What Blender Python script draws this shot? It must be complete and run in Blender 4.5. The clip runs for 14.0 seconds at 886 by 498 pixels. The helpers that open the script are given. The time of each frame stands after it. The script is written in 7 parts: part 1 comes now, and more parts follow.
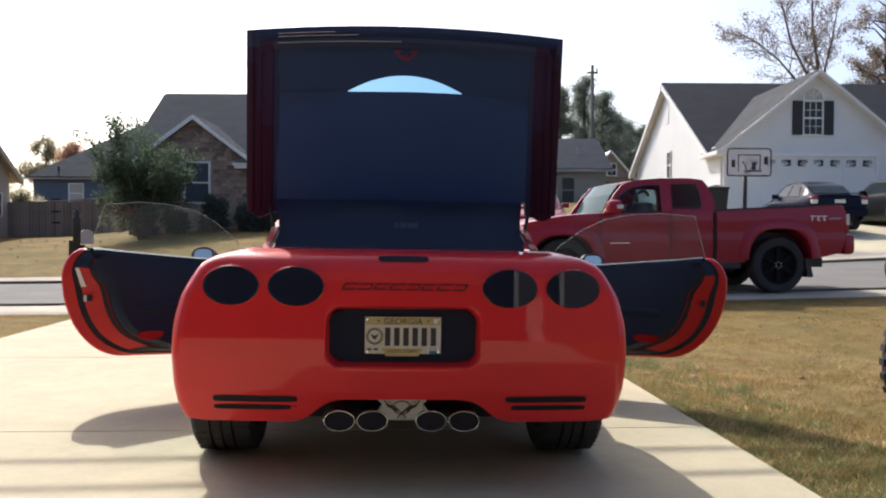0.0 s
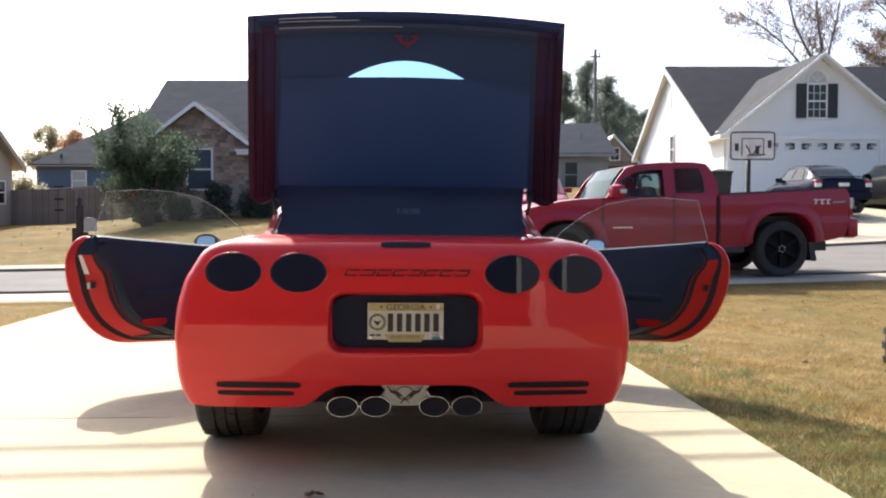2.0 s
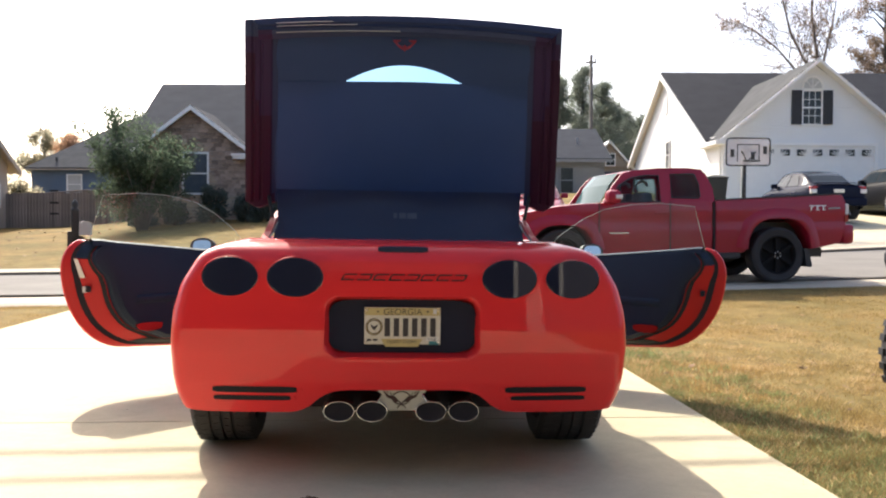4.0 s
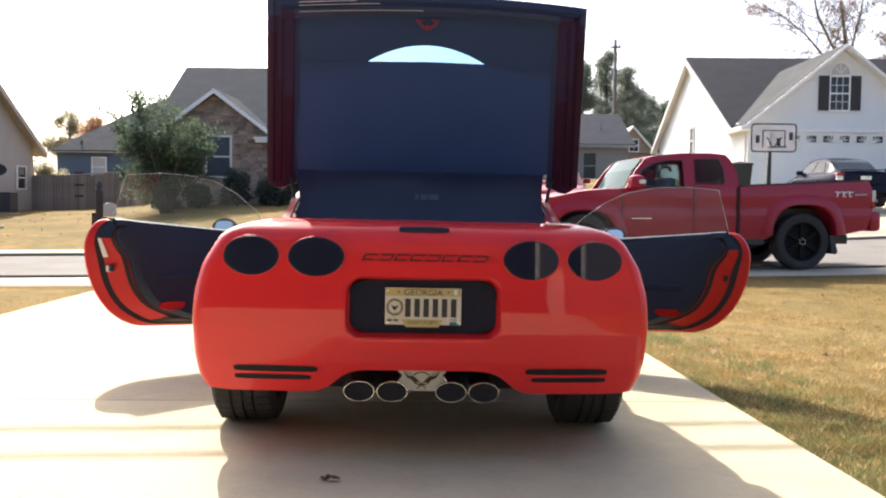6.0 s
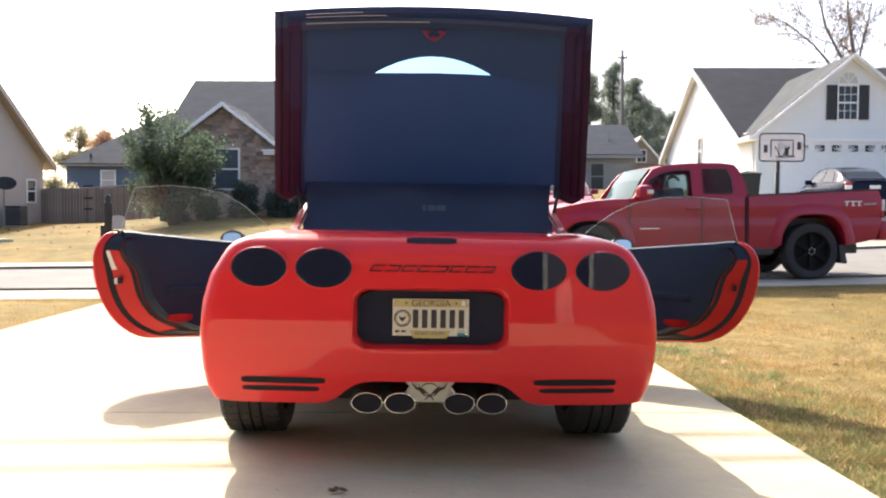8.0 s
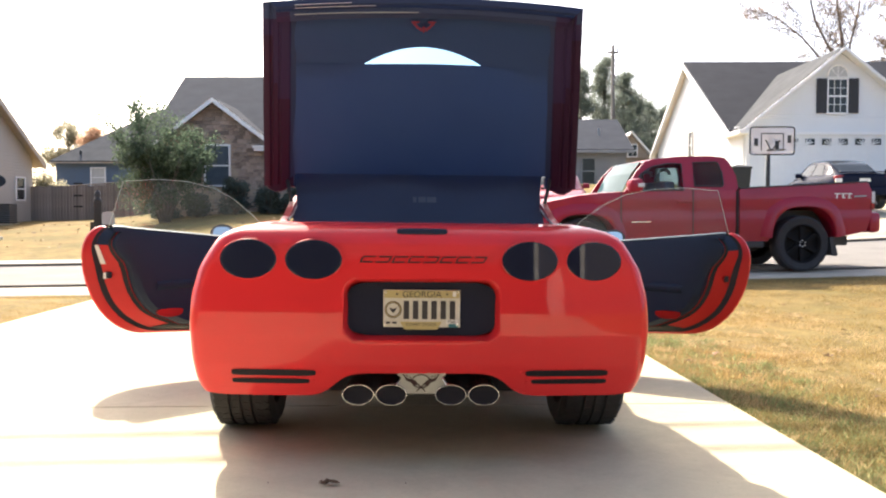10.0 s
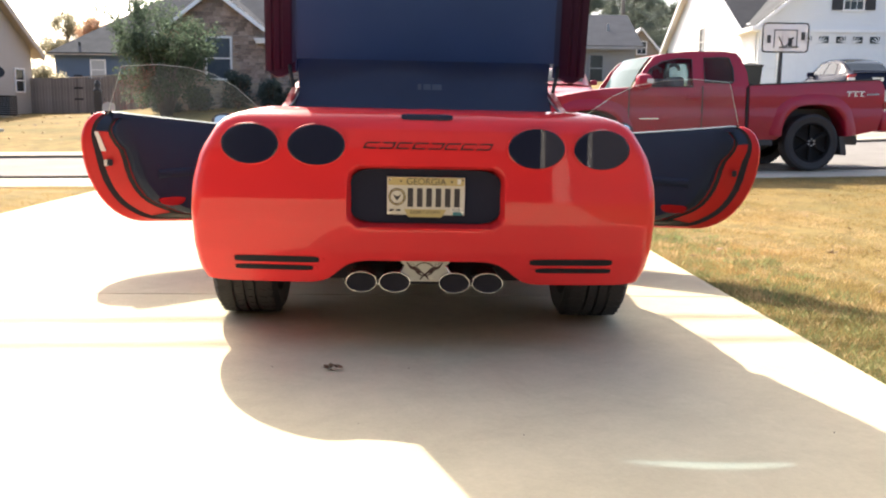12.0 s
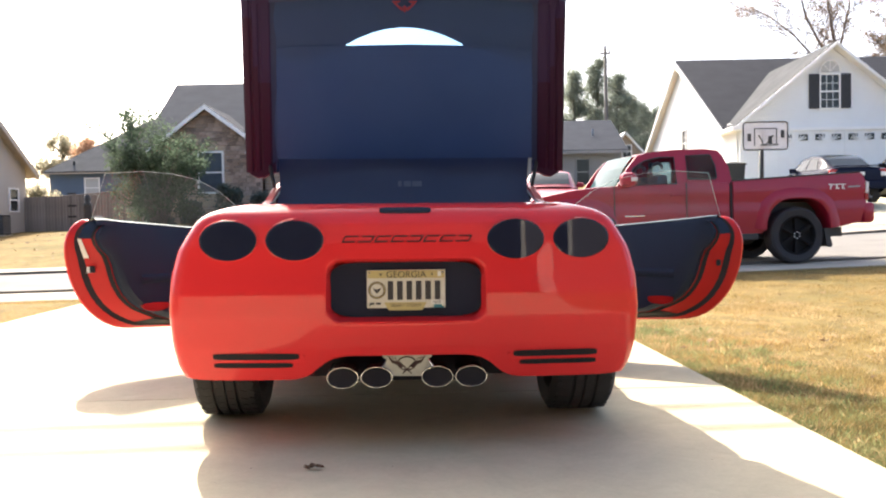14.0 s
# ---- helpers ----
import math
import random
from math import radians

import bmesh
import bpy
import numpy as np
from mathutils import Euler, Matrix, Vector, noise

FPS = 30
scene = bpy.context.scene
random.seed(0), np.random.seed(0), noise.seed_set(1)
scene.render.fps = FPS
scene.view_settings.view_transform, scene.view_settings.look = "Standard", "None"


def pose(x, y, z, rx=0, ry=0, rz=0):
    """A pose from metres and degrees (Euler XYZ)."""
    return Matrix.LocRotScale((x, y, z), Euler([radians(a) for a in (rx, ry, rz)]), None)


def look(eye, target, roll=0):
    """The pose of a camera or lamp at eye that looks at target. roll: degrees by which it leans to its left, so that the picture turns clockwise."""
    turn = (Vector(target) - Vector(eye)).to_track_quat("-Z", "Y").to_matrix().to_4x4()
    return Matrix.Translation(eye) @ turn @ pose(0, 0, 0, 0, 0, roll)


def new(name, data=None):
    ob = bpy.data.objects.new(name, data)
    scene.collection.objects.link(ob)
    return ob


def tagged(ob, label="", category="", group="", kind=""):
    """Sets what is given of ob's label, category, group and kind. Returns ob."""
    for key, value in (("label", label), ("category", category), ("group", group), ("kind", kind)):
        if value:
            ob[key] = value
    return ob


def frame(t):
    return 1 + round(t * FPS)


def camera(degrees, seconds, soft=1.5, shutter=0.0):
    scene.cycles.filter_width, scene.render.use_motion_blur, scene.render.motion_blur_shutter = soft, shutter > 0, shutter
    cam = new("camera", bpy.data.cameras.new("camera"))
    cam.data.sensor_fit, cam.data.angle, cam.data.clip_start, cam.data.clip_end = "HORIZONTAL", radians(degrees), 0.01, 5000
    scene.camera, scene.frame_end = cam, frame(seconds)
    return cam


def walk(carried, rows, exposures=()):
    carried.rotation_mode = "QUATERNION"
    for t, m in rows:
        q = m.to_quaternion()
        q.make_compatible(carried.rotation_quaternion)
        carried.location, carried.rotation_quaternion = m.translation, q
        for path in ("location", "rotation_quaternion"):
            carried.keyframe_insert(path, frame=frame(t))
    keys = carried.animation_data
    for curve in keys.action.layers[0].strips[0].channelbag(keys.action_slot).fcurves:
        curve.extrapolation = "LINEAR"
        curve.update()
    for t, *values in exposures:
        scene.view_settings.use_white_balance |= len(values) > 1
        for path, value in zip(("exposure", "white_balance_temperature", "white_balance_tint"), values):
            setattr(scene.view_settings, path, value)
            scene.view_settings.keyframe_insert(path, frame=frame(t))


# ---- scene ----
cam = camera(52.0, 14.0, soft=2.1)
PATH = [
    (0, (0.001, 0.002, 1.039), (0.001, 2.002, 0.999), 0.4),
    (0.5, (0.002, 0.004, 1.041), (0.001, 2.002, 0.968), -0.1),
    (1, (0.002, 0.008, 1.04), (-0.001, 2.006, 0.957), 0.2),
    (1.5, (0.001, 0.011, 1.041), (0.0, 2.01, 0.964), 0.1),
    (2, (0.005, 0.003, 1.04), (-0.002, 2.001, 0.968), 0.1),
    (2.2, (0.004, 0.004, 1.04), (-0.002, 2.002, 0.97), 0.1),
    (4.3, (-0.003, 0.012, 1.038), (0.0, 2.011, 0.977), 0.3),
    (4.5, (-0.004, 0.015, 1.035), (-0.023, 2.013, 0.958), 0.4),
    (5, (-0.002, 0.017, 1.029), (-0.047, 2.013, 0.911), -0.1),
    (5.5, (0.002, 0.016, 1.029), (-0.047, 2.011, 0.896), 0.0),
    (6, (-0.001, 0.023, 1.02), (-0.045, 2.02, 0.926), 0.7),
    (6.5, (-0.003, 0.017, 1.022), (-0.07, 2.014, 0.935), 0.6),
    (7, (-0.003, 0.015, 1.023), (-0.076, 2.013, 0.951), 0.8),
    (7.5, (0.001, 0.026, 1.021), (-0.07, 2.023, 0.952), 0.5),
    (7.7, (0.001, 0.027, 1.02), (-0.064, 2.024, 0.951), 0.5),
    (9.8, (0.006, 0.043, 0.998), (-0.044, 2.041, 0.926), 0.1),
    (10, (0.006, 0.045, 0.996), (-0.038, 2.043, 0.918), 0.1),
    (10.5, (0.002, 0.067, 0.97), (-0.024, 2.057, 0.773), 0.7),
    (11, (0.007, 0.068, 0.971), (-0.036, 2.048, 0.695), 0.7),
    (11.5, (0.009, 0.077, 0.952), (-0.039, 2.052, 0.637), 0.3),
    (12, (0.002, 0.087, 0.949), (-0.048, 2.064, 0.649), 0.7),
    (12.5, (0.004, 0.079, 0.945), (-0.071, 2.057, 0.662), 0.8),
    (13, (0.003, 0.079, 0.951), (-0.042, 2.061, 0.682), 1.0),
    (13.5, (0.017, 0.09, 0.943), (-0.016, 2.083, 0.776), 1.6),
    (14, (0.054, 0.113, 0.888), (0.017, 2.112, 0.822), -1.0),
]
EXPOSURES = [(0, 0.55, 6050, 10), (1, 0.86, 6050, 10), (2, 1.1, 6150, 10), (4.5, 1.26, 6550, 10), (7.5, 1.54, 6450, 10), (10, 1.74, 6650, 10), (11, 1.74, 6700, 10), (13, 1.75, 6700, 10), (14, 1.83, 6600, 10)]
walk(cam, [(t, look(eye, target, roll)) for t, eye, target, roll in PATH], EXPOSURES)

# ---- light ----
SUN_FROM = Vector((-0.5, 1.04, 1.0)).normalized()
SUN_EL = math.asin(SUN_FROM.z)
SUN_AZ = math.atan2(SUN_FROM.x, SUN_FROM.y)
world = bpy.data.worlds.new("world")
scene.world = world
world.use_nodes = True
sky = world.node_tree.nodes.new("ShaderNodeTexSky")
sky.sky_type = "NISHITA"
sky.sun_disc = False
sky.sun_elevation = SUN_EL
sky.sun_rotation = SUN_AZ
sky.air_density, sky.dust_density, sky.ozone_density = 0.7, 3.6, 0.6
background = world.node_tree.nodes["Background"]
background.inputs["Strength"].default_value = 0.143
world.node_tree.links.new(sky.outputs["Color"], background.inputs["Color"])
sun_data = bpy.data.lights.new("sun", "SUN")
sun_data.energy, sun_data.angle, sun_data.color = 3.3, radians(0.53), (1.0, 0.93, 0.82)
sun = new("sun", sun_data)
sun.matrix_world = look(SUN_FROM * 60, (0, 0, 0))


# ---- materials ----
def mat(name, colour, other=None, rough=0.6, metal=0.0, scale=4.0, fine=60.0, bump=0.0, coat=0.0, spread=0.5, random_piece=0.0, stretch=(1, 1, 1), spec=0.5, thin=0.0):
    """A surface whose colour wanders between two tones at two scales, with fine relief."""
    m = bpy.data.materials.new(name)
    m.use_nodes = True
    t = m.node_tree
    p = t.nodes["Principled BSDF"]
    p.inputs["Roughness"].default_value, p.inputs["Metallic"].default_value = rough, metal
    p.inputs["Coat Weight"].default_value, p.inputs["Coat Roughness"].default_value = coat, 0.03
    p.inputs["Specular IOR Level"].default_value = spec
    other = other or tuple(c * 0.8 for c in colour)
    co = t.nodes.new("ShaderNodeTexCoord")
    mp = t.nodes.new("ShaderNodeMapping")
    mp.inputs["Scale"].default_value = stretch
    t.links.new(co.outputs["Object"], mp.inputs["Vector"])
    n1, n2 = t.nodes.new("ShaderNodeTexNoise"), t.nodes.new("ShaderNodeTexNoise")
    for n, s in ((n1, scale), (n2, fine)):
        n.inputs["Scale"].default_value, n.inputs["Detail"].default_value = s, 5
        t.links.new(mp.outputs[0], n.inputs["Vector"])
    add = t.nodes.new("ShaderNodeMath")
    add.operation = "MULTIPLY_ADD"
    t.links.new(n2.outputs["Fac"], add.inputs[0])
    add.inputs[1].default_value = 0.45
    t.links.new(n1.outputs["Fac"], add.inputs[2])
    ramp = t.nodes.new("ShaderNodeMapRange")
    ramp.inputs["From Min"].default_value, ramp.inputs["From Max"].default_value = 0.72 - spread * 0.5, 0.72 + spread * 0.5
    t.links.new(add.outputs[0], ramp.inputs["Value"])
    mix = t.nodes.new("ShaderNodeMix")
    mix.data_type = "RGBA"
    mix.inputs["A"].default_value, mix.inputs["B"].default_value = (*colour, 1), (*other, 1)
    t.links.new(ramp.outputs[0], mix.inputs["Factor"])
    out = mix.outputs["Result"]
    if random_piece:
        info = t.nodes.new("ShaderNodeObjectInfo")
        geo = t.nodes.new("ShaderNodeNewGeometry")
        both = t.nodes.new("ShaderNodeMath")
        both.operation = "ADD"
        t.links.new(info.outputs["Random"], both.inputs[0])
        t.links.new(geo.outputs["Random Per Island"], both.inputs[1])
        part_ = t.nodes.new("ShaderNodeMath")
        part_.operation = "FRACT"
        t.links.new(both.outputs[0], part_.inputs[0])
        val = t.nodes.new("ShaderNodeMapRange")
        val.inputs["To Min"].default_value, val.inputs["To Max"].default_value = 1 - random_piece, 1 + random_piece
        t.links.new(part_.outputs[0], val.inputs["Value"])
        hsv = t.nodes.new("ShaderNodeHueSaturation")
        t.links.new(val.outputs[0], hsv.inputs["Value"])
        t.links.new(out, hsv.inputs["Color"])
        out = hsv.outputs["Color"]
    t.links.new(out, p.inputs["Base Color"])
    if bump:
        b = t.nodes.new("ShaderNodeBump")
        b.inputs["Strength"].default_value, b.inputs["Distance"].default_value = min(1.0, bump), 0.01 * max(1.0, bump)
        t.links.new(n2.outputs["Fac"], b.inputs["Height"])
        t.links.new(b.outputs[0], p.inputs["Normal"])
    if thin:
        tr, both = t.nodes.new("ShaderNodeBsdfTranslucent"), t.nodes.new("ShaderNodeMixShader")
        both.inputs[0].default_value = thin
        t.links.new(out, tr.inputs["Color"])
        t.links.new(p.outputs[0], both.inputs[1])
        t.links.new(tr.outputs[0], both.inputs[2])
        t.links.new(both.outputs[0], t.nodes["Material Output"].inputs["Surface"])
    return m


def striped(m, axis, period):
    """Adds the shadow-gap relief of overlapping boards or courses along one axis to a surface."""
    t = m.node_tree
    p = t.nodes["Principled BSDF"]
    co = t.nodes.new("ShaderNodeTexCoord")
    sep = t.nodes.new("ShaderNodeSeparateXYZ")
    t.links.new(co.outputs["Object"], sep.inputs[0])
    mod = t.nodes.new("ShaderNodeMath")
    mod.operation = "FLOORED_MODULO"
    t.links.new(sep.outputs[axis], mod.inputs[0])
    mod.inputs[1].default_value = period
    b = t.nodes.new("ShaderNodeBump")
    b.invert = True
    b.inputs["Strength"].default_value, b.inputs["Distance"].default_value = 1.0, 0.07
    t.links.new(mod.outputs[0], b.inputs["Height"])
    t.links.new(b.outputs[0], p.inputs["Normal"])
    return m


def stained(m, scale, depth):
    """Blotchy water stains and trowel marks over a surface's base colour."""
    t = m.node_tree
    p = t.nodes["Principled BSDF"]
    old = p.inputs["Base Color"].links[0].from_socket
    co = t.nodes.new("ShaderNodeTexCoord")
    for s_, d in ((scale, depth), (scale * 5, depth * 0.5)):
        n = t.nodes.new("ShaderNodeTexNoise")
        n.inputs["Scale"].default_value, n.inputs["Detail"].default_value, n.inputs["Roughness"].default_value = s_, 7, 0.68
        n.inputs["Distortion"].default_value = 0.6
        t.links.new(co.outputs["Object"], n.inputs["Vector"])
        r = t.nodes.new("ShaderNodeMapRange")
        r.inputs["From Min"].default_value, r.inputs["From Max"].default_value = 0.36, 0.64
        r.inputs["To Min"].default_value, r.inputs["To Max"].default_value = 1 - d, 1 + d * 0.6
        t.links.new(n.outputs["Fac"], r.inputs["Value"])
        h = t.nodes.new("ShaderNodeHueSaturation")
        t.links.new(r.outputs[0], h.inputs["Value"])
        t.links.new(old, h.inputs["Color"])
        old = h.outputs["Color"]
    t.links.new(old, p.inputs["Base Color"])
    return m


def clear(name, tint=(1, 1, 1), rough=0.0, haze=0.0):
    """Thin glass: mostly lets light through, with a mirror film and perhaps a pale film for reflected haze."""
    m = bpy.data.materials.new(name)
    m.use_nodes = True
    t = m.node_tree
    t.nodes.remove(t.nodes["Principled BSDF"])
    a, g, mix = t.nodes.new("ShaderNodeBsdfTransparent"), t.nodes.new("ShaderNodeBsdfGlossy"), t.nodes.new("ShaderNodeMixShader")
    a.inputs["Color"].default_value = (*tint, 1)
    g.inputs["Roughness"].default_value = rough
    f = t.nodes.new("ShaderNodeFresnel")
    f.inputs["IOR"].default_value = 1.3
    t.links.new(f.outputs[0], mix.inputs[0])
    t.links.new(a.outputs[0], mix.inputs[1])
    t.links.new(g.outputs[0], mix.inputs[2])
    out = mix
    # pale translucent film stands in for the haze of reflections on the pane
    if haze:
        film, out = t.nodes.new("ShaderNodeBsdfTranslucent"), t.nodes.new("ShaderNodeMixShader")
        film.inputs["Color"].default_value = (0.8, 0.84, 0.82, 1)
        out.inputs[0].default_value = haze
        t.links.new(mix.outputs[0], out.inputs[1])
        t.links.new(film.outputs[0], out.inputs[2])
    t.links.new(out.outputs[0], t.nodes["Material Output"].inputs["Surface"])
    return m


PAINT = mat("red_paint", (0.715, 0.027, 0.032), (0.675, 0.025, 0.029), 0.5, coat=0.7, scale=2, fine=300, spec=0.12)
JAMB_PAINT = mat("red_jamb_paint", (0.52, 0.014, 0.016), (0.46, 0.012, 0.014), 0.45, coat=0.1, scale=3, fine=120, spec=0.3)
TRUCK_PAINT = mat("dark_red_paint", (0.31, 0.009, 0.034), (0.275, 0.008, 0.03), 0.4, coat=0.35, scale=2, fine=200, spec=0.25)
NAVY_PAINT = mat("navy_paint", (0.011, 0.014, 0.03), (0.009, 0.012, 0.026), 0.25, coat=0.06, spec=0.03)
DARK_PAINT = mat("black_paint", (0.006, 0.006, 0.009), None, 0.5, coat=0.15, spec=0.06)
BLACK = mat("black_plastic", (0.021, 0.021, 0.025), (0.028, 0.028, 0.032), 0.55, bump=0.1, fine=250)
VINYL = mat("black_vinyl", (0.012, 0.022, 0.044), (0.014, 0.026, 0.052), 0.5, bump=0.15, fine=350, spec=0.22)
FABRIC = mat("black_fabric", (0.032, 0.06, 0.152), (0.036, 0.065, 0.16), 0.9, bump=0.4, fine=400, spec=0.2, thin=0.06)
CURTAIN = mat("black_curtain_cloth", (0.058, 0.073, 0.115), (0.065, 0.08, 0.124), 0.95, bump=0.4, fine=300, spec=0.25)
RUBBER = mat("tyre_rubber", (0.034, 0.034, 0.038), (0.045, 0.045, 0.047), 0.8, bump=0.3, fine=120, spec=0.25)
SEAL = mat("rubber_seal", (0.021, 0.022, 0.026), (0.03, 0.03, 0.033), 0.75, spec=0.3)
LENS = mat("smoked_lens", (0.015, 0.018, 0.036), (0.017, 0.02, 0.039), 0.02, spec=0.5)
RECESS = mat("recess_black", (0.013, 0.016, 0.034), (0.016, 0.019, 0.037), 0.7, spec=0.2)
RIM_DARK = mat("dark_alloy", (0.008, 0.008, 0.009), (0.011, 0.011, 0.012), 0.75, spec=0.15)
CHROME = mat("chrome", (0.78, 0.77, 0.84), (0.72, 0.71, 0.78), 0.2, metal=1.0)
PLATE_STEEL = mat("dull_polished_steel", (0.36, 0.36, 0.35), (0.3, 0.3, 0.29), 0.35, metal=0.6)
STEEL = mat("brushed_steel", (0.55, 0.55, 0.55), (0.48, 0.48, 0.48), 0.35, metal=0.6)
GLASS_EDGE = mat("polished_glass_edge", (0.62, 0.72, 0.66), (0.55, 0.66, 0.6), 0.7, spec=0.2)
MIRROR = mat("mirror_glass", (0.8, 0.78, 0.72), (0.78, 0.76, 0.7), 0.05, metal=1.0)
# rim tones carry reflected light in their colour: maroon low, plum higher, navy on top
HATCH_SIDE = mat("maroon_lit_flange", (0.034, 0.011, 0.034), (0.026, 0.01, 0.03), 0.5, scale=2, spec=0.12)
HATCH_PLUM = mat("plum_lit_flange", (0.034, 0.018, 0.06), (0.028, 0.018, 0.056), 0.5, scale=2, spec=0.12)
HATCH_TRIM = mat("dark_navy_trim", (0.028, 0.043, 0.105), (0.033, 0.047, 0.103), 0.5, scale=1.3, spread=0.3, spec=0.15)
GLASS = clear("clear_glass", (0.88, 0.94, 0.92), haze=0.007)
TINT = clear("blue_tinted_glass", (0.21, 0.38, 0.55))
CAB_GLASS = clear("tinted_cab_glass", (0.34, 0.43, 0.46))
# teal base stands for the mirrored sky; hardly any specular is left
SCREEN = mat("sky_painted_windscreen", (0.055, 0.105, 0.11), (0.045, 0.09, 0.095), 0.03, spec=0.02)
SALOON_GLASS = mat("saloon_glass", (0.03, 0.038, 0.045), (0.02, 0.028, 0.035), 0.04, coat=0.0, spec=0.05)
SEAT_GREY = mat("grey_seat_cloth", (0.55, 0.55, 0.55), (0.45, 0.45, 0.45), 0.9)
DARK_GLASS = mat("dark_glass", (0.02, 0.024, 0.026), (0.03, 0.034, 0.036), 0.05, spec=0.3)
WHITE = mat("white_label", (0.75, 0.74, 0.7), (0.68, 0.67, 0.63), 0.6)
PLATE = mat("plate_paint", (0.58, 0.53, 0.43), (0.64, 0.61, 0.55), 0.4, scale=14)
GOLD = mat("plate_gold", (0.5, 0.4, 0.17), (0.46, 0.36, 0.15), 0.4)
UNDERBODY = mat("grey_underbody", (0.2, 0.2, 0.215), (0.14, 0.14, 0.15), 0.8, spec=0.2)
# dark tone paints the shaded depth of pipe bores, vent slots and exhaust bay
BORE = mat("hollow_dark", (0.018, 0.017, 0.022), (0.023, 0.021, 0.026), 0.8, spec=0.2)
TEAL = mat("teal_sticker", (0.04, 0.2, 0.24), (0.035, 0.17, 0.2), 0.5)
INK = mat("dark_ink", (0.03, 0.025, 0.03), None, 0.5)
LETTER = mat("dark_red_inlay", (0.035, 0.008, 0.009), None, 0.5)
LABEL = mat("faded_label", (0.13, 0.145, 0.18), (0.1, 0.115, 0.145), 0.9, fine=200)
EMBLEM = mat("red_embroidery", (0.2, 0.022, 0.05), None, 0.8)
CONCRETE = stained(mat("driveway_concrete", (0.6, 0.525, 0.355), (0.47, 0.413, 0.283), 0.85, scale=0.9, fine=70, bump=0.12, spread=0.7, spec=0.2), 3.2, 0.075)
KERB = mat("kerb_concrete", (0.55, 0.48, 0.37), (0.4, 0.345, 0.265), 0.85, scale=1.5, fine=80, bump=0.15, spec=0.2)
JOINT = mat("joint_dirt", (0.12, 0.1, 0.08), None, 0.95)
ASPHALT = mat("worn_asphalt", (0.215, 0.2, 0.18), (0.165, 0.153, 0.138), 0.9, scale=1.2, fine=120, bump=0.3, spec=0.15)
LAWN = stained(mat("dry_lawn", (0.268, 0.176, 0.068), (0.168, 0.132, 0.05), 0.95, scale=0.55, fine=22, bump=0.8, spread=0.35, spec=0.08), 2.6, 0.28)
BLADE = mat("grass_blades", (0.43, 0.288, 0.118), (0.295, 0.228, 0.093), 0.8, scale=0.7, fine=5, random_piece=0.34, thin=0.5, spec=0.15, spread=0.35)
WEED = mat("green_weeds", (0.2, 0.25, 0.1), (0.3, 0.3, 0.14), 0.8, scale=2, fine=9, random_piece=0.35, thin=0.5, spec=0.15)
STRAW = mat("straw_tufts", (0.6, 0.44, 0.24), (0.45, 0.34, 0.17), 0.8, scale=2, fine=9, random_piece=0.3, thin=0.5, spec=0.15)
SIDING = striped(mat("white_siding", (0.78, 0.79, 0.78), (0.74, 0.75, 0.74), 0.6, scale=1), "Z", 0.115)
SIDING_PLAIN = mat("white_lap_boards", (0.8, 0.8, 0.78), (0.76, 0.76, 0.74), 0.6, scale=1)
TRIM = mat("white_trim", (0.84, 0.83, 0.8), (0.8, 0.79, 0.76), 0.55)
BEIGE = striped(mat("beige_siding", (0.44, 0.41, 0.365), (0.41, 0.38, 0.34), 0.7, scale=1), "Z", 0.13)
TAN_TRIM = mat("tan_trim", (0.46, 0.4, 0.33), None, 0.6)
BLUE_SIDING = striped(mat("blue_siding", (0.1, 0.145, 0.21), (0.09, 0.13, 0.188), 0.7, scale=1), "Z", 0.13)
GREY_SIDING = striped(mat("grey_siding", (0.25, 0.26, 0.265), (0.22, 0.23, 0.235), 0.7, scale=1), "Z", 0.13)
TAUPE = mat("taupe_siding", (0.3, 0.24, 0.18), (0.26, 0.21, 0.16), 0.7)
SHINGLE = mat("grey_shingles", (0.058, 0.063, 0.075), (0.044, 0.048, 0.058), 0.95, scale=1.5, fine=25, bump=0.4, spec=0.05)
SHINGLE_PALE = mat("pale_grey_shingles", (0.094, 0.096, 0.1), (0.068, 0.07, 0.073), 0.95, scale=1.5, fine=25, bump=0.4, spec=0.08)
SHINGLE_DARK = mat("dark_shingles", (0.021, 0.023, 0.03), (0.03, 0.032, 0.04), 0.9, scale=1.5, fine=25, bump=0.4, spec=0.15)
FENCE_WOOD = mat("weathered_fence", (0.29, 0.25, 0.225), (0.2, 0.175, 0.158), 0.9, scale=2, fine=30, stretch=(6, 6, 1), random_piece=0.22, bump=0.3)
BARK = mat("bark", (0.12, 0.095, 0.07), (0.07, 0.055, 0.045), 0.95, scale=6, fine=40, bump=0.5)
GREY_BARK = mat("grey_bark", (0.2, 0.17, 0.15), (0.13, 0.11, 0.1), 0.95, scale=6, fine=40)
LEAF_GREEN = mat("green_leaves", (0.08, 0.116, 0.076), (0.1, 0.13, 0.084), 0.75, scale=1.2, fine=9, random_piece=0.38, thin=0.7, spec=0.1)
LEAF_PALE = mat("pale_green_leaves", (0.36, 0.34, 0.24), (0.42, 0.37, 0.26), 0.7, scale=1, fine=6, random_piece=0.35, thin=0.8)
LEAF_DARK = mat("dark_leaves", (0.07, 0.095, 0.082), (0.085, 0.11, 0.09), 0.6, scale=1.5, fine=9, random_piece=0.4, thin=0.4)
NEEDLES = mat("pine_needles", (0.2, 0.235, 0.19), (0.25, 0.275, 0.225), 0.7, scale=0.6, fine=4, random_piece=0.3, thin=0.75)
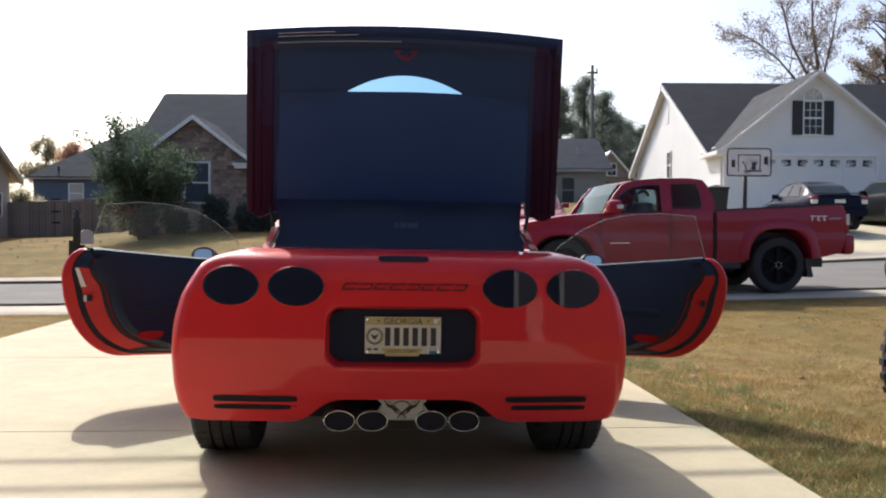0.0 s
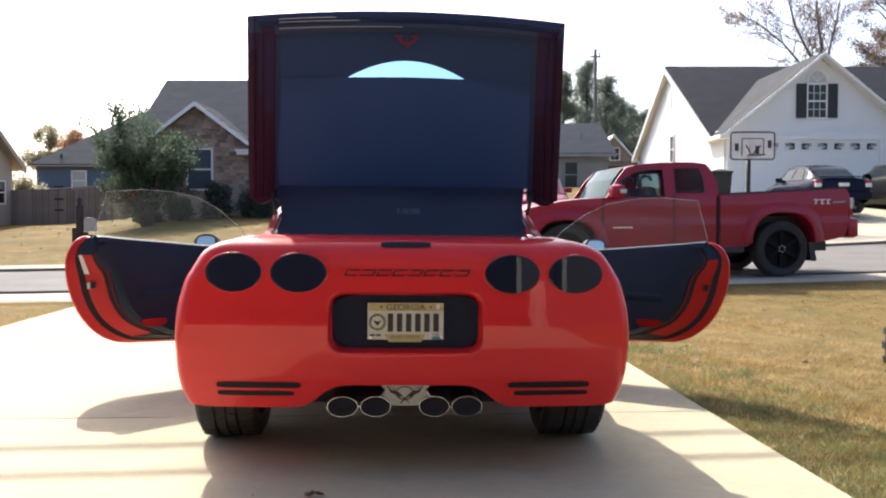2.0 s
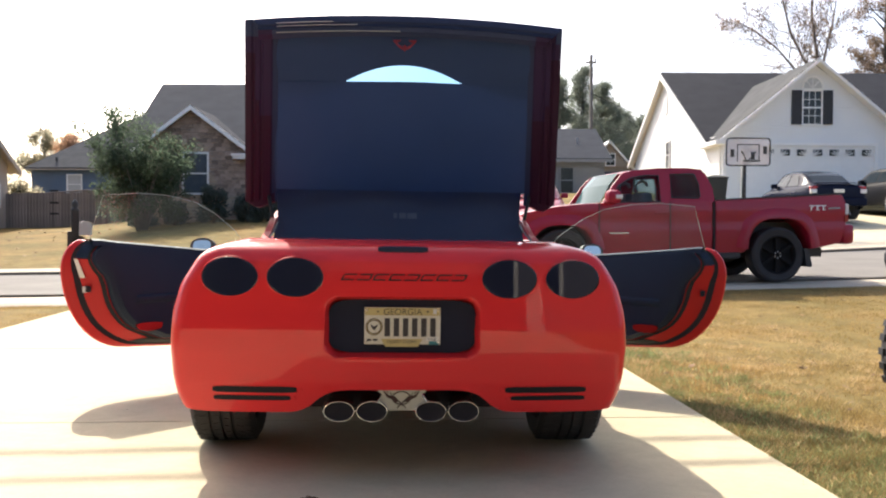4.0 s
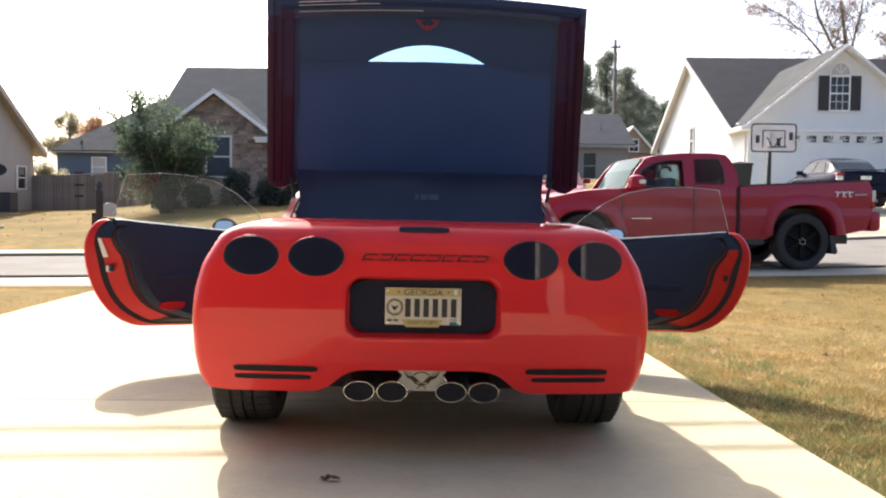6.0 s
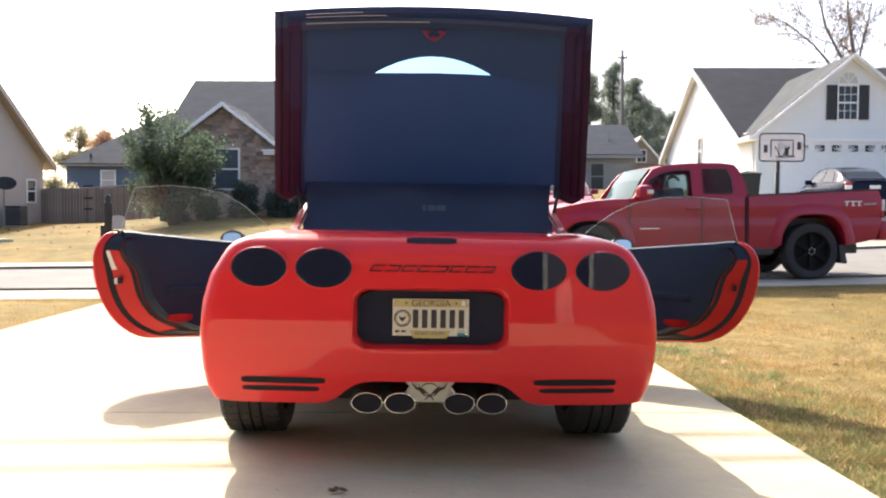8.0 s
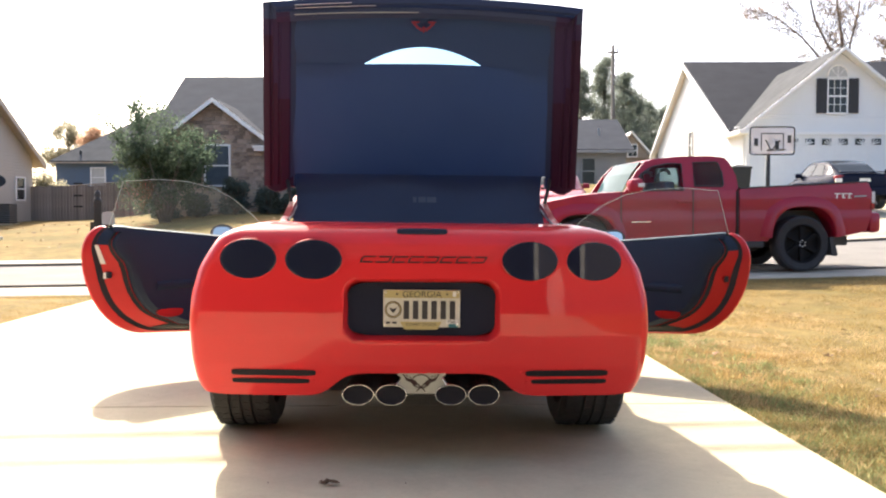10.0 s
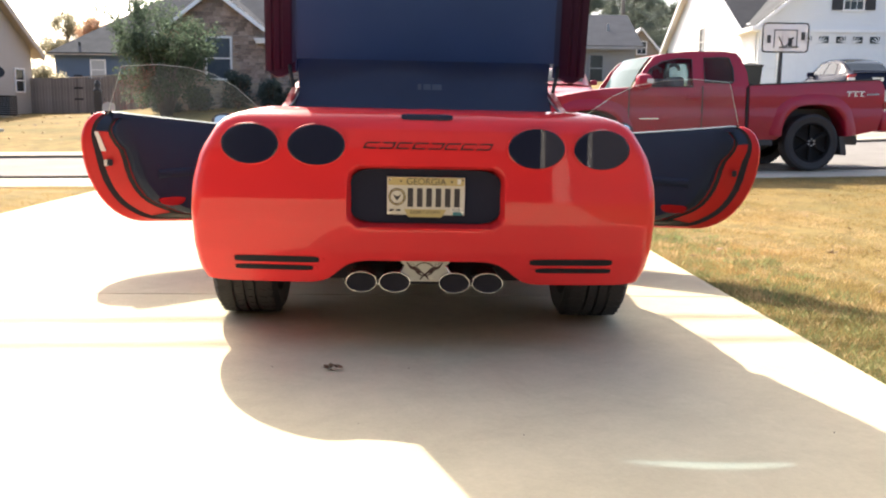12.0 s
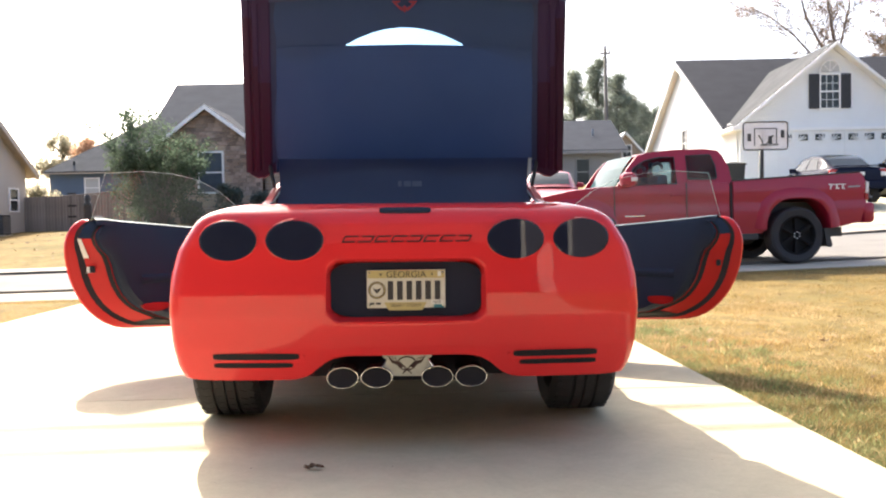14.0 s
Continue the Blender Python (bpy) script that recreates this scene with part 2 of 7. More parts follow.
LEAF_BROWN = mat("brown_leaves", (0.3, 0.215, 0.15), (0.36, 0.27, 0.19), 0.7, scale=1, fine=6, random_piece=0.4, thin=0.55)
LEAF_ORANGE = mat("orange_leaves", (0.6, 0.36, 0.24), (0.56, 0.42, 0.29), 0.7, scale=1, fine=6, random_piece=0.35, thin=0.8)
DEAD_LEAF = mat("dead_leaf", (0.16, 0.09, 0.045), (0.1, 0.06, 0.03), 0.8, fine=30)
BLIND = mat("drawn_blind", (0.5, 0.5, 0.48), (0.45, 0.45, 0.43), 0.6)
SKY_PANE = mat("reflecting_pane", (0.1, 0.12, 0.14), (0.07, 0.09, 0.11), 0.1)
SHUTTER = mat("dark_shutter", (0.03, 0.03, 0.033), None, 0.6)
BIN = mat("dark_bin_plastic", (0.02, 0.022, 0.02), None, 0.6)
BOARD = mat("milky_backboard", (0.66, 0.62, 0.62), (0.55, 0.52, 0.53), 0.5, scale=3)
t_ = BOARD.node_tree
veil, veil_mix = t_.nodes.new("ShaderNodeBsdfTransparent"), t_.nodes.new("ShaderNodeMixShader")
veil_mix.inputs[0].default_value = 0.62
t_.links.new(t_.nodes["Principled BSDF"].outputs[0], veil_mix.inputs[1])
t_.links.new(veil.outputs[0], veil_mix.inputs[2])
t_.links.new(veil_mix.outputs[0], t_.nodes["Material Output"].inputs["Surface"])
METAL_DARK = mat("dark_metal", (0.02, 0.02, 0.022), (0.03, 0.03, 0.03), 0.5, metal=0.3)
GALV = mat("grey_metal", (0.3, 0.31, 0.32), (0.24, 0.25, 0.26), 0.5, metal=0.5)
MAILBOX = mat("mailbox_grey", (0.3, 0.31, 0.33), (0.24, 0.25, 0.27), 0.35)
POLE_WOOD = mat("pole_wood", (0.2, 0.17, 0.14), (0.15, 0.13, 0.11), 0.9)
RED_LENS = mat("red_lens", (0.3, 0.01, 0.01), (0.25, 0.01, 0.01), 0.12, coat=0.8)
CLEAR_LENS = mat("clear_lens", (0.7, 0.7, 0.7), (0.6, 0.6, 0.6), 0.1, coat=0.8)


def brick_mat():
    m = mat("brick_wall", (0.3, 0.2, 0.14), None, 0.9, scale=2, fine=40)
    t = m.node_tree
    p = t.nodes["Principled BSDF"]
    co = t.nodes.new("ShaderNodeTexCoord")
    mp = t.nodes.new("ShaderNodeMapping")
    mp.inputs["Rotation"].default_value = (radians(90), 0, 0)
    t.links.new(co.outputs["Object"], mp.inputs["Vector"])
    b = t.nodes.new("ShaderNodeTexBrick")
    b.inputs["Scale"].default_value = 1.0
    b.inputs["Brick Width"].default_value, b.inputs["Row Height"].default_value = 0.3, 0.12
    b.inputs["Mortar Size"].default_value = 0.012
    b.inputs["Color1"].default_value, b.inputs["Color2"].default_value, b.inputs["Mortar"].default_value = (0.4, 0.28, 0.2, 1), (0.26, 0.2, 0.165, 1), (0.42, 0.37, 0.32, 1)
    t.links.new(mp.outputs[0], b.inputs["Vector"])
    n = t.nodes.new("ShaderNodeTexNoise")
    n.inputs["Scale"].default_value = 2.2
    t.links.new(co.outputs["Object"], n.inputs["Vector"])
    mix = t.nodes.new("ShaderNodeMix")
    mix.data_type = "RGBA"
    mix.inputs["B"].default_value = (0.5, 0.38, 0.26, 1)
    r = t.nodes.new("ShaderNodeMapRange")
    r.inputs["From Min"].default_value, r.inputs["From Max"].default_value, r.inputs["To Max"].default_value = 0.5, 0.7, 0.75
    t.links.new(n.outputs["Fac"], r.inputs["Value"])
    t.links.new(r.outputs[0], mix.inputs["Factor"])
    t.links.new(b.outputs["Color"], mix.inputs["A"])
    t.links.new(mix.outputs["Result"], p.inputs["Base Color"])
    return m


# garage walls near black: the shade of the open garage is in the colour
GARAGE = mat("shade_painted_garage_wall", (0.06, 0.06, 0.065), (0.045, 0.045, 0.05), 0.8)
STONE = mat("wall_stone", (0.37, 0.275, 0.215), (0.25, 0.19, 0.15), 0.9, scale=3, fine=30, random_piece=0.42, bump=0.4)
FACADE = mat("brown_brick_front", (0.1, 0.093, 0.094), (0.075, 0.07, 0.07), 0.9, scale=3, fine=30, spec=0.2)
BRICK = brick_mat()


# ---- builders ----
def finish(ob, smooth):
    if smooth:
        for f in ob.data.polygons:
            f.use_smooth = True
        if smooth is not True:
            ob.data.set_sharp_from_angle(angle=radians(smooth))


def part(name, bm, material, parent, label="", smooth=False, m=None):
    """Links a bmesh as one mesh object under a thing or a part."""
    me = bpy.data.meshes.new(name)
    bm.normal_update()
    bm.to_mesh(me)
    bm.free()
    for one in (material if isinstance(material, (list, tuple)) else [material]):
        me.materials.append(one)
    ob = new(name, me)
    finish(ob, smooth)
    if parent:
        ob.parent = parent
    if m is not None:
        ob.matrix_basis = m
    if label:
        tagged(ob, label)
    return ob


def solid(name, bm, material, label, category, kind="", group="", smooth=False, m=None):
    return tagged(part(name, bm, material, None, "", smooth, m), label, category, group, kind)


def thing(name, m, label, category, group="", kind=""):
    root = new(name)
    root.empty_display_size = 0.2
    root.matrix_basis = m
    return tagged(root, label, category, group, kind)


def pydata(name, verts, faces, material, parent=None, label="", smooth=False):
    me = bpy.data.meshes.new(name)
    me.from_pydata([tuple(v) for v in verts], [], [tuple(f) for f in faces])
    me.materials.append(material)
    ob = new(name, me)
    finish(ob, smooth)
    if parent:
        ob.parent = parent
    if label:
        tagged(ob, label)
    return ob


def box(bm, x0, y0, z0, x1, y1, z1, bev=0.0, m=None):
    v = [bm.verts.new(Vector((x, y, z)) if m is None else m @ Vector((x, y, z))) for z in (z0, z1) for y in (y0, y1) for x in (x0, x1)]
    fs = [bm.faces.new([v[i] for i in f]) for f in ((0, 2, 3, 1), (4, 5, 7, 6), (0, 1, 5, 4), (2, 6, 7, 3), (0, 4, 6, 2), (1, 3, 7, 5))]
    if bev:
        es = list({e for f in fs for e in f.edges})
        bmesh.ops.bevel(bm, geom=es, offset=bev, segments=2, affect="EDGES", profile=0.5)
    return bm


def boxes(*rows, bev=0.0):
    bm = bmesh.new()
    for r in rows:
        box(bm, *r, bev=bev)
    return bm


def rings(bm, loops, closed=True, cap=(False, False)):
    """Skins a list of equally long loops of points."""
    vs = [[bm.verts.new(p) for p in loop] for loop in loops]
    n = len(vs[0])
    for a, b in zip(vs, vs[1:]):
        for i in range(n if closed else n - 1):
            j = (i + 1) % n
            bm.faces.new((a[i], a[j], b[j], b[i]))
    if cap[0]:
        bm.faces.new(list(reversed(vs[0])))
    if cap[1]:
        bm.faces.new(vs[-1])
    return bm


def tube(points, radii, n=8, bm=None, cap=True):
    bm = bm or bmesh.new()
    pts = [Vector(p) for p in points]
    if not isinstance(radii, (list, tuple)):
        radii = [radii] * len(pts)
    loops = []
    for i, p in enumerate(pts):
        d = (pts[min(i + 1, len(pts) - 1)] - pts[max(i - 1, 0)]).normalized()
        side = d.cross(Vector((0, 0, 1)) if abs(d.z) < 0.9 else Vector((1, 0, 0))).normalized()
        up = side.cross(d)
        loops.append([p + radii[i] * (math.cos(2 * math.pi * k / n) * side + math.sin(2 * math.pi * k / n) * up) for k in range(n)])
    return rings(bm, loops, True, (cap, cap))


def lathe(profile, n=32, axis="x", bm=None, at=(0, 0, 0), squash=1.0, cap=True):
    """Turns (radius, height) pairs about an axis."""
    bm = bm or bmesh.new()
    loops = []
    for r, h in profile:
        loop = []
        for k in range(n):
            a = 2 * math.pi * k / n
            c, s = r * math.cos(a), r * math.sin(a) * squash
            p = {"x": (h, c, s), "y": (c, h, s), "z": (c, s, h)}[axis]
            loop.append(Vector(p) + Vector(at))
        loops.append(loop)
    return rings(bm, loops, True, (cap and profile[0][0] > 1e-3, cap and profile[-1][0] > 1e-3))


def prism(poly, axis, a, b, bm=None, bev=0.0):
    """A closed outline in the plane across an axis, given thickness from a to b along it."""
    bm = bm or bmesh.new()
    put = {"x": lambda p, h: (h, p[0], p[1]), "y": lambda p, h: (p[0], h, p[1]), "z": lambda p, h: (p[0], p[1], h)}[axis]
    lo = [bm.verts.new(put(p, a)) for p in poly]
    hi = [bm.verts.new(put(p, b)) for p in poly]
    n = len(poly)
    fs = [bm.faces.new(lo[::-1]), bm.faces.new(hi)]
    for i in range(n):
        fs.append(bm.faces.new((lo[i], lo[(i + 1) % n], hi[(i + 1) % n], hi[i])))
    bmesh.ops.recalc_face_normals(bm, faces=fs)
    if bev:
        es = list({e for f in fs[:2] for e in f.edges})
        bmesh.ops.bevel(bm, geom=es, offset=bev, segments=2, affect="EDGES", profile=0.5)
    return bm


def facing(bm, way):
    """Turns every face of an open sheet so that it looks along the given way."""
    bm.normal_update()
    bmesh.ops.reverse_faces(bm, faces=[f for f in bm.faces if f.normal.dot(way) < 0])


def lerp(rows, x):
    """Reads a smooth value off a short table of (place, value)."""
    if x <= rows[0][0]:
        return rows[0][1]
    for (a, u), (b, v) in zip(rows, rows[1:]):
        if x <= b:
            k = (x - a) / (b - a)
            return u + (v - u) * k
    return rows[-1][1]


def ease(a, b, x):
    k = min(1.0, max(0.0, (x - a) / (b - a)))
    return k * k * (3 - 2 * k)


# ---- ground, driveway and road ----
ROAD_TURN = radians(10)
ROAD_DIR, ROAD_ACROSS = Vector((math.cos(ROAD_TURN), math.sin(ROAD_TURN), 0)), Vector((-math.sin(ROAD_TURN), math.cos(ROAD_TURN), 0))
ROAD_ORIGIN = Vector((0, 12.1, 0))
DRIVE_LEFT, DRIVE_RIGHT = -3.46, 1.808
DRIVE_TURN = radians(4.0)


def ground_z(x, y):
    """Falling a little to the right by the camera, rising beyond the road and to the right."""
    tilt = 0.028 * (min(max(x, -30), 30) + 5.5) * ease(6.5, 22.5, y) * (1 if x > -5.5 else 0.5)
    far = max(0.0, min(y, 48) - 20.0)
    rise = (0.040 + 0.0045 * min(9, max(0, x + 17))) * far
    fall = -0.012 * (max(-8.0, min(x, 6.0)) + 1.8) * (1 - ease(7.5, 11.5, y))
    return tilt + rise + fall - 0.03


def strip(name, along, across, offset, material, label, category, thick=0.08, origin=ROAD_ORIGIN, u=ROAD_DIR, v=ROAD_ACROSS, profile=None, step=0.5):
    """A slab that lies on the ground, from one place to another along u, and across v by a profile of (place, height)."""
    profile = profile or [(across[0], offset), (across[1], offset)]
    rows = []
    if len(profile) == 2 and across[1] - across[0] > 1.0:
        n = int((across[1] - across[0]) / step) + 1
        profile = [(across[0] + (across[1] - across[0]) * i / n, offset) for i in range(n + 1)]
    n = max(1, int((along[1] - along[0]) / step))
    for i in range(n + 1):
        a = along[0] + (along[1] - along[0]) * i / n
        loop = []
        pts = []
        for b, h in profile:
            p = origin + u * a + v * b
            pts.append((p.x, p.y, ground_z(p.x, p.y) + h))
        under = [(x, y, z - thick - h) for (x, y, z), (_, h) in zip(pts, profile)]
        rows.append(pts + under[::-1])
    bm = rings(bmesh.new(), rows, True, (True, True))
    bmesh.ops.recalc_face_normals(bm, faces=bm.faces)
    return solid(name, bm, material, label, category, "structure")


def ground_sheet():
    xs = sorted(set([-900, -500, -260, -150, -90, -60] + [-45 + 1.5 * i for i in range(20)] + [-15 + 0.5 * i for i in range(61)] + [15 + 1.5 * i for i in range(21)] + [60, 90, 150, 260, 500, 900]))
    ys = sorted(set([-300, -100, -40, -20, -12, -8] + [-6 + 0.5 * i for i in range(72)] + [30 + 1.5 * i for i in range(21)] + [70, 90, 130, 200, 350, 600, 1200]))
    verts = [(x, y, ground_z(x, y) + 0.012 * noise.noise((x * 0.7, y * 0.7, 0))) for y in ys for x in xs]
    n = len(xs)
    faces = [(j * n + i, j * n + i + 1, (j + 1) * n + i + 1, (j + 1) * n + i) for j in range(len(ys) - 1) for i in range(n - 1)]
    return tagged(pydata("ground", verts, faces, LAWN, smooth=True), "dry tan and green autumn lawn sloping up past the road", "ground", kind="structure")


ground_sheet()
strip("road", (-90, 90), (0.5, 6.6), 0.03, ASPHALT, "pale worn asphalt residential street", "road")
strip("kerb_near", (1.2, 90), (0.3, 0.86), 0, KERB, "pale concrete rolled kerb along the dry lawn", "kerb", profile=[(0.24, 0.004), (0.3, 0.026), (0.38, 0.042), (0.55, 0.04), (0.86, 0.036)])
strip("kerb_near_drive", (-90, 1.2), (0.0, 0.5), 0, KERB, "pale concrete rolled kerb along the lawn", "kerb", profile=[(-0.18, 0.006), (-0.1, 0.03), (0.0, 0.042), (0.2, 0.04), (0.5, 0.036), (0.86, 0.036)])
strip("kerb_far", (-90, 90), (6.55, 7.65), 0, KERB, "pale concrete rolled kerb across the street", "kerb", profile=[(6.55, 0.034), (6.62, 0.036), (7.1, 0.05), (7.25, 0.09), (7.65, 0.1)])
strip("road_seam_near", (-90, 90), (0.86, 0.98), 0.066, JOINT, "dark broken asphalt edge along the near gutter", "road seam", thick=0.02)
strip("road_seam_far", (-90, 90), (6.5, 6.62), 0.078, JOINT, "dark seam between the road and the far gutter", "road seam", thick=0.02)
UP = Vector((0, 1, 0))
def drive_point(u, v):
    """A place on the drive, by its own across and along; the joints lie a little askew."""
    v += 0.047 * u
    return u * math.cos(DRIVE_TURN) - v * math.sin(DRIVE_TURN), u * math.sin(DRIVE_TURN) + v * math.cos(DRIVE_TURN)


def drive_edge(u, y):
    return (u - y * math.sin(DRIVE_TURN)) / math.cos(DRIVE_TURN)


drive = thing("driveway", pose(0, 0, 0), "pale sunlit concrete driveway slabs with thin joints", "driveway", kind="structure")
JOINTS = [-9.0, -5.83, -3.17, -0.51, 2.15, 4.81, 7.48, 9.85, 12.1]
for v0, v1 in zip(JOINTS, JOINTS[1:]):
    ny = max(2, int((v1 - v0) / 0.5))
    rows = []
    for j in range(ny + 1):
        v = v0 + 0.006 + (v1 - v0 - 0.012) * j / ny
        top = [drive_point(DRIVE_LEFT + (DRIVE_RIGHT - DRIVE_LEFT) * i / 8, v) for i in range(9)]
        top = [(x, y, ground_z(x, y) + 0.032) for x, y in top]
        rows.append(top + [(p[0], p[1], p[2] - 0.1) for p in top[::-1]])
    bm = rings(bmesh.new(), rows, True, (True, True))
    bmesh.ops.recalc_face_normals(bm, faces=bm.faces)
    part("slab", bm, CONCRETE, drive)
bm = bmesh.new()
for v in JOINTS:
    loops = []
    for i in range(7):
        u = DRIVE_LEFT + 0.01 + (DRIVE_RIGHT - DRIVE_LEFT - 0.02) * i / 6
        loops.append([(*drive_point(u, v + d), ground_z(*drive_point(u, v)) + h) for d, h in ((-0.02, -0.06), (-0.02, 0.026), (0.02, 0.026), (0.02, -0.06))])
    rings(bm, loops, True, (True, True))
part("joint_filler", bm, JOINT, drive)
strip("driveway_opposite", (9.6, 16.6), (7.5, 21.6), 0.04, CONCRETE, "pale concrete driveway up to the white garage", "driveway")

# ---- the sports car ----
CAR = thing("sports_car", Matrix.Translation((-0.159, 3.58, -0.006)) @ pose(0, 0, 0, 0, 0.5, 3.7), "bright red low sports car with both doors and rear hatch open", "car")
HALF = [(0.24, 0.87), (0.28, 0.905), (0.33, 0.925), (0.42, 0.938), (0.55, 0.943), (0.68, 0.934), (0.78, 0.907), (0.84, 0.872), (0.90, 0.835), (0.93, 0.79), (0.945, 0.745), (0.955, 0.69), (0.962, 0.64)]
REAR = [(0.24, 0.10), (0.30, 0.072), (0.40, 0.03), (0.52, 0.004), (0.615, 0.0), (0.645, 0.003), (0.675, 0.009), (0.70, 0.012), (0.80, 0.019), (0.85, 0.028), (0.88, 0.036), (0.905, 0.048), (0.925, 0.064), (0.94, 0.084), (0.951, 0.11), (0.957, 0.14), (0.96, 0.19), (0.962, 0.27)]


def smooth_read(rows, x, r=0.01):
    return sum(lerp(rows, x + r * k) * w for k, w in ((-2, 1), (-1, 2), (0, 3), (1, 2), (2, 1))) / 9


def rounded(x, z, cx, cz, hx, hz, r):
    """How far a point lies outside a rounded rectangle (negative inside)."""
    dx, dz = abs(x - cx) - (hx - r), abs(z - cz) - (hz - r)
    return math.hypot(max(dx, 0), max(dz, 0)) + min(max(dx, dz), 0) - r


def rear_y(x, z, recess=True):
    """The tail's surface: how far forward of its rearmost line it lies."""
    s = min(1.0, abs(x) / smooth_read(HALF, z))
    y = smooth_read(REAR, z, 0.004) + 0.05 * s * s + 0.2 * s ** 64
    if recess:
        d = rounded(x, z, 0, 0.622, 0.305, 0.118, 0.06)
        y += 0.085 * (1 - ease(-0.022, 0.004, d))
    return y


ARCH = [(0, 0.368), (0.225, 0.368), (0.27, 0.363), (0.3125, 0.346), (0.344, 0.321), (0.365, 0.298), (0.396, 0.279), (0.44, 0.269), (0.5, 0.268), (1, 0.268)]


def bottom_z(x):
    return smooth_read(ARCH, abs(x), 0.014) + 0.012 * ease(0.75, 0.93, abs(x))


def tail():
    nx, nz = 240, 92
    loops = []
    for j in range(nz + 1):
        v = 1 - (1 - j / nz) ** 1.7
        row = []
        for i in range(nx + 1):
            s = -1 + 2 * i / nx
            s = math.copysign(1 - (1 - abs(s)) ** 1.15, s)
            x = s * 0.93
            for _ in range(3):
                zb = bottom_z(x)
                z = zb + (0.962 - zb) * v
                x = s * smooth_read(HALF, z)
            row.append((x, rear_y(x, z), z))
        loops.append(row)
    lip = [(x, y + 0.05, z + 0.004) for x, y, z in loops[0]]
    inner = [(x * 0.98, y + 0.3, z + 0.02) for x, y, z in loops[0]]
    bm = rings(bmesh.new(), [inner, lip] + loops, False)
    bmesh.ops.recalc_face_normals(bm, faces=bm.faces)
    return bm


def quarter(side):
    """One rear fender with its wheel arch, up to the door opening."""
    loops = []
    for k in range(25):
        y = 0.27 + 1.23 * k / 24
        arch = 0.36 ** 2 - (y - 0.79) ** 2
        zb = max(0.3, 0.335 + math.sqrt(arch)) if arch > 0 else 0.3 - 0.06 * ease(1.1, 1.2, y)
        zb = min(zb, 0.69)
        w = 0.905 + 0.04 * ease(0.27, 0.6, y) - 0.03 * ease(1.1, 1.5, y)
        top = 0.954 + 0.006 * ease(0.27, 0.4, y) - 0.008 * ease(0.4, 1.0, y)
        inset = 0.62 if y < 0.45 else 0.66
        pts = [(w - 0.03, zb), (w, max(zb + 0.02, 0.5)), (w - 0.008, max(zb + 0.04, 0.66)), (w - 0.04, 0.78), (w - 0.085, 0.86), (w - 0.14, 0.915), (w - 0.22, top - 0.012), (inset + 0.03, top), (inset, top - 0.015), (inset, 0.62), (w - 0.2, 0.6)]
        loops.append([(side * x, y, z) for x, z in pts])
    bm = rings(bmesh.new(), loops, True, (True, True))
    bmesh.ops.recalc_face_normals(bm, faces=bm.faces)
    return bm


part("bumper_cover", tail(), PAINT, CAR, "glossy red rear bumper cover", smooth=50)
for side in (-1, 1):
    part("rear_fender", quarter(side), PAINT, CAR, smooth=40)
bm = bmesh.new()
rings(bm, [[(x, y, 0.9595 + (y - 0.25) * 0.02) for x in [-0.66 + 0.06 * i for i in range(23)]] for y in (0.25, 0.3, 0.36, 0.45)], False)
rings(bm, [[(x, y, z) for x in [-0.66 + 0.06 * i for i in range(23)]] for y, z in ((0.45, 0.9635), (0.452, 0.9))], False)
bmesh.ops.recalc_face_normals(bm, faces=bm.faces)
part("rear_deck", bm, PAINT, CAR, smooth=40)


def front_body():
    """Nose, front fenders and hood, ahead of the doors."""
    loops = []
    for y, w, top, low in ((2.68, 0.90, 0.93, 0.22), (2.9, 0.91, 0.925, 0.22), (3.1, 0.925, 0.91, 0.3), (3.25, 0.93, 0.895, 0.66), (3.45, 0.93, 0.87, 0.69), (3.65, 0.925, 0.84, 0.66), (3.8, 0.91, 0.81, 0.3), (4.1, 0.87, 0.74, 0.2), (4.35, 0.78, 0.64, 0.2), (4.5, 0.62, 0.52, 0.24), (4.56, 0.45, 0.44, 0.3)):
        pts = [(w - 0.03, low), (w, max(low + 0.01, 0.45)), (w - 0.02, max(low + 0.02, top - 0.2)), (w - 0.1, top - 0.04), (w - 0.22, top), (w - 0.4, top + 0.0), (0, top + 0.03)]
        loops.append([(x, y, z) for x, z in pts] + [(-x, y, z) for x, z in pts[-2::-1]])
    bm = rings(bmesh.new(), loops, False, (False, True))
    bmesh.ops.recalc_face_normals(bm, faces=bm.faces)
    return bm


part("front_body", front_body(), PAINT, CAR, smooth=40)
for side in (-1, 1):
    part("sill", prism([(side * 0.70, 0.2), (side * 0.90, 0.2), (side * 0.915, 0.3), (side * 0.88, 0.37), (side * 0.70, 0.37)], "y", 1.45, 2.72, bev=0.01), PAINT, CAR)
part("floor_pan", boxes((-0.8, 0.5, 0.29, 0.8, 4.2, 0.33), (-0.6, 0.34, 0.31, 0.6, 0.5, 0.38)), UNDERBODY, CAR)
part("cargo_tub", boxes((-0.66, 0.46, 0.45, 0.66, 1.45, 0.5), (-0.66, 0.455, 0.5, 0.66, 0.49, 0.94), (-0.66, 0.46, 0.5, -0.63, 1.5, 0.95), (0.63, 0.46, 0.5, 0.66, 1.5, 0.95)), FABRIC, CAR, "dark carpeted cargo area")
for x0, x1 in ((-0.03, -0.012), (-0.002, 0.034), (0.04, 0.088)):
    bm = rings(bmesh.new(), [[(x, 0.9665 + (z - 1.0) * 0.9 + 0.02 * math.sin(9.4 * x), z) for x in (x0, (x0 + x1) / 2, x1)] for z in (1.058, 1.086)], False)
    part("label_bar", bm, LABEL, CAR, "small faded grey label on the cover")
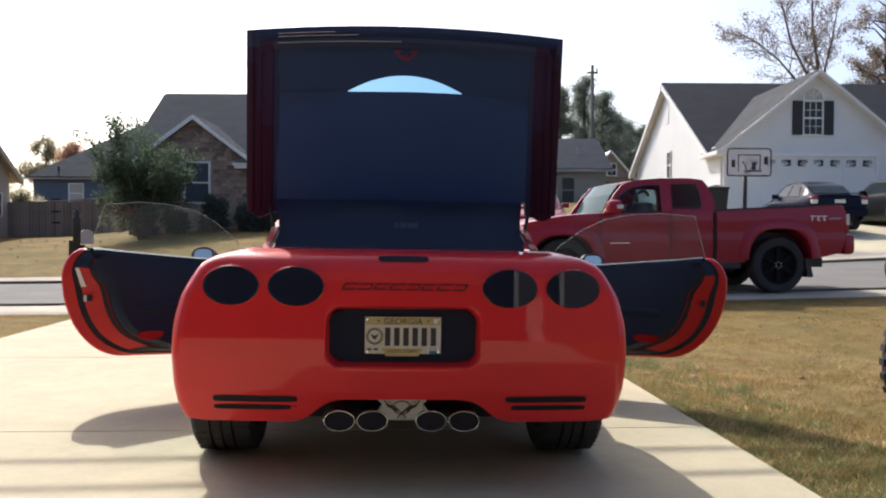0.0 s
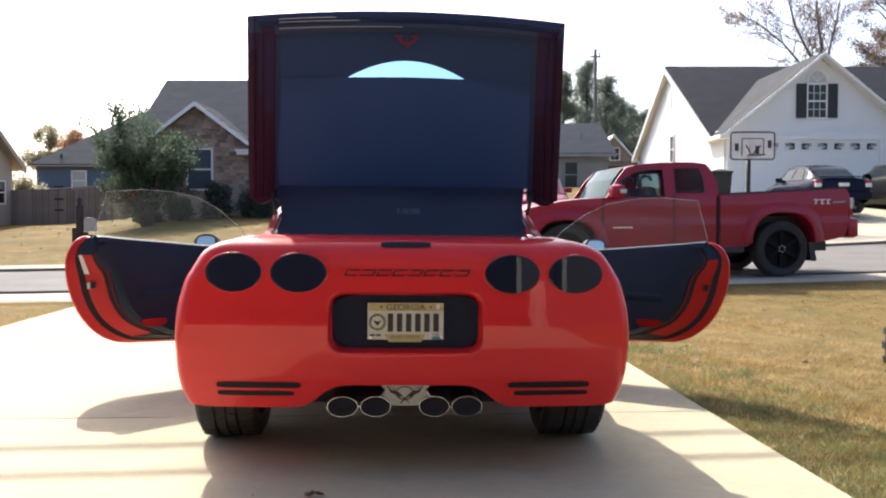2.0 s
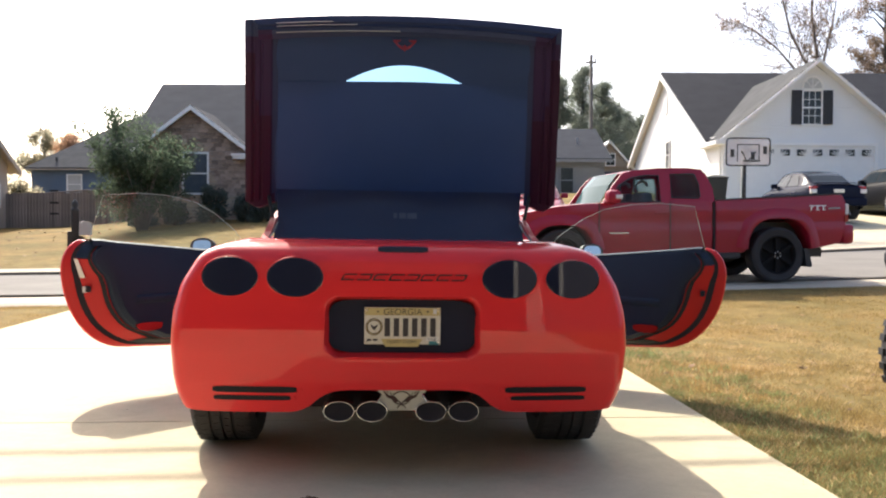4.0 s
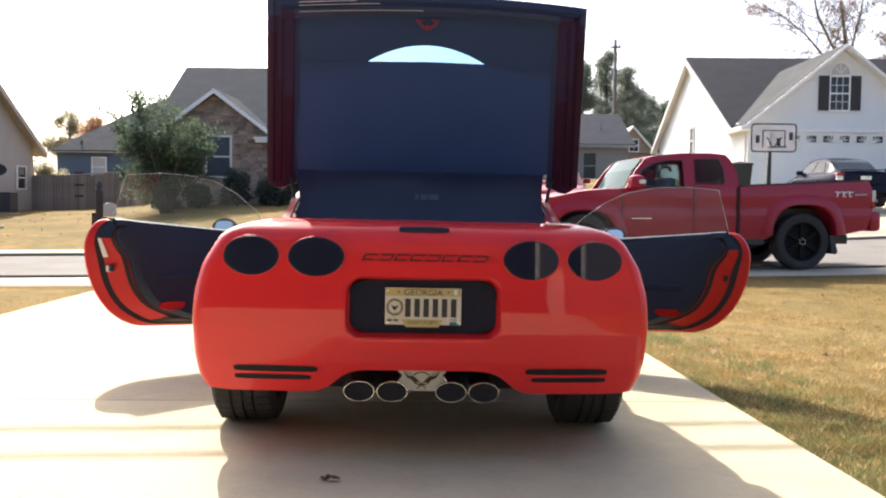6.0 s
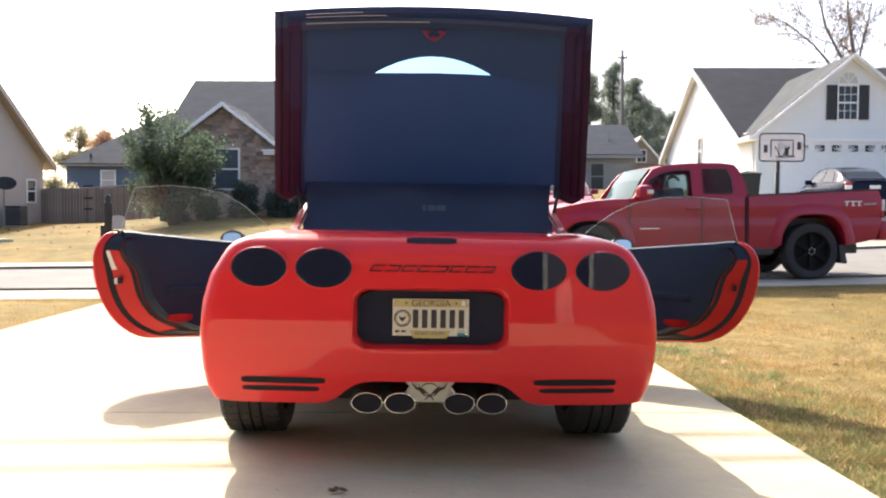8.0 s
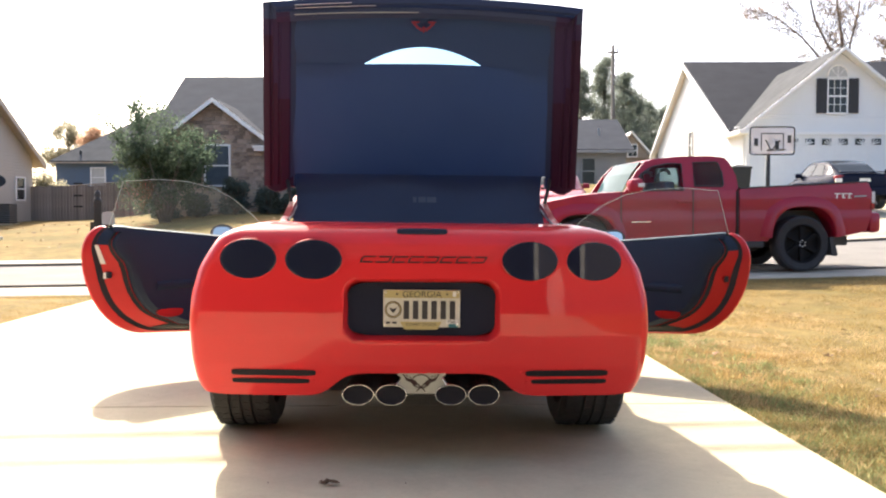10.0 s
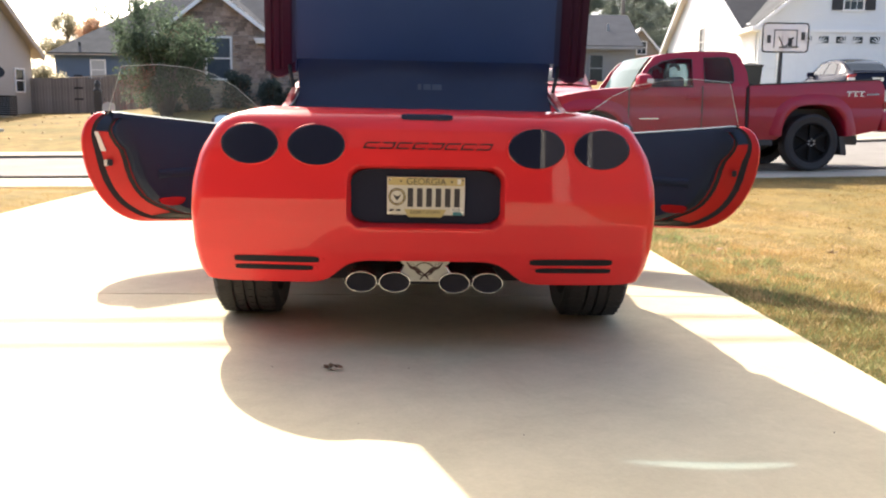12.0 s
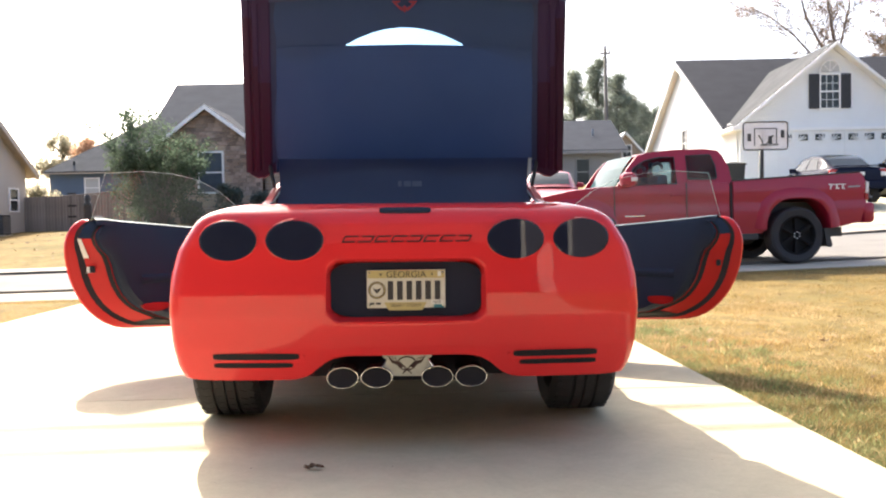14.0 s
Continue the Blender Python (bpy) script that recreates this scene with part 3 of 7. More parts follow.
# roof, pillars and windscreen
part("roof", rings(bmesh.new(), [[(x, y, z - 0.05 * (x / 0.56) ** 2) for x in [-0.56 + 0.07 * i for i in range(17)]] for y, z in ((1.62, 1.19), (1.9, 1.21), (2.2, 1.205), (2.32, 1.19))], False), PAINT, CAR, smooth=True)
for side in (-1, 1):
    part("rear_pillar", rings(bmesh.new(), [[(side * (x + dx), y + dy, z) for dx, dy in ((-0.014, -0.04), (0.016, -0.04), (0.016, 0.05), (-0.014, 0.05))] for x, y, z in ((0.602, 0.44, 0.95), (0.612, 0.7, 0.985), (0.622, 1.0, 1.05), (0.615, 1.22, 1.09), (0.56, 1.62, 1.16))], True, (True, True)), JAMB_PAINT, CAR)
    part("hatch_seal", tube([(side * 0.578, 0.44, 0.962), (side * 0.586, 0.68, 0.99), (side * 0.596, 0.92, 1.032)], 0.0035, 6), GALV, CAR, "worn grey rubber seal of the hatch opening", smooth=True)
    part("windscreen_pillar", tube([(side * 0.57, 2.3, 1.16), (side * 0.74, 2.95, 0.92)], 0.03, 8), PAINT, CAR, smooth=True)
part("windscreen", rings(bmesh.new(), [[(x * k, y + 0.12 * (1 - x * x), z) for x in [-1 + i / 6 for i in range(13)]] for k, y, z in ((0.55, 2.3, 1.18), (0.72, 2.95, 0.93))], False), DARK_GLASS, CAR, smooth=True)
part("cabin_curtain", rings(bmesh.new(), [[(x * k, y + 0.02 * math.sin(9 * x), z) for x in [-0.66 + 0.055 * i for i in range(25)]] for y, z, k in ((0.62, 0.6, 1.0), (0.86, 0.9, 0.95), (0.97, 1.0, 0.925), (1.06, 1.1, 0.93), (1.1, 1.2, 0.95), (1.11, 1.27, 0.95))], False), CURTAIN, CAR, "black fabric cover hanging in the hatch opening", smooth=True)


# tail lamps, stop lamp, vents
def patch(cx, cz, hx, hz, out, n=40, rows=6, power=2.0, flat=0.0, dome=0.0):
    """A disc or slot that follows the tail's surface, standing out from it with a rolled edge."""
    bm = bmesh.new()
    loops = []
    for k, h in [(1.0, -0.012), (1.0, out * 0.6), (0.985, out)] + [(1 - i / rows, out) for i in range(1, rows)]:
        loop = []
        for i in range(n):
            a = 2 * math.pi * i / n
            c, s = math.cos(a), math.sin(a)
            x = cx + k * hx * math.copysign(abs(c) ** (2 / power), c)
            z = cz + k * hz * math.copysign(abs(s) ** (2 / power), s)
            if dome:
                loop.append((x, rear_y(x, cz, False) + (z - cz) * 0.07 - h - dome * (1 - (k * c) ** 2), z))
                continue
            lens = rear_y(cx, cz, False) + (x - cx) * (rear_y(cx + 0.03, cz, False) - rear_y(cx - 0.03, cz, False)) / 0.06 + (z - cz) * 0.06
            loop.append((x, (1 - flat) * rear_y(x, z, False) + flat * lens - h - dome * (1 - (k * c) ** 2), z))
        loops.append(loop)
    rings(bm, loops, True, (False, True))
    bmesh.ops.recalc_face_normals(bm, faces=bm.faces)
    return bm


def rim_ring(cx, cz, hx, hz, r=0.003, n=40):
    loops = []
    for i in range(n):
        a = 2 * math.pi * i / n
        x, z = cx + hx * math.cos(a), cz + hz * math.sin(a)
        d = Vector((math.cos(a), 0, math.sin(a)))
        c = Vector((x, min(rear_y(x, z, False), rear_y(x, cz, False) + (z - cz) * 0.07) - 0.003, z))
        loops.append([c + r * (math.cos(b) * d + Vector((0, math.sin(b), 0))) for b in [k * math.pi / 3 for k in range(6)]])
    loops.append(loops[0])
    return rings(bmesh.new(), loops, True)


for cx in (-0.683, -0.426, 0.426, 0.685):
    lamp = part("tail_lamp", patch(cx, 0.818, 0.113, 0.077, 0.004, rows=10, dome=0.006), LENS, CAR, "oval smoked dark tail lamp", smooth=50)
    part("lamp_rim", rim_ring(cx, 0.818, 0.1145, 0.0785, 0.0028), PAINT, lamp, smooth=True)
part("stop_lamp", patch(-0.001, 0.931, 0.101, 0.0125, 0.011, power=5, flat=0.75), LENS, CAR, "slim dark high stop lamp", smooth=50)
for side in (-1, 1):
    part("vent_slot", patch(side * 0.585, 0.367, 0.168, 0.0135, 0.003, power=6), BORE, CAR, smooth=50)
    part("vent_slot", patch(side * 0.597, 0.331, 0.154, 0.0105, 0.003, power=6), BORE, CAR, smooth=50)
    for x, z in ((0.401, 0.366), (0.428, 0.331)):
        part("vent_screw", patch(side * x, z, 0.0075, 0.0075, 0.003, n=12, rows=3), PAINT, CAR, smooth=True)
    part("side_marker", boxes((side * 0.94 - 0.006, 0.42, 0.66, side * 0.94 + 0.006, 0.5, 0.69), bev=0.003), RED_LENS, CAR)

# the maker's name is drawn as eight plain slanted shapes
for i in range(8):
    x0 = -0.247 + 0.0625 * i
    w, h, t, lean = 0.053, 0.026, 0.0052, 0.014
    bm = bmesh.new()
    strokes = [(0.003, h - t, w, h), (0, 0, w - 0.003, t)] + [(0, t, t * 1.2, h - t)] * (i % 3 != 1) + [(w - t * 1.2, t, w, h - t)] * (i % 3 == 1)
    for a, b, c, d in strokes:
        vs = []
        for out in (0.0005, -0.0035):
            for px, pz in ((a, b), (c, b), (c, d), (a, d)):
                x, z = x0 + px + lean * pz / h, 0.808 + pz
                vs.append(bm.verts.new((x, rear_y(x, z) + out, z)))
        for f in ((0, 1, 2, 3), (7, 6, 5, 4), (0, 4, 5, 1), (1, 5, 6, 2), (2, 6, 7, 3), (3, 7, 4, 0)):
            bm.faces.new([vs[k] for k in f])
    part("name_shape", bm, LETTER, CAR)

# plate recess and plate
recess = prism([(x, z) for x, z in [(0.296 * math.copysign(abs(math.cos(a)) ** 0.35, math.cos(a)), 0.622 + 0.108 * math.copysign(abs(math.sin(a)) ** 0.4, math.sin(a))) for a in [2 * math.pi * k / 64 for k in range(64)]]], "y", 0.062, 0.10)
part("plate_recess", recess, RECESS, CAR, "black recessed panel round the plate")
plate = part("licence_plate", prism([(-0.152 + 0.304 * (k in (1, 2)), 0.552 + 0.148 * (k > 1)) for k in range(4)], "y", 0.045, 0.052, bev=0.002), PLATE, CAR, "pale state licence plate with gold bands")
part("gold_band", boxes((-0.149, 0.043, 0.668, 0.149, 0.0448, 0.698)), GOLD, plate)
part("gold_band", prism([(-0.086, 0.574), (-0.068, 0.543), (0.062, 0.543), (0.08, 0.574)], "y", 0.0432, 0.0448), GOLD, plate)
for i in range(6):
    x = -0.072 + 0.0365 * i
    part("number_bar", boxes((x, 0.0425, 0.584, x + 0.022, 0.0448, 0.657)), INK, plate)
part("seal_disc", lathe([(0.034, 0.0425), (0.034, 0.0448)], 24, "y", at=(-0.113, 0, 0.622)), LETTER, plate)
part("seal_face", lathe([(0.025, 0.0415), (0.025, 0.0424)], 24, "y", at=(-0.113, 0, 0.622)), PLATE, plate)
bm = tube([(-0.113 + 0.0295 * math.cos(q), 0.0415, 0.622 + 0.0295 * math.sin(q)) for q in [2 * math.pi * k / 24 for k in range(25)]], 0.0016, 5)
part("seal_ring", bm, GOLD, plate)
part("seal_shape", prism([(-0.129, 0.632), (-0.113, 0.624), (-0.097, 0.632), (-0.104, 0.618), (-0.113, 0.608), (-0.122, 0.618)], "y", 0.0405, 0.0414), INK, plate)
part("small_bar", boxes((-0.142, 0.0425, 0.566, -0.124, 0.0448, 0.574)), INK, plate)
part("small_bar", boxes((-0.117, 0.0425, 0.566, -0.099, 0.0448, 0.574)), INK, plate)
part("sticker", boxes((0.096, 0.0425, 0.566, 0.143, 0.0448, 0.582)), WHITE, plate)
part("sticker", boxes((0.106, 0.0425, 0.552, 0.146, 0.0448, 0.5655)), TEAL, plate, "small teal year sticker")
part("sticker", boxes((0.122, 0.0422, 0.674, 0.136, 0.0429, 0.694)), WHITE, plate)
for x in (-0.098, 0.1):
    star = [(x + (0.0065 if k % 2 == 0 else 0.0028) * math.sin(math.pi * k / 5), 0.6835 + (0.0065 if k % 2 == 0 else 0.0028) * math.cos(math.pi * k / 5)) for k in range(10)]
    part("star", prism(star, "y", 0.0422, 0.0429), INK, plate)
for x in (-0.135, 0.135):
    for z in (0.562, 0.69):
        part("plate_screw", lathe([(0.0045, 0.0405), (0.0045, 0.0448)], 10, "y", at=(x * 1.05, 0, z)), CHROME, plate)
month = bpy.data.curves.new("month", "FONT")
month.body, month.size, month.align_x, month.extrude = "MAR", 0.016, "CENTER", 0.0003
month.materials.append(INK)
letters = new("month", month)
letters.parent = plate
letters.matrix_basis = pose(0.1195, 0.0421, 0.5685, 90, 0, 0)
text = bpy.data.curves.new("state_name", "FONT")
text.body, text.size, text.align_x, text.extrude = "GEORGIA", 0.036, "CENTER", 0.0004
text.materials.append(INK)
letters = new("state_name", text)
letters.parent = plate
letters.matrix_basis = pose(0, 0.0424, 0.6705, 90, 0, 0)
text2 = bpy.data.curves.new("motto", "FONT")
text2.body, text2.size, text2.align_x, text2.extrude = "DESERT STORM", 0.017, "CENTER", 0.0004
text2.materials.append(INK)
letters = new("motto", text2)
letters.parent = plate
letters.matrix_basis = pose(-0.003, 0.0424, 0.557, 90, 0, 0)

# exhaust
part("exhaust_bay", rings(bmesh.new(), [[(x, y, z) for x in (-0.42, 0.42)] for y, z in ((0.09, 0.40), (0.3, 0.40), (0.34, 0.24))], False), BORE, CAR)
for cx in (-0.25, -0.118, 0.118, 0.25):
    tip = part("exhaust_tip", lathe([(0.05, 0.3), (0.059, 0.06), (0.0618, 0.05), (0.0622, 0.046), (0.0614, 0.0432), (0.0598, 0.0432), (0.0586, 0.048), (0.048, 0.28)], 40, "y", at=(cx, 0, 0.282), squash=0.66), CHROME, CAR, "oval chrome exhaust tip", smooth=60)
    part("bore", lathe([(0.0582, 0.052), (0.001, 0.056)], 32, "y", at=(cx, 0, 0.282), squash=0.66), BORE, tip)
edge = [(0.1, 0.368), (0.094, 0.354), (0.08, 0.347), (0.086, 0.332), (0.098, 0.32), (0.088, 0.302), (0.06, 0.281)]
badge = part("exhaust_plate", prism([(0.002 + x, z) for x, z in edge] + [(0.002 - x, z) for x, z in edge[::-1]], "y", 0.072, 0.08, bev=0.0015), PLATE_STEEL, CAR, "brushed steel plate with a dark winged shape")
bm = tube([(0.0 + 0.036 * math.cos(a), 0.07, 0.332 + 0.026 * math.sin(a)) for a in [2 * math.pi * k / 28 for k in range(29)]], 0.0026, 6)
for sgn in (-1, 1):
    tube([(sgn * 0.018, 0.069, 0.291), (-sgn * 0.03, 0.069, 0.338)], 0.0026, 5, bm=bm)
    prism([(sgn * x, z) for x, z in ((0.008, 0.32), (0.022, 0.328), (0.036, 0.342), (0.052, 0.343), (0.076, 0.362), (0.07, 0.354), (0.058, 0.334), (0.042, 0.328), (0.026, 0.314))], "y", 0.069, 0.0715, bm=bm)
    for k in range(3):
        tube([(sgn * (0.04 + 0.012 * k), 0.0685, 0.345 + 0.004 * k), (sgn * (0.047 + 0.012 * k), 0.0685, 0.356 + 0.003 * k)], 0.0016, 5, bm=bm)
    clip = tube([(0.002 + sgn * x, 0.068, z) for x, z in ((0.084, 0.349), (0.089, 0.334), (0.1, 0.32), (0.097, 0.311))], 0.0035, 6)
    part("plate_clip", clip, CHROME, badge, "thin polished edge clip", smooth=True)
part("winged_ring", bm, LETTER, badge, "dark ring with crossed wings")
part("pipe", tube([(-0.3, 0.32, 0.25), (-0.2, 0.5, 0.24), (0.2, 0.5, 0.24), (0.3, 0.32, 0.25)], 0.05, 10), BLACK, CAR, smooth=True)


def wheel(parent, x, y, r, w, hub, spokes=5, rim_material=STEEL, name="wheel", m=None, closed=False):
    """Tyre with tread grooves and a spoked rim; the outer side looks along x times the sign of hub."""
    out = hub
    root = part(name, lathe([(r * 0.7, -w * 0.44), (r * 0.9, -w * 0.5), (r * 0.985, -w * 0.42), (r, -w * 0.3), (r, -w * 0.2), (r * 0.975, -w * 0.19), (r * 0.975, -w * 0.15), (r, -w * 0.14), (r, -w * 0.02), (r * 0.975, -w * 0.015), (r * 0.975, w * 0.015), (r, w * 0.02), (r, w * 0.14), (r * 0.975, w * 0.15), (r * 0.975, w * 0.19), (r, w * 0.2), (r, w * 0.3), (r * 0.985, w * 0.42), (r * 0.9, w * 0.5), (r * 0.7, w * 0.44), (r * 0.66, w * 0.3), (r * 0.66, -w * 0.3), (r * 0.7, -w * 0.44)], 48, "x", cap=False), RUBBER, parent, "black tyre on a spoked rim", smooth=40)
    root.matrix_basis = Matrix.Translation((x, y, r)) if m is None else m
    bm = lathe([(r * 0.70, out * w * 0.45), (r * 0.66, out * w * 0.46), (r * 0.62, out * w * 0.36), (r * 0.6, -out * w * 0.3)], 40, "x", cap=False)
    part("rim", bm, rim_material, root, smooth=40)
    bm = lathe([(0.001, out * w * 0.40), (r * 0.14, out * w * 0.39), (r * 0.17, out * w * 0.3)], 16, "x")
    for k in range(spokes):
        a = 2 * math.pi * k / spokes
        mm = Matrix.Rotation(a, 4, "X")
        box(bm, *sorted((out * w * 0.22, out * w * 0.37))[:1], -r * 0.07, r * 0.1, sorted((out * w * 0.22, out * w * 0.37))[1], r * 0.07, r * 0.63, m=mm)
    part("spokes", bm, rim_material, root)
    part("brake", lathe([(r * 0.45, -w * 0.05), (r * 0.45, 0.0)], 24, "x"), METAL_DARK, root)
    if closed:
        bm = lathe([(r * 0.2, out * w * 0.2), (r * 0.62, out * w * 0.17)], 30, "x")
        part("wheel_disc", bm, rim_material, root, smooth=40)
        for k in range(6):
            a = math.pi * (k + 0.5) / 3
            part("wheel_nut", lathe([(0.011, out * w * 0.385), (0.009, out * w * 0.42), (0.001, out * w * 0.425)], 8, "x", at=(0, r * 0.11 * math.cos(a), r * 0.11 * math.sin(a))), STEEL, root)
    return root


def tread(tyre, r, w, count=44):
    """Slanting blocks that stand a little out of the tyre's ribs."""
    bm = bmesh.new()
    for rib, slant in ((-0.37, 0.5), (-0.255, 0.35), (-0.08, 0.2), (0.08, -0.2), (0.255, -0.35), (0.37, -0.5)):
        for k in range(count):
            m = Matrix.Rotation(2 * math.pi * (k + 0.4 * (rib > 0)) / count, 4, "X") @ Matrix.Translation((rib * w, 0, r - 0.004)) @ Matrix.Rotation(slant, 4, "Z")
            box(bm, -0.05 * w, -0.017, -0.003, 0.05 * w, 0.017, 0.0056 if abs(rib) < 0.3 else 0.003, m=m)
    tagged(part("tread", bm, RUBBER, tyre), kind="stuff")


for side in (-1, 1):
    tread(wheel(CAR, side * 0.79, 0.79, 0.338, 0.285, side), 0.338, 0.285)
    wheel(CAR, side * 0.79, 3.43, 0.325, 0.245, side)


# hatch lid
def hatch_point(u, v):
    """u across (-1 to 1), v up the lid (0 at its lower corners, 1 at its trailing edge)."""
    z = 1.087 + 0.859 * v + 0.042 * (1 - u * u) * v * v
    y = 1.02 - 0.4 * v
    return Vector(((0.778 - 0.05 * v) * u + 0.009, y + 0.02 * (1 - u * u), z))


def hatch():
    root = part("hatch", hatch_frame(), [HATCH_TRIM, HATCH_SIDE, HATCH_PLUM], CAR, "open rear hatch, rim with maroon and plum reflections painted in, black lining", smooth=35)
    n, k = 24, 18
    # outer shell, bulging forward
    bm = bmesh.new()
    loops = []
    for j in range(k + 1):
        v = 0.14 + 0.86 * j / k
        loops.append([hatch_point(-1 + 2 * i / n, v) + Vector((0, 0.06 + 0.20 * (1 - (-1 + 2 * i / n) ** 4) * (1 - v ** 3), 0)) for i in range(n + 1)])
    rings(bm, loops, False)
    facing(bm, Vector((0, -1, 0)))
    part("hatch_glass", bm, TINT, root, "blue-tinted curved glass of the hatch", smooth=True)
    # black ceramic border along the trailing edge of the glass
    loops = []
    for j in range(7):
        loop = []
        for i in range(n + 1):
            u = -1 + 2 * i / n
            low = 0.826 - min(0.1, 0.22 * u * u)
            v = low + (1 - low) * j / 6
            loop.append(hatch_point(u, v) + Vector((0, 0.064 + 0.20 * (1 - u ** 4) * (1 - v ** 3), 0)))
        loops.append(loop)
    part("glass_border", rings(bmesh.new(), loops, False), BLACK, root, "black ceramic glass border", smooth=True)
    # cloth shade with the crescent left open
    part("shade", shade(), FABRIC, root, "black fabric shade under the hatch glass", smooth=30)
    bm = bmesh.new()
    for k in (-1, 1):
        prism([(k * x, z) for x, z in ((0.058, 0.016), (0.018, 0.016), (0.022, 0.008), (0.036, 0.006), (0.026, -0.006), (0.014, -0.012), (0.006, -0.022), (0.012, -0.03), (0.03, -0.016), (0.046, 0.0))], "y", 0, 0.004, bm=bm)
    prism([(-0.009, -0.014), (0.0, -0.004), (0.009, -0.014), (0.006, -0.03), (0.0, -0.038), (-0.006, -0.03)], "y", 0, 0.004, bm=bm)
    part("emblem", bm, EMBLEM, root, "small red winged emblem", m=Matrix.Translation(hatch_point(0, 0.872) + Vector((0.0, -0.018, 0))) @ pose(0, 0, 0, 18, 0, 0))
    part("trim_line", tube([hatch_point(-0.8 + 0.07 * i, 0.925) + Vector((0, -0.028, 0)) for i in range(12)], 0.003, 6), GALV, root)
    for w, v in ((0.5, 0.955), (0.35, 0.97)):
        part("trim_line", tube([hatch_point(-0.8 + w * i / 8, v) + Vector((0, -0.022, 0)) for i in range(9)], 0.0018, 5), STEEL, root)
    for side in (-1, 1):
        part("strut", tube([(side * 0.60, 1.0, 0.9), (side * 0.66, 1.0, 1.2)], 0.009, 8), METAL_DARK, root, smooth=True)
        part("hinge_arm", tube([(side * 0.45, 1.6, 1.18), (side * 0.45, 1.4, 1.25), (side * 0.45, 1.15, 1.22)], 0.018, 8), BLACK, root, smooth=True)
    return root


def hatch_frame():
    """The red rim round three sides: a deep inward-turned flange."""
    loops = []
    path = [(-1, 0.05 + 0.95 * v / 12) for v in range(13)] + [(-1 + 2 * i / 24, 1) for i in range(1, 24)] + [(1, 1 - 0.95 * v / 12) for v in range(13)]
    for u, v in path:
        p = hatch_point(u, v)
        inward = Vector((-u if abs(u) == 1 else -0.0, 0, -1 if v == 1 else 0)).normalized()
        if abs(u) == 1 and v == 1:
            inward = Vector((-u, 0, -1)).normalized() * 1.3
        deep = 0.15 if abs(u) == 1 and v < 1 else 0.09
        rows = [(0.0, 0.06), (0.0, 0.0), (0.01, -0.004), (0.03, -0.003), (0.036, 0.006), (0.042, 0.006), (0.048, -0.001)] + [(deep * k, d) for k, d in ((0.45, 0.002), (0.49, 0.009), (0.53, 0.009), (0.57, 0.003), (0.8, 0.01), (0.84, 0.018), (1.0, 0.03))]
        loops.append([p + inward * w + Vector((0, d, 0)) for w, d in rows])
    bm = rings(bmesh.new(), loops, False)
    # pointed lower corners
    for side in (-1, 1):
        a = hatch_point(side, 0)
        prism([(a.x - side * x, a.z + z) for x, z in ((0.0, 0.095), (0.0, 0.066), (0.022, 0.034), (0.055, 0.016), (0.085, 0.02), (0.11, 0.034), (0.152, 0.046), (0.152, 0.1))], "y", a.y - 0.02, a.y + 0.05, bm=bm, bev=0.006)
    # flange tone chosen by height, painting in how reflections tint it
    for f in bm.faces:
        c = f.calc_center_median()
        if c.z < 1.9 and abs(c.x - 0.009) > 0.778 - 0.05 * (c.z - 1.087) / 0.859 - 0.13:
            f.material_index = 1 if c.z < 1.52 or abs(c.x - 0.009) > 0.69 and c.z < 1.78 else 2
    bmesh.ops.recalc_face_normals(bm, faces=bm.faces)
    return bm


def shade():
    """A stretched cloth built in columns, so that the crescent has a clean edge."""
    bm = bmesh.new()
    n = 96
    lower, upper = [], []
    for i in range(n + 1):
        u = -0.93 + 1.86 * i / n
        top = 0.778 - (u / 0.365) ** 2 * 0.077
        edge = 0.70 - 0.006 * abs(u)
        sag = lambda v: hatch_point(u, v) + Vector((0, 0.024 + (0.014 * math.sin(5 * u + 2) * (1 - v) + 0.012 * noise.noise((u * 4, v * 5, 1))) * (1 - u ** 4), 0))
        lower.append([sag(0.125 + (edge - 0.125) * j / 16) for j in range(17)])
        t0 = max(edge - 0.012 if abs(u) > 0.365 else edge + 0.001, top)
        upper.append([hatch_point(u, t0 + (0.985 - t0) * j / 6) + Vector((0, 0.026 - 0.012 * math.sin(math.pi * j / 6), 0)) for j in range(7)])
    rings(bm, lower, False)
    rings(bm, upper, False)
    bmesh.ops.recalc_face_normals(bm, faces=bm.faces)
    return bm


hatch()


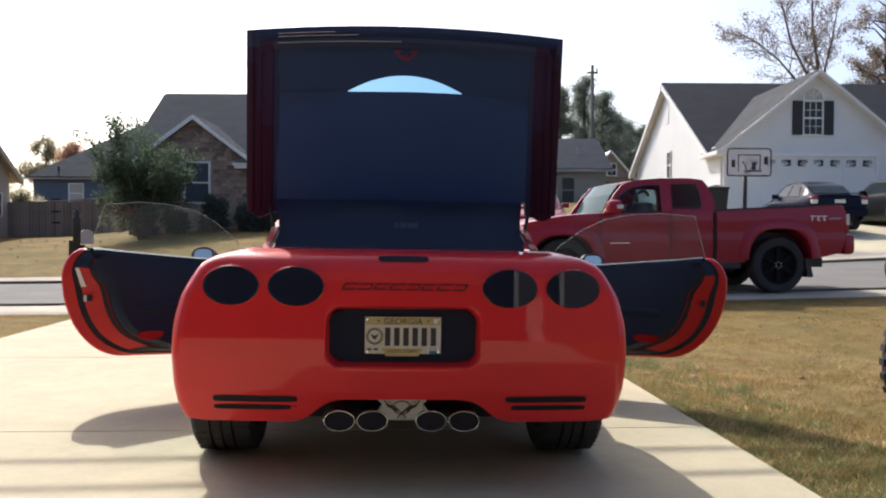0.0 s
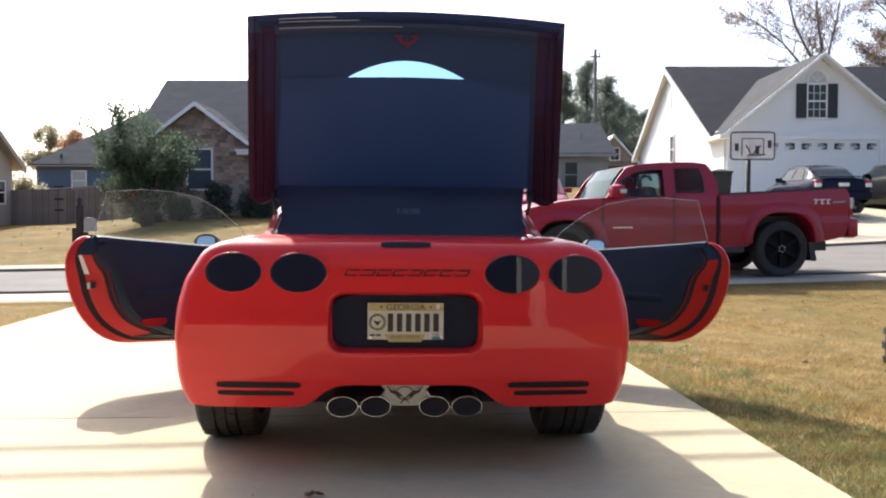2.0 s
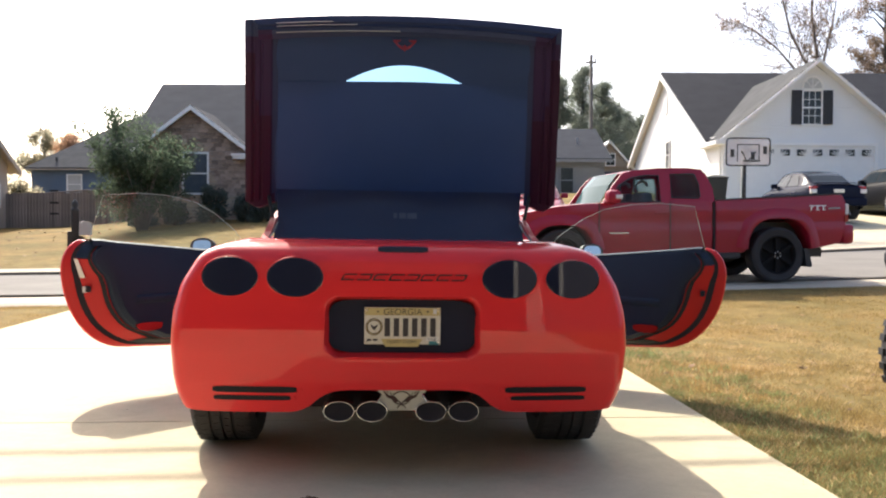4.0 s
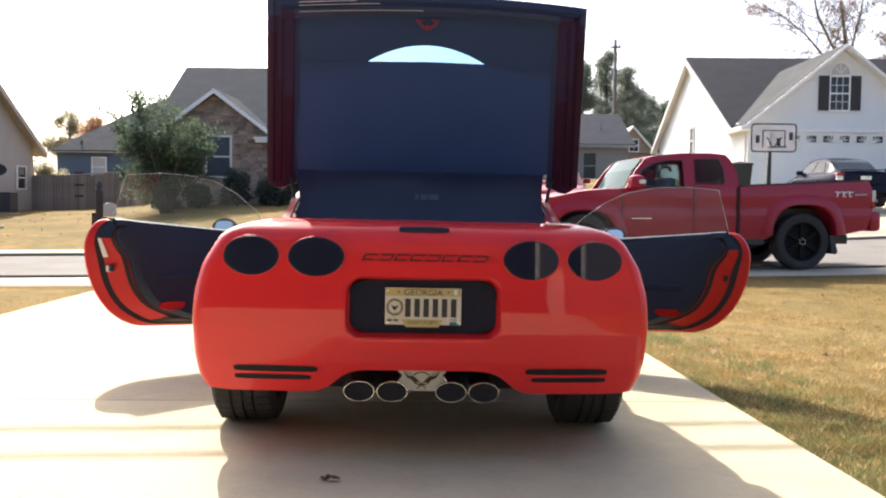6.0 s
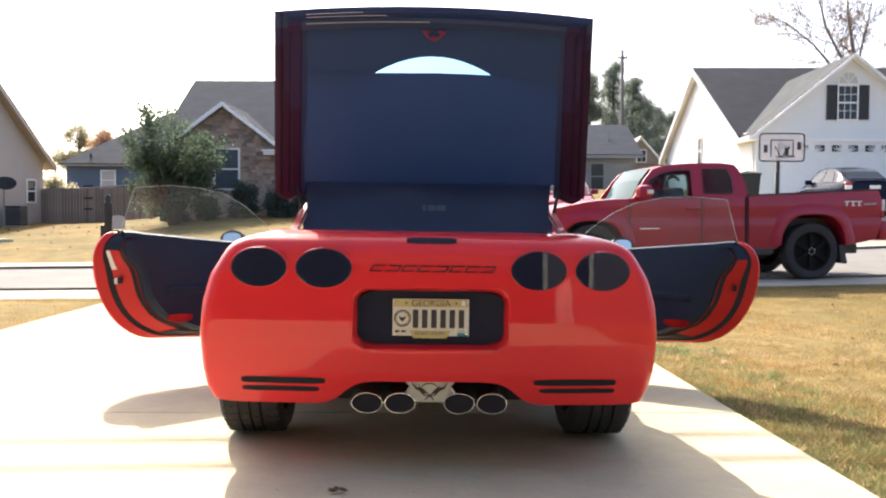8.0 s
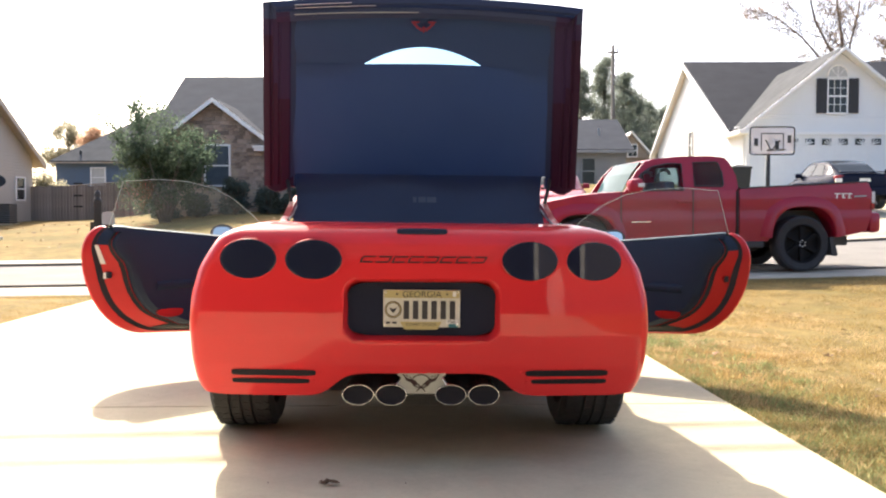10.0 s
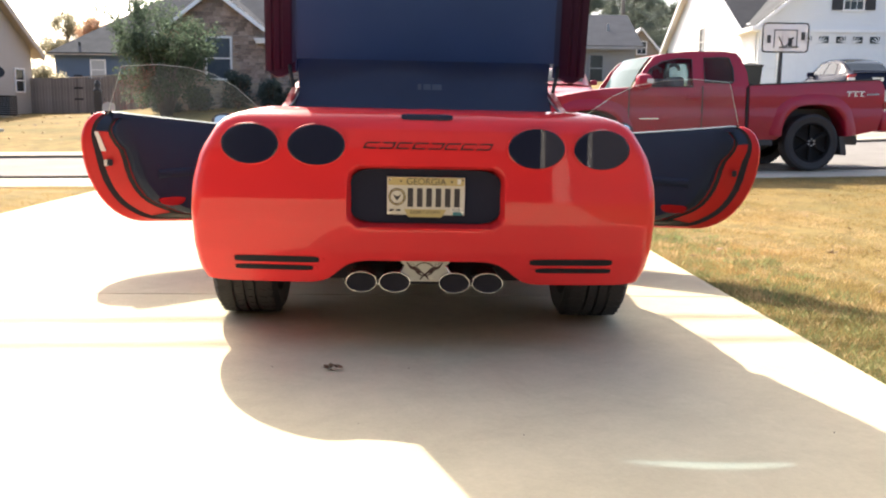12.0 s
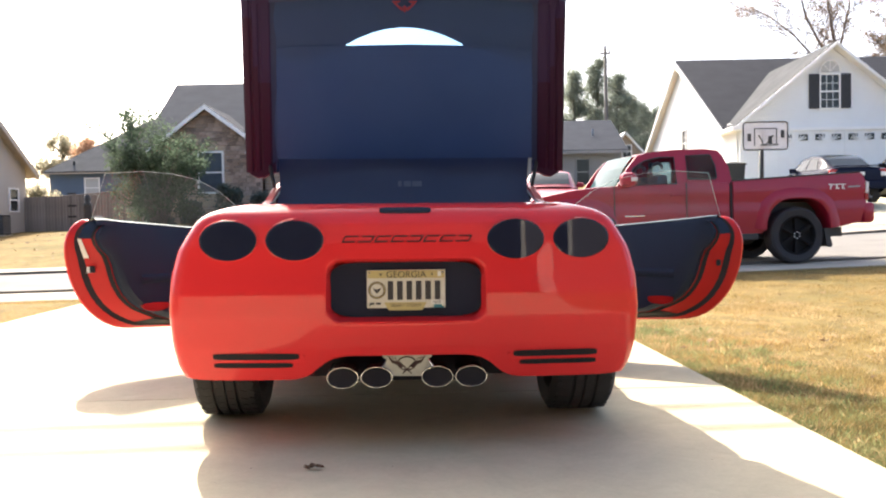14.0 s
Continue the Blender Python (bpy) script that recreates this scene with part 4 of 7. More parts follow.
# doors
def door(side, angle, hinge_y):
    """Built with u along its length from the hinge, z up and depth w from its outer skin towards the cabin."""
    root = new("door")
    root.parent = CAR
    root.matrix_basis = Matrix.Translation((side * 0.89, hinge_y, -0.01 if side > 0 else 0)) @ Matrix.Rotation(side * radians(angle), 4, "Z")
    tagged(root, "open door, red jamb and black inner panel")

    def place(u, w, z):
        return Vector((side * -w, -u, z))

    def outline(grow, n=26):
        """Belt, rear edge and bottom; growing, it draws in, most at the lower rear corner."""
        top, low, end = 0.915, 0.262, 1.34
        pts = [(0.0, top - 0.104), (end * 0.4, top - 0.068), (end * 0.8, top - 0.018), (end * 0.90, top - 0.003)]
        for k in range(1, 8):
            a = math.pi / 2 * k / 8
            pts.append((end * 0.90 + end * 0.10 * math.sin(a), top - 0.17 * (1 - math.cos(a))))
        for k in range(0, 13):
            a = math.pi / 2 * k / 12
            pts.append((end - 0.38 * (1 - math.cos(a)) ** 1.1, top - 0.17 - (top - 0.17 - low) * math.sin(a) ** 1.15))
        pts += [(end * 0.4, low - 0.02), (0.0, low - 0.03)]
        drawn = []
        for u, z in pts:
            q = (top - z) / (top - low)
            back = ease(0.55, 1.15, u)
            wave = 0.13 + 0.11 * ease(0.1, 0.4, q) + 0.045 * ease(0.6, 1.0, q)
            drawn.append((u - grow * wave * back, z - grow * 0.012 * (q < 0.3) + grow * 0.05 * ease(0.75, 1.0, q)))
        return drawn

    def band(name, a, b, material, label="", stretch=slice(None)):
        bm = rings(bmesh.new(), [[place(u, w, z) for u, z in outline(g)[stretch]] for g, w in (a, b)], False)
        bmesh.ops.recalc_face_normals(bm, faces=bm.faces)
        return part(name, bm, material, root, label, smooth=40)

    skin = bmesh.new()
    rings(skin, [[place(u, w, z) for u, z in outline(g)] for g, w in ((0.25, 0.0 - 0.02), (0.0, 0.0), (0.02, 0.012))], False)
    skin.faces.new([place_v for place_v in [skin.verts.new(place(u, -0.02, z)) for u, z in outline(0.25)]])
    bmesh.ops.recalc_face_normals(skin, faces=skin.faces)
    part("outer_skin", skin, PAINT, root, smooth=40)
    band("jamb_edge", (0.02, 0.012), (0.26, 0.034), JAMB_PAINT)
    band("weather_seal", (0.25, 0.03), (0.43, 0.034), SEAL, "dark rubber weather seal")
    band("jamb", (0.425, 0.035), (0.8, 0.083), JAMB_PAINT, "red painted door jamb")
    band("corner_cap", (0.42, 0.039), (0.8, 0.088), VINYL, "black trim over the top of the jamb", slice(3, 10))
    band("lower_seal", (0.42, 0.039), (0.8, 0.088), SEAL, "dark rubber along the bottom of the jamb", slice(21, 26))
    band("weather_seal", (0.79, 0.08), (0.91, 0.092), SEAL)
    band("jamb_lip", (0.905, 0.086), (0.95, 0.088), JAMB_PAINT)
    band("panel_edge", (0.945, 0.088), (1.0, 0.125), VINYL)
    cap = rings(bmesh.new(), [[place(u, w, z + h) for w, h in ((-0.012, -0.02), (-0.01, 0.002), (0.0, 0.008), (0.11, 0.009), (0.132, 0.0), (0.138, -0.03))] for u, z in ((0.0, 0.811), (0.536, 0.847), (1.072, 0.897), (1.16, 0.908), (1.205, 0.909))], False)
    bmesh.ops.recalc_face_normals(cap, faces=cap.faces)
    part("belt_cap", cap, VINYL, root, "black cap along the window line", smooth=40)
    bm = bmesh.new()
    inner = outline(1.0)
    core = [(0.62 + (u - 0.62) * 0.93, 0.62 + (z - 0.62) * 0.93) for u, z in inner]
    va = [bm.verts.new(place(u, 0.125, z)) for u, z in inner]
    vb = [bm.verts.new(place(u, 0.138 + (0.012 if z < 0.6 else 0), z)) for u, z in core]
    for i in range(len(va) - 1):
        bm.faces.new((va[i], va[i + 1], vb[i + 1], vb[i]))
    bm.faces.new(vb)
    bmesh.ops.recalc_face_normals(bm, faces=bm.faces)
    part("inner_panel", bm, VINYL, root, "black moulded inner door panel", smooth=40)
    bm = bmesh.new()
    rings(bm, [[place(u, 0.14 + d, 0.565 + h + 0.03 * (1 - u)) for d, h in ((0, -0.04), (0.016, -0.025), (0.022, 0.0), (0.014, 0.014), (0, 0.02))] for u in (0.1, 0.5, 0.85, 0.95)], False)
    bmesh.ops.recalc_face_normals(bm, faces=bm.faces)
    part("armrest", bm, VINYL, root, smooth=True)
    lens = bmesh.new()
    pts = [(0.87 + 0.08 * math.cos(a), 0.408 + (0.012 if math.sin(a) > 0 else 0.04) * abs(math.sin(a)) ** 0.7 * (1 if math.sin(a) > 0 else -1)) for a in [2 * math.pi * k / 24 for k in range(24)]]
    rings(lens, [[place(u, w, z) for u, z in pts] for w in (0.13, 0.162)], True, (False, True))
    bmesh.ops.recalc_face_normals(lens, faces=lens.faces)
    part("courtesy_lamp", lens, RED_LENS, root, "red lens low on the door")
    latch = bmesh.new()
    box(latch, -0.02, -0.012, -0.018, 0.02, 0.012, 0.018, bev=0.004, m=Matrix.Translation(place(1.205, 0.064, 0.625)))
    part("latch", latch, SEAL, root)
    if side < 0:
        for z0, z1, g0, g1 in ((0.69, 0.80, 0.42, 0.53), (0.605, 0.64, 0.46, 0.55)):
            bm = bmesh.new()
            bm.faces.new([bm.verts.new(place(1.342 - g * (0.13 + 0.11 * ease(0.1, 0.4, (0.915 - z) / 0.653)), 0.03 + (g - 0.33) * 0.138, z)) for g, z in ((g0, z0), (g1, z0), (g1, z1), (g0, z1))])
            ob = part("sticker", bm, WHITE, root, "white printed label")
            ob.modifiers.new("thick", "SOLIDIFY").thickness = 0.004
    # frameless window glass, with its polished edge
    prof = [(1.22, 0.90), (1.16, 1.17), (0.95, 1.188), (0.77, 1.18), (0.59, 1.146), (0.44, 1.078), (0.28, 0.97), (0.17, 0.86)]
    fine = []
    for (u0, z0), (u1, z1) in zip(prof, prof[1:]):
        for k in range(4):
            fine.append((u0 + (u1 - u0) * k / 4, z0 + (z1 - z0) * k / 4))
    fine.append(prof[-1])
    lean = lambda u, z: place(u, 0.10 + 0.28 * max(0, z - 0.92), z)
    bm = rings(bmesh.new(), [[lean(u, 0.79 + 0.08 * u + (z - 0.79 - 0.08 * u) * k / 6) for u, z in fine] for k in range(7)], False)
    facing(bm, place(0, 1, 0))
    g = part("window_glass", bm, GLASS, root, "clear frameless side glass", smooth=True)
    part("glass_edge", tube([lean(u, z) for u, z in fine], 0.0014, 6), GLASS_EDGE, g, smooth=True)
    # mirror
    hous = bmesh.new()
    bmesh.ops.create_uvsphere(hous, u_segments=20, v_segments=12, radius=1.0)
    for v in hous.verts:
        v.co = Vector((v.co.x * 0.105, v.co.y * 0.06 + 0.03, v.co.z * 0.07))
        v.co.y = max(v.co.y, 0.0)
    mroot = part("door_mirror", hous, BLACK, root, "black-backed door mirror", smooth=True)
    mroot.matrix_basis = Matrix.Translation(place(0.34 if side < 0 else 0.42, -0.20, 0.86 if side < 0 else 0.862)) @ Matrix.Rotation(-side * radians(angle - 12), 4, "Z") @ pose(0, 0, 0, -16, 0, 0) @ Matrix.Diagonal((0.84, 0.9, 0.86, 1))
    part("mirror_shell", prism([(0.1 * math.cos(a), 0.066 * math.sin(a)) for a in [2 * math.pi * k / 28 for k in range(28)]], "y", -0.008, 0.003), BLACK, mroot)
    part("mirror_glass", prism([(0.074 * math.copysign(abs(math.cos(a)) ** 0.7, math.cos(a)), 0.046 * math.copysign(abs(math.sin(a)) ** 0.7, math.sin(a))) for a in [2 * math.pi * k / 28 for k in range(28)]], "y", -0.011, -0.009), MIRROR, mroot, "bright mirror glass")
    part("mirror_stalk", tube([(-side * 0.04, 0.03, -0.03), (-side * 0.16, 0.03, -0.06)], 0.03, 8), PAINT, mroot, smooth=True)


door(-1, 51, 2.62)
door(1, 62.0, 2.62)

# ---- pickup truck ----
def pickup():
    """Side on, nose towards -x, its rear axle over the origin; the side towards the drive at y = -0.92."""
    root = thing("pickup_truck", Matrix.Translation((4.92, 14.5, ground_z(4.92, 14.5) + 0.034)) @ pose(0, 0, 0, 0, -0.7, 8), "dark red extended-cab pickup truck parked on the street", "truck")

    def side_shell(profile, half, crown=0.05):
        """A side outline given width, its flanks rolled in towards the top."""
        loops = []
        for w, shrink in ((-half, 0.03), (-half * 0.985, 0.012), (-half * 0.93, 0.0), (half * 0.93, 0.0), (half * 0.985, 0.012), (half, 0.03)):
            cx = sum(p[0] for p in profile) / len(profile)
            cz = sum(p[1] for p in profile) / len(profile)
            loops.append([(x + (cx - x) * shrink * 0.3, w * (1 - crown * max(0, z - 1.2) / 0.55), z + (cz - z) * shrink * 0.6) for x, z in profile])
        bm = rings(bmesh.new(), loops, True, (True, True))
        for z in (0.5, 0.6, 0.7, 0.78, 0.84, 0.92, 1.0, 1.06, 1.1, 1.15, 1.2, 1.26):
            bmesh.ops.bisect_plane(bm, geom=bm.verts[:] + bm.edges[:] + bm.faces[:], plane_co=(0, 0, z), plane_no=(0, 0, 1))
        for v in bm.verts:
            if abs(v.co.y) > half * 0.9:
                roll = 0.022 * ease(1.08, 1.3, v.co.z) + 0.02 * (1 - ease(0.45, 0.72, v.co.z)) + 0.012 * math.exp(-((v.co.z - 0.92) / 0.06) ** 2)
                v.co.y -= math.copysign(roll, v.co.y)
        bmesh.ops.recalc_face_normals(bm, faces=bm.faces)
        return bm

    def arch(cx, hx, hz, grow=0.0):
        """A wheel opening with a flattened top, from its front foot to its rear one."""
        pts = []
        for k in range(17):
            a = math.pi * (0.97 - 0.94 * k / 16)
            c, n = math.cos(a), math.sin(a)
            pts.append((cx + (hx + grow) * math.copysign(abs(c) ** 0.72, c), 0.42 + (hz + grow) * n ** 0.8))
        return pts

    bed = [(-1.0, 0.45), (-1.0, 1.225), (-0.93, 1.235), (1.0, 1.318), (1.04, 1.3), (1.1, 1.15), (1.09, 0.88), (1.0, 0.58), (0.6, 0.5)] + arch(0, 0.5, 0.535)[::-1] + [(-0.56, 0.45)]
    part("bed", side_shell(bed, 0.92, 0.0), TRUCK_PAINT, root, "dark red truck bed", smooth=35)
    lower = [(-1.03, 0.45), (-1.03, 1.22), (-2.75, 1.2), (-3.05, 1.19), (-3.4, 1.155), (-3.85, 1.07), (-4.12, 0.98), (-4.22, 0.85), (-4.26, 0.6), (-4.2, 0.45), (-3.88, 0.45)] + arch(-3.33, 0.47, 0.46) + [(-2.78, 0.45)]
    part("cab_body", side_shell(lower, 0.92, 0.0), TRUCK_PAINT, root, "dark red doors, fender and hood", smooth=35)
    for cx, hx, hz in ((0.0, 0.5, 0.535), (-3.33, 0.47, 0.46)):
        for k in (-1, 1):
            loops = [[(x, k * w, z) for x, z in arch(cx, hx, hz, g)] for g, w in ((-0.005, 0.86), (0.0, 0.945), (0.012, 0.955), (0.06, 0.953), (0.12, 0.938), (0.17, 0.912))]
            bm = rings(bmesh.new(), loops, False)
            bmesh.ops.recalc_face_normals(bm, faces=bm.faces)
            part("wheel_arch_flare", bm, TRUCK_PAINT, root, smooth=40)
    cab = [(-1.0, 1.2), (-1.02, 1.42), (-1.1, 1.61), (-1.17, 1.685), (-1.37, 1.712), (-1.82, 1.71), (-2.22, 1.678), (-2.4, 1.63)]
    flank = lambda z: 0.905 - 0.24 * max(0, z - 1.2)
    loops = []
    for k, inset in ((-1, 0.03), (-0.97, 0.0), (-0.6, -0.012), (0.6, -0.012), (0.97, 0.0), (1, 0.03)):
        loops.append([(x, k * flank(z), z - inset * (z - 1.2)) for x, z in cab])
    bm = rings(bmesh.new(), loops, False)
    bmesh.ops.recalc_face_normals(bm, faces=bm.faces)
    part("cab_roof", bm, TRUCK_PAINT, root, smooth=35)
    front = [(-2.62, 1.21), (-1.84, 1.215), (-1.845, 1.6), (-2.05, 1.605), (-2.28, 1.56), (-2.46, 1.46)]
    back = [(-1.665, 1.275), (-1.25, 1.265), (-1.228, 1.29), (-1.235, 1.47), (-1.285, 1.61), (-1.31, 1.625), (-1.66, 1.618)]
    pillars = (("windscreen_pillar", [(-2.73, 1.19), (-2.62, 1.19), (-2.62, 1.21), (-2.46, 1.46), (-2.28, 1.56), (-2.05, 1.605), (-1.845, 1.6), (-1.845, 1.712), (-2.22, 1.68), (-2.4, 1.632), (-2.545, 1.47)]), ("door_pillar", [(-1.84, 1.19), (-1.665, 1.19), (-1.66, 1.618), (-1.66, 1.713), (-1.845, 1.712)]), ("rear_pillar", [(-1.25, 1.19), (-1.0, 1.19), (-1.02, 1.42), (-1.1, 1.613), (-1.17, 1.69), (-1.37, 1.715), (-1.66, 1.714), (-1.66, 1.618), (-1.31, 1.625), (-1.285, 1.61), (-1.235, 1.47), (-1.228, 1.29), (-1.25, 1.265)]), ("window_ledge", [(-2.62, 1.19), (-1.84, 1.19), (-1.84, 1.215), (-2.62, 1.21)]), ("window_ledge", [(-1.665, 1.19), (-1.25, 1.19), (-1.25, 1.265), (-1.665, 1.275)]))
    for k in (-1, 1):
        for name, poly in pillars:
            bm = bmesh.new()
            out_, in_ = ([bm.verts.new((x, k * (flank(z) - d), z)) for x, z in poly] for d in (0.0, 0.04))
            bm.faces.new(out_)
            bm.faces.new(in_[::-1])
            for a in range(len(poly)):
                b = (a + 1) % len(poly)
                bm.faces.new((out_[a], in_[a], in_[b], out_[b]))
            bmesh.ops.recalc_face_normals(bm, faces=bm.faces)
            part(name, bm, TRUCK_PAINT, root)
        for name, poly in (("door_window", front), ("rear_side_window", back)):
            bm = bmesh.new()
            bm.faces.new([bm.verts.new((x, k * (flank(z) - 0.02), z)) for x, z in poly])
            facing(bm, Vector((0, -1, 0)))
            w = part(name, bm, CAB_GLASS, root, "tinted side window")
            w.visible_shadow = False
            part("window_trim", tube([(x, k * (flank(z) + 0.004), z) for x, z in poly + poly[:1]], 0.012, 5), BLACK, w)
    for y in (-0.38, 0.38):
        seat = bmesh.new()
        box(seat, -2.02, y - 0.24, 0.8, -1.85, y + 0.24, 1.36, bev=0.05)
        part("seat", seat, SEAT_GREY, root, "pale grey cloth seat back", smooth=40)
        part("headrest", tube([(-2.03, y, 1.36), (-2.035, y, 1.44), (-2.0, y, 1.515), (-1.93, y, 1.54), (-1.87, y, 1.51), (-1.86, y, 1.46)], 0.026, 8), WHITE, root, "pale open headrest hoop", smooth=True)
    part("dashboard", boxes((-3.0, -0.8, 0.9, -2.65, 0.8, 1.2), bev=0.05), VINYL, root)
    part("cab_floor", boxes((-3.0, -0.8, 0.5, -1.05, 0.8, 0.56)), VINYL, root)
    bm = bmesh.new()
    rings(bm, [[(x - 0.012 - 0.03 * (1 - (y / w) ** 2), y, z + 0.012) for y in (-w, -w * 0.75, -w * 0.5, -w * 0.25, 0, w * 0.25, w * 0.5, w * 0.75, w)] for x, z, w in ((-2.38, 1.635, 0.62), (-2.53, 1.46, 0.64), (-2.67, 1.2, 0.66))], False)
    part("windscreen", bm, SCREEN, root, "windscreen with its sky reflection painted in teal")
    # door gaps, handles, mirror, lettering blocks
    for x, z0, z1 in ((-1.7, 0.52, 1.66), (-1.02, 0.5, 1.3), (-2.78, 0.55, 1.2)):
        part("door_gap", boxes((x - 0.006, -0.926, z0, x + 0.006, -0.90, min(z1, 1.22))), BLACK, root)
    part("bed_gap", boxes((-1.032, -0.90, 0.5, -0.998, 0.9, 1.215)), BLACK, root)
    part("door_handle", boxes((-1.95, -0.95, 1.03, -1.75, -0.912, 1.062), bev=0.012), TRUCK_PAINT, root)
    mir = bmesh.new()
    box(mir, -2.72, -1.14, 1.18, -2.5, -0.93, 1.385, bev=0.065)
    part("door_mirror", mir, TRUCK_PAINT, root, "dark red door mirror", smooth=40)
    part("mirror_lamp", boxes((-2.6, -1.147, 1.255, -2.5, -1.05, 1.315), bev=0.012), CLEAR_LENS, root, "pale turn lamp in the mirror")
    # decals: slim pale outlines on the flank, and a thin bar on the door
    for i in range(3):
        x0 = 0.47 + 0.095 * i
        bm = prism([(x0 + 0.012, 1.135), (x0 + 0.098, 1.135), (x0 + 0.102, 1.15), (x0 + 0.016, 1.15)], "y", -0.9235, -0.9)
        prism([(x0 + 0.035, 1.075), (x0 + 0.055, 1.075), (x0 + 0.068, 1.135), (x0 + 0.046, 1.135)], "y", -0.9235, -0.9, bm=bm)
        if i:
            prism([(x0 + 0.04, 1.075), (x0 + 0.085, 1.075), (x0 + 0.09, 1.088), (x0 + 0.044, 1.088)], "y", -0.923, -0.9, bm=bm)
        part("decal_block", bm, WHITE, root)
    part("decal_bar", prism([(0.79, 1.09), (0.98, 1.097), (0.985, 1.12), (0.795, 1.113)], "y", -0.9232, -0.9), GALV, root)
    part("bed_rail", prism([(-0.98, 1.23), (1.0, 1.315), (1.01, 1.331), (-0.98, 1.248)], "y", -0.915, -0.82), BLACK, root, "black bed rail cap")
    part("decal_bar", boxes((-2.63, -0.927, 0.752, -2.34, -0.917, 0.768)), CHROME, root)
    for cx in (0.0, -3.33):
        part("wheel_housing", boxes((cx - 0.47, -0.6, 0.45, cx + 0.47, 0.6, 0.9)), BLACK, root)
    part("rear_bumper", boxes((1.03, -0.935, 0.56, 1.22, 0.935, 0.87), bev=0.06), TRUCK_PAINT, root, "dark red rear bumper", smooth=40)
    part("tow_hitch", boxes((0.6, -0.5, 0.43, 0.82, 0.5, 0.5), bev=0.01), BLACK, root)
    for k in (-1, 1):
        part("tail_lamp", boxes((1.055, k * 0.915 - 0.014, 0.9, 1.115, k * 0.915 + 0.006, 1.0), bev=0.008), RED_LENS, root)
        part("reversing_lamp", boxes((1.07, k * 0.915 - 0.014, 1.005, 1.12, k * 0.915 + 0.006, 1.17), bev=0.008), CLEAR_LENS, root)
    part("front_bumper", boxes((-4.36, -0.9, 0.45, -4.15, 0.9, 0.7), bev=0.04), TRUCK_PAINT, root)
    part("chassis", boxes((-4.1, -0.55, 0.36, 0.9, 0.55, 0.5)), BLACK, root)
    part("running_board", boxes((-2.7, -0.9, 0.36, -0.6, -0.72, 0.46), bev=0.02), BLACK, root)
    part("mud_flap", prism([(0.4, 0.5), (0.47, 0.5), (0.53, 0.25), (0.51, 0.22), (0.44, 0.23)], "y", -0.93, -0.66), BLACK, root)
    for x in (0.0, -3.33):
        for k in (-1, 1):
            turn = Matrix.Translation((x, k * 0.78, 0.41)) @ Matrix.Rotation(radians(90), 4, "Z")
            wheel(root, 0, 0, 0.415, 0.27, k, 6, RIM_DARK, m=turn, closed=True)
    return root


pickup()


